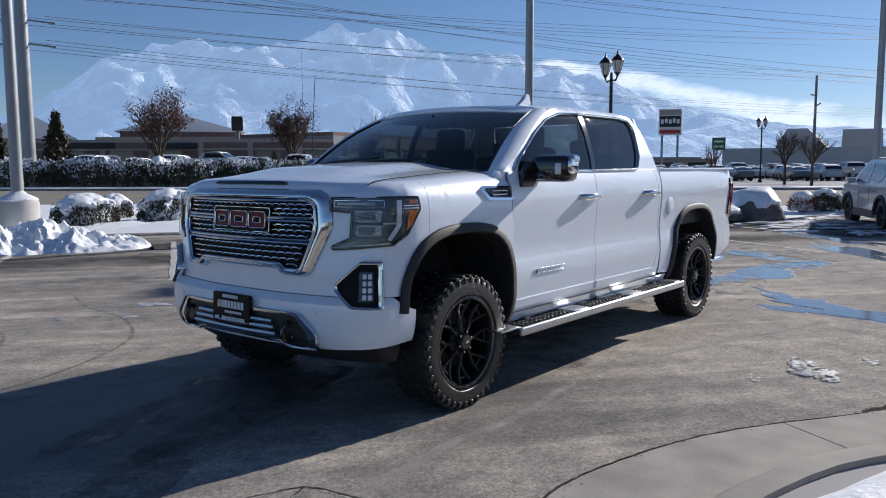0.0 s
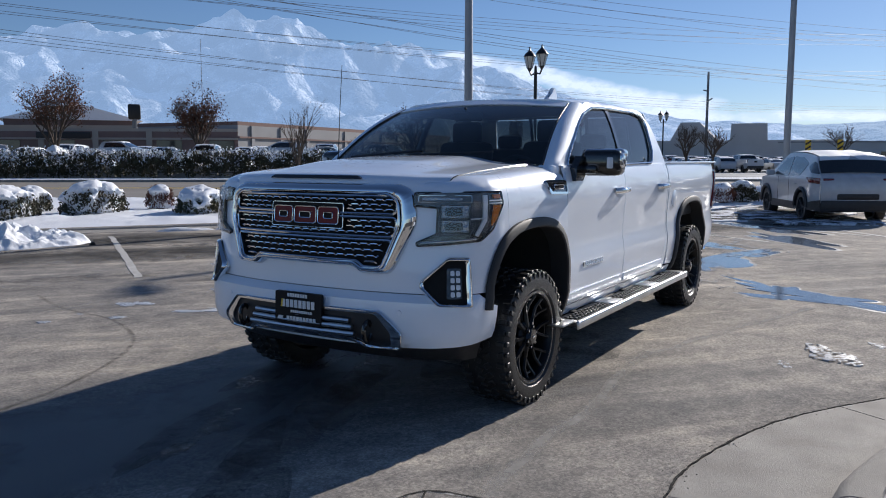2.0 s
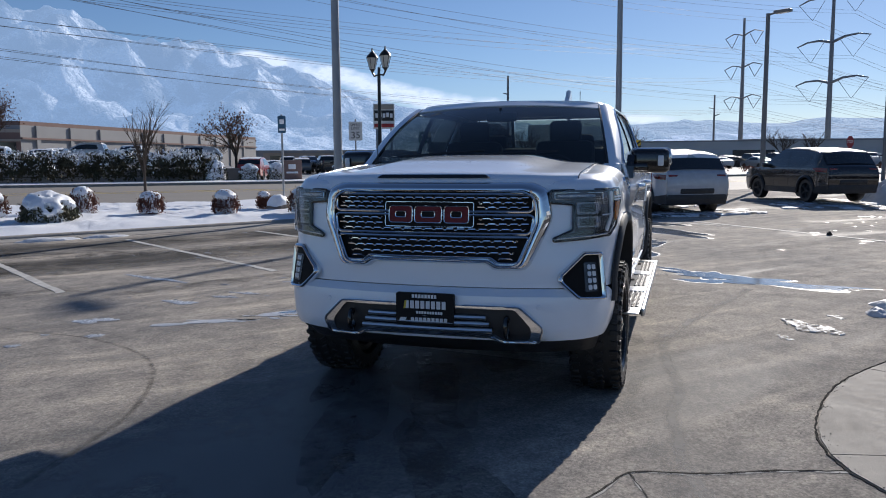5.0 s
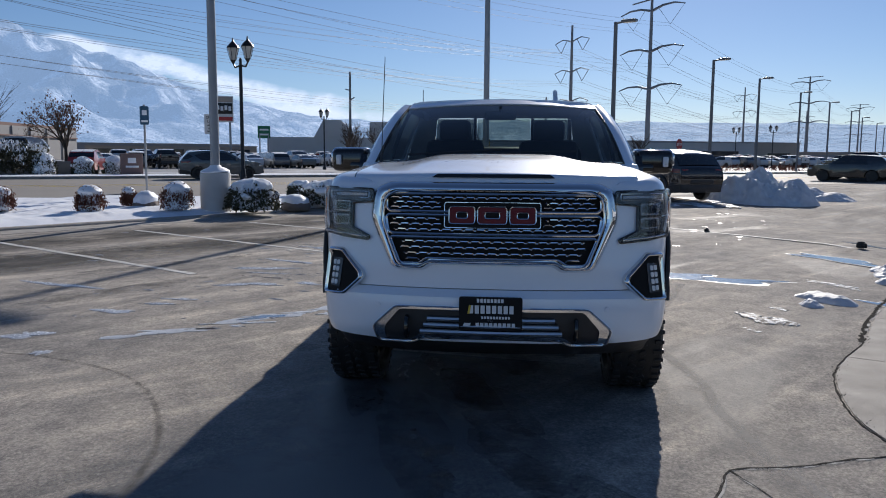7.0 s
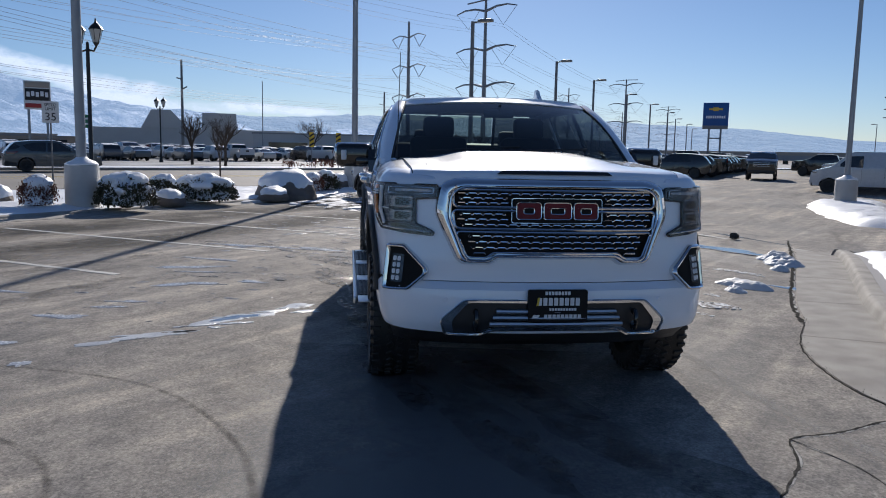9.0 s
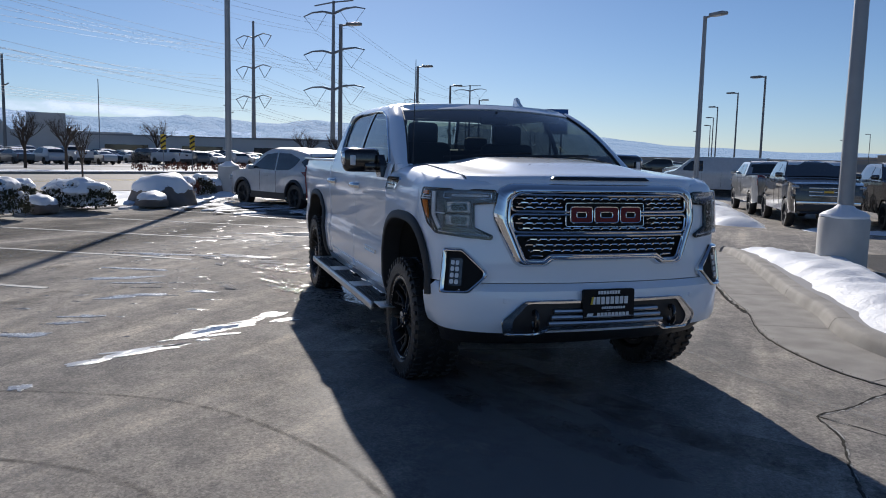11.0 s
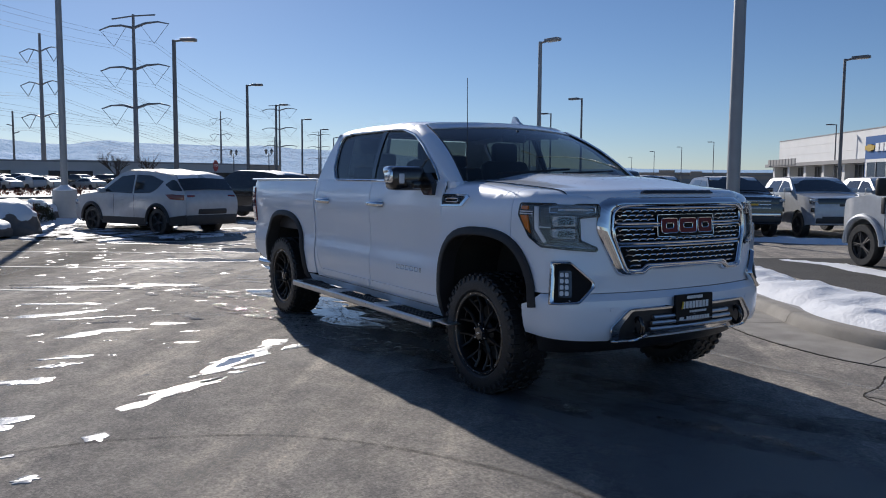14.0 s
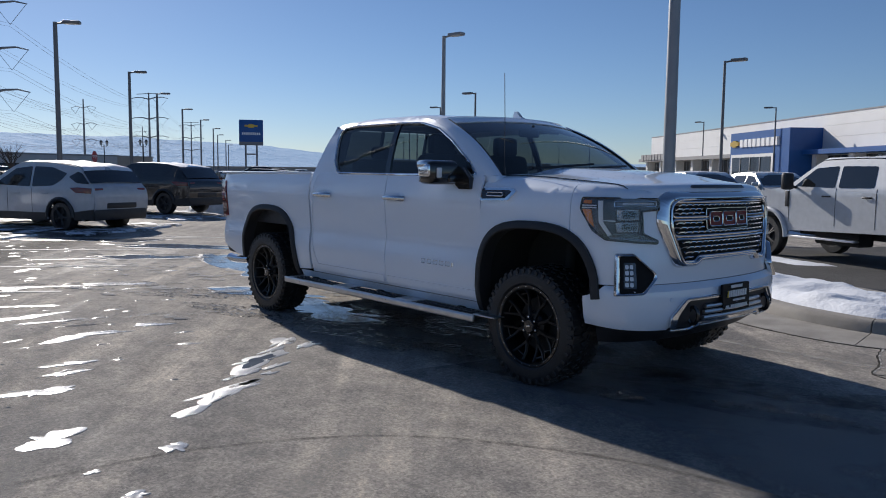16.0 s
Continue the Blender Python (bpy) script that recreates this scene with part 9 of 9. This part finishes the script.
def vehicle(kind, paint, at, label, near=False, snow=0.0, cladding=None, group="parked vehicles", dark_rims=False):
    K = KINDS[kind]
    xf, xr, R = K["wb"] / 2, -K["wb"] / 2, K["R"]
    name = {"suv": "suv", "pickup": "parked_pickup", "van": "cargo_van", "sedan": "sedan"}[kind]
    e = group_thing(name, label, {"suv": "car", "pickup": "pickup truck", "van": "van", "sedan": "car"}[kind], group)
    top = K["top"]
    arch = R + 0.06
    low = [(K["top"][-1][0] - 0.25, K["zl"])] + wheel_arch(xf, arch, R, 9)[::-1] + [(xf - arch - 0.02, K["zl"]), (xr + arch + 0.02, K["zl"])] + wheel_arch(xr, arch, R, 9)[::-1] + [(K["top"][0][0] + 0.25, K["zl"])]
    ends = (K["top"][0][0], K["top"][-1][0])

    def half(x, z):
        k = 1.0
        if z > K["belt"]:
            k -= 0.20 * min(1.3, (z - K["belt"]) / (K["roof"] - K["belt"])) ** 1.15
        k -= 0.03 * max(0, (K["belt"] - 0.35 - z))
        d = min(abs(x - ends[0]), abs(x - ends[1]))
        k -= 0.13 * max(0, 1 - d / 0.55) ** 2
        return K["w"] * k

    skin = lambda p=0.0: (lambda x, z: Vector((x, half(x, z) + p, z)))
    tl = [tuple(p) for p in smooth_line(top, 0.12)] if near else top
    outline = tl + low
    bm = bmesh.new()
    for mir in (False, True):
        b2 = sheet(outline, skin(), step=0.12 if near else 0.5, thick=0.03, inward=lambda u, v: Vector((0, -1, 0)), mirror=mir)
        me = bpy.data.meshes.new("t")
        b2.to_mesh(me)
        b2.free()
        bm.from_mesh(me)
        bpy.data.meshes.remove(me)
    cross = 9 if near else 4
    rows_ = []
    for x, z in tl:
        h = half(x, z)
        rows_.append([bm.verts.new((x, -h + 2 * h * j / cross, z + 0.03 * (1 - (2 * j / cross - 1) ** 2) * (1 if z > K["belt"] - 0.2 else 0))) for j in range(cross + 1)])
    for a, b in zip(rows_, rows_[1:]):
        for j in range(cross):
            bm.faces.new((a[j], a[j + 1], b[j + 1], b[j]))
    bmesh.ops.remove_doubles(bm, verts=bm.verts[:], dist=0.002)
    part("body", bm, paint, e)
    if near:
        bm = bmesh.new()
        box(bm, (0, 0, K["zl"] + 0.08), (ends[1] - ends[0] - 0.5, K["w"] * 1.75, 0.2))
        part("underbody", bm, "undercarriage", e, smooth=False)
    for (nm, (a, b)) in (("windscreen", K["screen"]), ("rear_window", K["back"])):
        d = Vector((b[0] - a[0], b[1] - a[1])).normalized()
        nrm = Vector((-d.y, d.x))
        if nrm.x * (1 if nm == "windscreen" else -1) < 0:
            nrm = -nrm
        bm = bmesh.new()
        g = []
        for t in (0, 0.5, 1):
            x, z = a[0] + (b[0] - a[0]) * t, a[1] + (b[1] - a[1]) * t
            h = half(x, z) - (0.02 if nm == "rear_window" and kind == "suv" else 0.07)
            g.append([bm.verts.new((x + nrm.x * 0.012 + (0.02 * (1 - (2 * j / 6 - 1) ** 2)) * nrm.x, -h + 2 * h * j / 6, z + nrm.y * 0.012 + 0.028 * (1 - (2 * j / 6 - 1) ** 2))) for j in range(7)])
        for p, q in zip(g, g[1:]):
            for j in range(6):
                bm.faces.new((p[j], p[j + 1], q[j + 1], q[j]))
        part(nm, bm, "car_glass", e)
    far_glass = [[(p[0], p[1]) for p in ([K["sides"][0][0], K["sides"][0][1]] + [q for q in K["sides"][1][1:3]] + [K["sides"][1][-1]])]] if len(K["sides"]) > 1 else K["sides"]
    for poly in (K["sides"] if near else far_glass):
        both_sides("side_window", rounded(poly, 0.04, 2) if near else poly, skin(0.008), "car_glass", e, step=0.3, thick=0.01, inward=lambda u, v: Vector((0, -1, 0)))
    zt = K["belt"] - 0.12
    for sy in (-1, 1):
        bm = bmesh.new()
        x0 = ends[1] - 0.16
        box(bm, (x0, sy * (half(x0, zt) - 0.16), zt - 0.10), (0.22, 0.36, 0.15), 0.03)
        part("headlight", bm, "lamp_inner", e)
        if near:
            bm = bmesh.new()
            xm = K["screen"][1][0] - 0.25
            box(bm, (xm, sy * (half(xm, K["belt"] + 0.1) + 0.13), K["belt"] + 0.12), (0.12, 0.22, 0.15), 0.04)
            part("side_mirror", bm, paint, e)
            for xh in (0.05, -0.95):
                bm = bmesh.new()
                xx = xh + (0.45 if kind == "pickup" else 0)
                tube(bm, [(xx - 0.09, sy * half(xx, K["belt"] - 0.12), K["belt"] - 0.12), (xx - 0.05, sy * (half(xx, K["belt"] - 0.12) + 0.03), K["belt"] - 0.12), (xx + 0.08, sy * (half(xx, K["belt"] - 0.12) + 0.02), K["belt"] - 0.12)], 0.014, 6)
                part("door_handle", bm, paint, e)
        bm = bmesh.new()
        if kind == "suv" and near:
            bm.free()
            continue
        elif kind == "suv":
            box(bm, (ends[0] + 0.10, sy * (half(ends[0] + 0.10, zt) - 0.20), zt + 0.08), (0.12, 0.34, 0.10), 0.03)
        else:
            box(bm, (ends[0] + 0.06, sy * (half(ends[0] + 0.06, zt) - 0.06), zt), (0.10, 0.16, 0.36), 0.02)
        part("tail_light", bm, "red_lens", e)
    if near and kind == "suv":
        both_sides("side_tail_light", [(-2.38, 0.95), (-2.38, 1.08), (-2.04, 1.10), (-1.78, 1.09), (-1.98, 0.97)], skin(0.016), "red_lens", e, step=0.1, thick=0.02, inward=lambda u, v: Vector((0, -1, 0)))
        for sy in (1, -1):
            bm = bmesh.new()
            box(bm, (-2.415, sy * 0.66, 1.035), (0.07, 0.26, 0.10), 0.025)
            part("tail_light", bm, "red_lens", e)
        bm = bmesh.new()
        box(bm, (-2.42, 0, 0.66), (0.14, 0.95, 0.16), 0.04)
        part("bumper_insert", bm, "black_plastic", e)
        both_sides("bumper_side", [(-2.40, 0.32), (-2.46, 0.58), (-1.90, 0.50), (-1.88, 0.32)], skin(0.012), "black_plastic", e, step=0.1, thick=0.02, inward=lambda u, v: Vector((0, -1, 0)))
    if near:
        for x0 in ((0.42, -0.46) if kind != "van" else (0.25, -0.75)):
            for sy in (1, -1):
                bm = bmesh.new()
                tube(bm, [(x0 + (0.45 if kind == "pickup" else 0), sy * (half(x0, z) + 0.0005), z) for z in np.linspace(K["zl"] + 0.15, K["belt"] + 0.02, 6)], 0.005, 4)
                part("door_seam", bm, "black_plastic", e)
    if near or kind in ("pickup", "van"):
        bm = bmesh.new()
        box(bm, (ends[1] + 0.005, 0, zt - 0.20), (0.07, half(ends[1] - 0.1, zt) * (1.25 if kind != "pickup" else 1.75), 0.30 if kind != "pickup" else 0.40), 0.03)
        gr = part("grille", bm, "gloss_black", e)
        hw = half(ends[1] - 0.1, zt)
        for k in range(3) if paint != "car_white" else (1,):
            bm = bmesh.new()
            box(bm, (ends[1] + 0.045, 0, zt - 0.10 - 0.11 * k), (0.02, hw * 1.15, 0.028), 0.006)
            part("grille_bar", bm, "chrome" if paint != "car_white" or k != 1 else "car_white", gr)
        if kind == "pickup" and near:
            bm = bmesh.new()
            box(bm, (ends[1] + 0.05, 0, zt - 0.21), (0.03, 0.26, 0.07), 0.012)
            part("emblem", bm, "gold" if paint == "car_black" else "gloss_black", gr)
            for sy in (1, -1):
                bm = bmesh.new()
                box(bm, (ends[1] - 0.02, sy * (hw - 0.10), zt - 0.08), (0.10, 0.34, 0.09), 0.02)
                part("headlight", bm, "lamp_inner", e)
                bm = bmesh.new()
                box(bm, (ends[1] - 0.03, sy * (hw - 0.06), zt - 0.36), (0.10, 0.22, 0.14), 0.02)
                part("fog_light", bm, "gloss_black", e)
            bm = bmesh.new()
            box(bm, (ends[1] - 0.02, 0, K["zl"] + 0.30), (0.16, K["w"] * 1.78, 0.17), 0.045)
            part("bumper_face", bm, "chrome" if paint == "car_black" else paint, e)
            bm = bmesh.new()
            box(bm, (ends[1] + 0.058, 0, K["zl"] + 0.17), (0.03, 1.3, 0.20), 0.012)
            part("lower_intake", bm, "black_plastic", e)
        bm = bmesh.new()
        box(bm, (ends[1] - 0.06, 0, K["zl"] + 0.14), (0.26, K["w"] * 1.7, 0.18), 0.05)
        part("front_bumper", bm, cladding or "black_plastic", e)
        bm = bmesh.new()
        box(bm, (ends[0] + 0.08, 0, K["zl"] + 0.15), (0.28, K["w"] * 1.76, 0.30), 0.05)
        part("rear_bumper", bm, cladding or "black_plastic", e)
        bm = bmesh.new()
        box(bm, (ends[0] - 0.015 + (0.06 if kind == "suv" else 0), 0, zt - 0.10), (0.02, 0.34, 0.17), 0.004)
        part("plate", bm, "plate", e)
    if cladding:
        both_sides("sill_cladding", [(xf - arch - 0.03, K["zl"] - 0.02), (xr + arch + 0.03, K["zl"] - 0.02), (xr + arch + 0.05, K["zl"] + 0.17), (xf - arch - 0.05, K["zl"] + 0.17)], skin(0.012), cladding, e, step=0.4, thick=0.03, inward=lambda u, v: Vector((0, -1, 0)))
        for cx in (xf, xr):
            for sy in (1, -1):
                bm = bmesh.new()
                tube(bm, [(x, sy * (half(x, z) + 0.004), z) for x, z in wheel_arch(cx, arch + 0.02, R, 13)], 0.052, 6)
                part("arch_cladding", bm, cladding, e)
    first = None
    for x in (xf, xr):
        for sy in (1, -1):
            if first is None:
                first = car_wheel(R, e, near)
                first.matrix_basis = pose(x, sy * (K["w"] - 0.13), R, -90 * sy)
            else:
                copy_thing(first, pose(x, sy * (K["w"] - 0.13), R, -90 * sy, 0, 0) @ pose(0, 0, 0, 0, 0, 31 * x))
    if snow:
        pts = [(x, z) for x, z in smooth_line(top, 0.12) if z > K["roof"] - 0.14 - 0.3 * (snow > 0.8)]
        bm = bmesh.new()
        g = []
        for i, (x, z) in enumerate(pts):
            h = half(x, z) - 0.05
            f = min(1, 4 * i / max(1, len(pts) - 1), 4 * (1 - i / max(1, len(pts) - 1)))
            g.append([bm.verts.new((x, -h + 2 * h * j / 10, z + 0.02 + snow * (0.04 + 0.05 * noise.noise(Vector((x * 2, j * 0.5, 3)))) * f * (1 - (j / 5 - 1) ** 6))) for j in range(11)])
        for p, q in zip(g, g[1:]):
            for j in range(10):
                bm.faces.new((p[j], p[j + 1], q[j + 1], q[j]))
        part("roof_snow", bm, "snow", e)
    at = at.copy()
    at[2][3] += ground_z(at[0][3], at[1][3])
    e.matrix_world = at
    return e


def park(ob, x, y, turn):
    """One more of a vehicle, set on the ground."""
    copy_thing(ob, pose(x, y, ground_z(x, y) + 0.01, 0, 0, turn))


vehicle("suv", "car_white", pose(-18.50, 0.66, -0.05, 0, 0, 205), "white SUV with black cladding and snow on its roof", True, 0.9, "black_plastic")
vehicle("suv", "car_black", pose(-23.9, 5.3, 0.03, 0, 0, 205), "black SUV with snow on its roof beside a snow heap", True, 0.6, "black_plastic")
vehicle("suv", "car_teal", pose(-41.0, -17.6, 0.01, 0, 0, 117), "dark slate SUV standing on the road", True)
PK = vehicle("pickup", "car_black", pose(-13.65, 18.7, 0, 0, 0, -32), "black pickup truck with chrome grille bars", True, 0.3)
WK = vehicle("pickup", "car_white", pose(-12.0, 20.8, 0, 0, 0, -32), "white pickup truck with black grille", True, 0.4)
park(PK, -15.05, 16.4, -31.5)
vehicle("pickup", "car_silver", pose(-20.0, 19.1, 0, 0, 0, 150), "silver pickup truck parked by the snow bank", True, 0.3)
park(WK, -10.6, 23.1, -32)
VN = vehicle("van", "car_white", pose(-31.5, 24.8, 0, 0, 0, 234), "white cargo van in the sales row", True)
for k in range(1, 4):
    park(VN, -31.5 - 2.35 * k, 24.8 + 1.72 * k, 234)
DK = {}
for key, kind, paint, lab in (("a", "pickup", "car_black", "dark pickup truck in a sales row"), ("b", "suv", "car_grey", "grey SUV in a parked row"), ("c", "suv", "car_black", "black SUV in a parked row"), ("d", "sedan", "car_silver", "silver car in a parked row"), ("e", "sedan", "car_white", "white car in a parked row"), ("f", "pickup", "car_white", "white pickup truck in a parked row"), ("g", "suv", "car_white", "white SUV in a parked row"), ("h", "sedan", "car_teal", "dark slate car in a parked row"), ("i", "suv", "car_red", "red SUV with snow on its roof")):
    DK[key] = vehicle(kind, paint, pose(-60 - 3.0 * (ord(key) - 97), 41 + 2.0 * (ord(key) - 97), 0, 0, 0, 234), lab, False, 0.5)
rnd = random.Random(12)
for k in range(4, 18):
    park(DK[rnd.choice("abcfg")], -31.5 - 2.35 * k, 24.8 + 1.72 * k, 234 + rnd.uniform(-2, 2))
for k in range(16):
    park(DK[rnd.choice("cbcacc")], -48.4 - 2.45 * k, 21.9 + 1.56 * k, 240 + rnd.uniform(-2, 2))
park(DK["a"], -47.3, 27.9, -30)
copy_thing(DK["f"], pose(-86, 48, 0, 0, 0, -30))
# far car park beyond the road
for row, d in enumerate((80.0, 86.5, 95.0, 101.5, 111.0, 117.5, 127.0)):
    for k in np.arange(5.0 + 1.5 * row, 130.0 + 5 * row, 2.9):
        if rnd.random() < 0.80:
            p = by_road(d + rnd.uniform(-0.3, 0.3), k, 0.03)
            copy_thing(DK[rnd.choice("abcdefghbdeg")], pose(p.x, p.y, 0.03, 0, 0, (34 if row % 2 else 214) + rnd.uniform(-2, 2)))
# vehicles behind the hedge
for d, k, key, tn in ((57, 1.8, "i", 200), (60, -3, "g", 300), (58, -6.5, "d", 124), (60, -10, "f", 300), (58.5, -13.2, "e", 30), (59, -16.5, "g", 36), (59.5, -20.0, "h", 30), (60, -24, "f", 120), (59, -27.5, "g", 30), (60, -31, "e", 30), (58.5, -34.5, "b", 30), (60, -38, "g", 30), (59, -42, "d", 210), (60, -46, "f", 30), (70, -8, "f", 30), (70, -14, "c", 210), (70, -25, "b", 30), (72, -33, "g", 30), (72, -40, "a", 30)):
    p = by_road(d, k)
    copy_thing(DK[key], pose(p.x, p.y, 0.96 if k < 0 else 0.03, 0, 0, tn))

for d, k, r, h in ((56.0, -13.5, 1.9, 1.5), (56.2, -17.0, 1.3, 1.2), (56.0, -27.5, 2.1, 1.7), (56.2, -23.8, 1.4, 1.1)):
    p = by_road(d, k)
    heap("snow_mound", p.x, p.y, r, r * 0.8, h, 20, int(90 - k), "tall white snow pile behind the hedge", "snow", 40, 1.6).location.z += 0.95

# white chassis-cab truck beyond the island
ch = group_thing("chassis_truck", "tall white chassis-cab truck with melting snow on its roof", "truck", at=pose(-3.1, 12.5, ground_z(-3.1, 12.5), 0, 0, 156))
CK = dict(w=1.0)
CTOP = [(-1.75, 0.78), (-1.80, 1.2), (-1.75, 1.95), (-1.6, 2.10), (-1.0, 2.14), (0.0, 2.12), (0.25, 2.06), (0.95, 1.60), (1.1, 1.55), (2.1, 1.42), (2.3, 1.30), (2.34, 0.85), (2.28, 0.62)]
CLOW = [(2.1, 0.60)] + wheel_arch(1.55, 0.56, 0.46, 11)[::-1] + [(0.9, 0.62), (-1.75, 0.70)]


def ch_half(x, z):
    k = 1.0 - (0.17 * min(1.2, (z - 1.5) / 0.6) if z > 1.5 else 0) - 0.10 * max(0, 1 - (2.34 - x) / 0.5) ** 2
    return CK["w"] * k


chs = lambda p=0.0: (lambda x, z: Vector((x, ch_half(x, z) + p, z)))
bm = bmesh.new()
tl = [tuple(p) for p in smooth_line(CTOP, 0.1)]
for mir in (False, True):
    b2 = sheet(tl + CLOW, chs(), step=0.12, thick=0.04, inward=lambda u, v: Vector((0, -1, 0)), mirror=mir)
    me = bpy.data.meshes.new("t")
    b2.to_mesh(me)
    b2.free()
    bm.from_mesh(me)
    bpy.data.meshes.remove(me)
rows_ = [[bm.verts.new((x, ch_half(x, z) * (2 * j / 8 - 1), z + 0.03 * (1 - (2 * j / 8 - 1) ** 2))) for j in range(9)] for x, z in tl]
for a, b in zip(rows_, rows_[1:]):
    for j in range(8):
        bm.faces.new((a[j], a[j + 1], b[j + 1], b[j]))
bmesh.ops.remove_doubles(bm, verts=bm.verts[:], dist=0.002)
part("body", bm, "car_white", ch)
for poly in ([(0.78, 1.58), (0.28, 1.96), (-0.32, 2.0), (-0.34, 1.56)], [(-0.44, 1.56), (-0.42, 2.0), (-1.28, 1.99), (-1.32, 1.57)]):
    both_sides("side_window", rounded(poly, 0.04, 3), chs(0.008), "car_glass", ch, step=0.3, thick=0.01, inward=lambda u, v: Vector((0, -1, 0)))
for x0 in (0.92, -0.39, -1.40):
    for sy in (1, -1):
        bm = bmesh.new()
        tube(bm, [(x0, sy * (ch_half(x0, z) + 0.001), z) for z in (0.78, 1.1, 1.45, 1.55)], 0.006, 4)
        part("door_seam", bm, "black_plastic", ch)
for x0 in (-0.16, -1.2):
    for sy in (1, -1):
        bm = bmesh.new()
        tube(bm, [(x0 - 0.1, sy * 1.0, 1.38), (x0 - 0.05, sy * 1.04, 1.38), (x0 + 0.1, sy * 1.03, 1.38)], 0.018, 6)
        part("door_handle", bm, "black_plastic", ch)
for sy in (1, -1):
    bm = bmesh.new()
    box(bm, (0.72, sy * 1.24, 1.68), (0.14, 0.26, 0.36), 0.05)
    tube(bm, [(0.75, sy * 0.98, 1.55), (0.72, sy * 1.2, 1.58)], 0.03, 6)
    part("side_mirror", bm, "black_plastic", ch)
    bm = bmesh.new()
    tube(bm, [(x, sy * (ch_half(x, z) + 0.02), z) for x, z in wheel_arch(1.55, 0.60, 0.46, 15)], 0.06, 8)
    part("arch_flare", bm, "car_white", ch)
    bm = bmesh.new()
    box(bm, (0.0, sy * 0.96, 0.50), (1.9, 0.16, 0.05), 0.02)
    part("step_bar", bm, "step_metal", ch)
bm = bmesh.new()
box(bm, (-2.0, 0, 0.62), (6.4, 0.86, 0.22), 0.02)
box(bm, (-0.2, 0.55, 0.52), (1.2, 0.4, 0.3), 0.05)
part("chassis_frame", bm, "undercarriage", ch)
for sy in (1, -1):
    bm = bmesh.new()
    box(bm, (0.98, sy * (ch_half(0.98, 1.3) + 0.01), 1.30), (0.10, 0.02, 0.34), 0.008)
    part("fender_vent", bm, "black_plastic", ch)
    for x0 in (1.55, -3.6):
        t = car_wheel(0.45, ch, True)
        t.matrix_basis = pose(x0, sy * 0.92, 0.45, -90 * sy)
bm = bmesh.new()
g = []
pts = [(x, z) for x, z in tl if z > 1.98]
for i, (x, z) in enumerate(pts):
    h = ch_half(x, z)
    g.append([bm.verts.new((x, -h + 2 * h * j / 12, z + 0.02 + 0.06 * (1 - abs(j / 6 - 1) ** 5) * (0.6 + noise.noise(Vector((x * 3, j * 0.6, 1)))))) for j in range(13)])
for p, q in zip(g, g[1:]):
    for j in range(12):
        bm.faces.new((p[j], p[j + 1], q[j + 1], q[j]))
part("roof_snow", bm, "snow", ch)
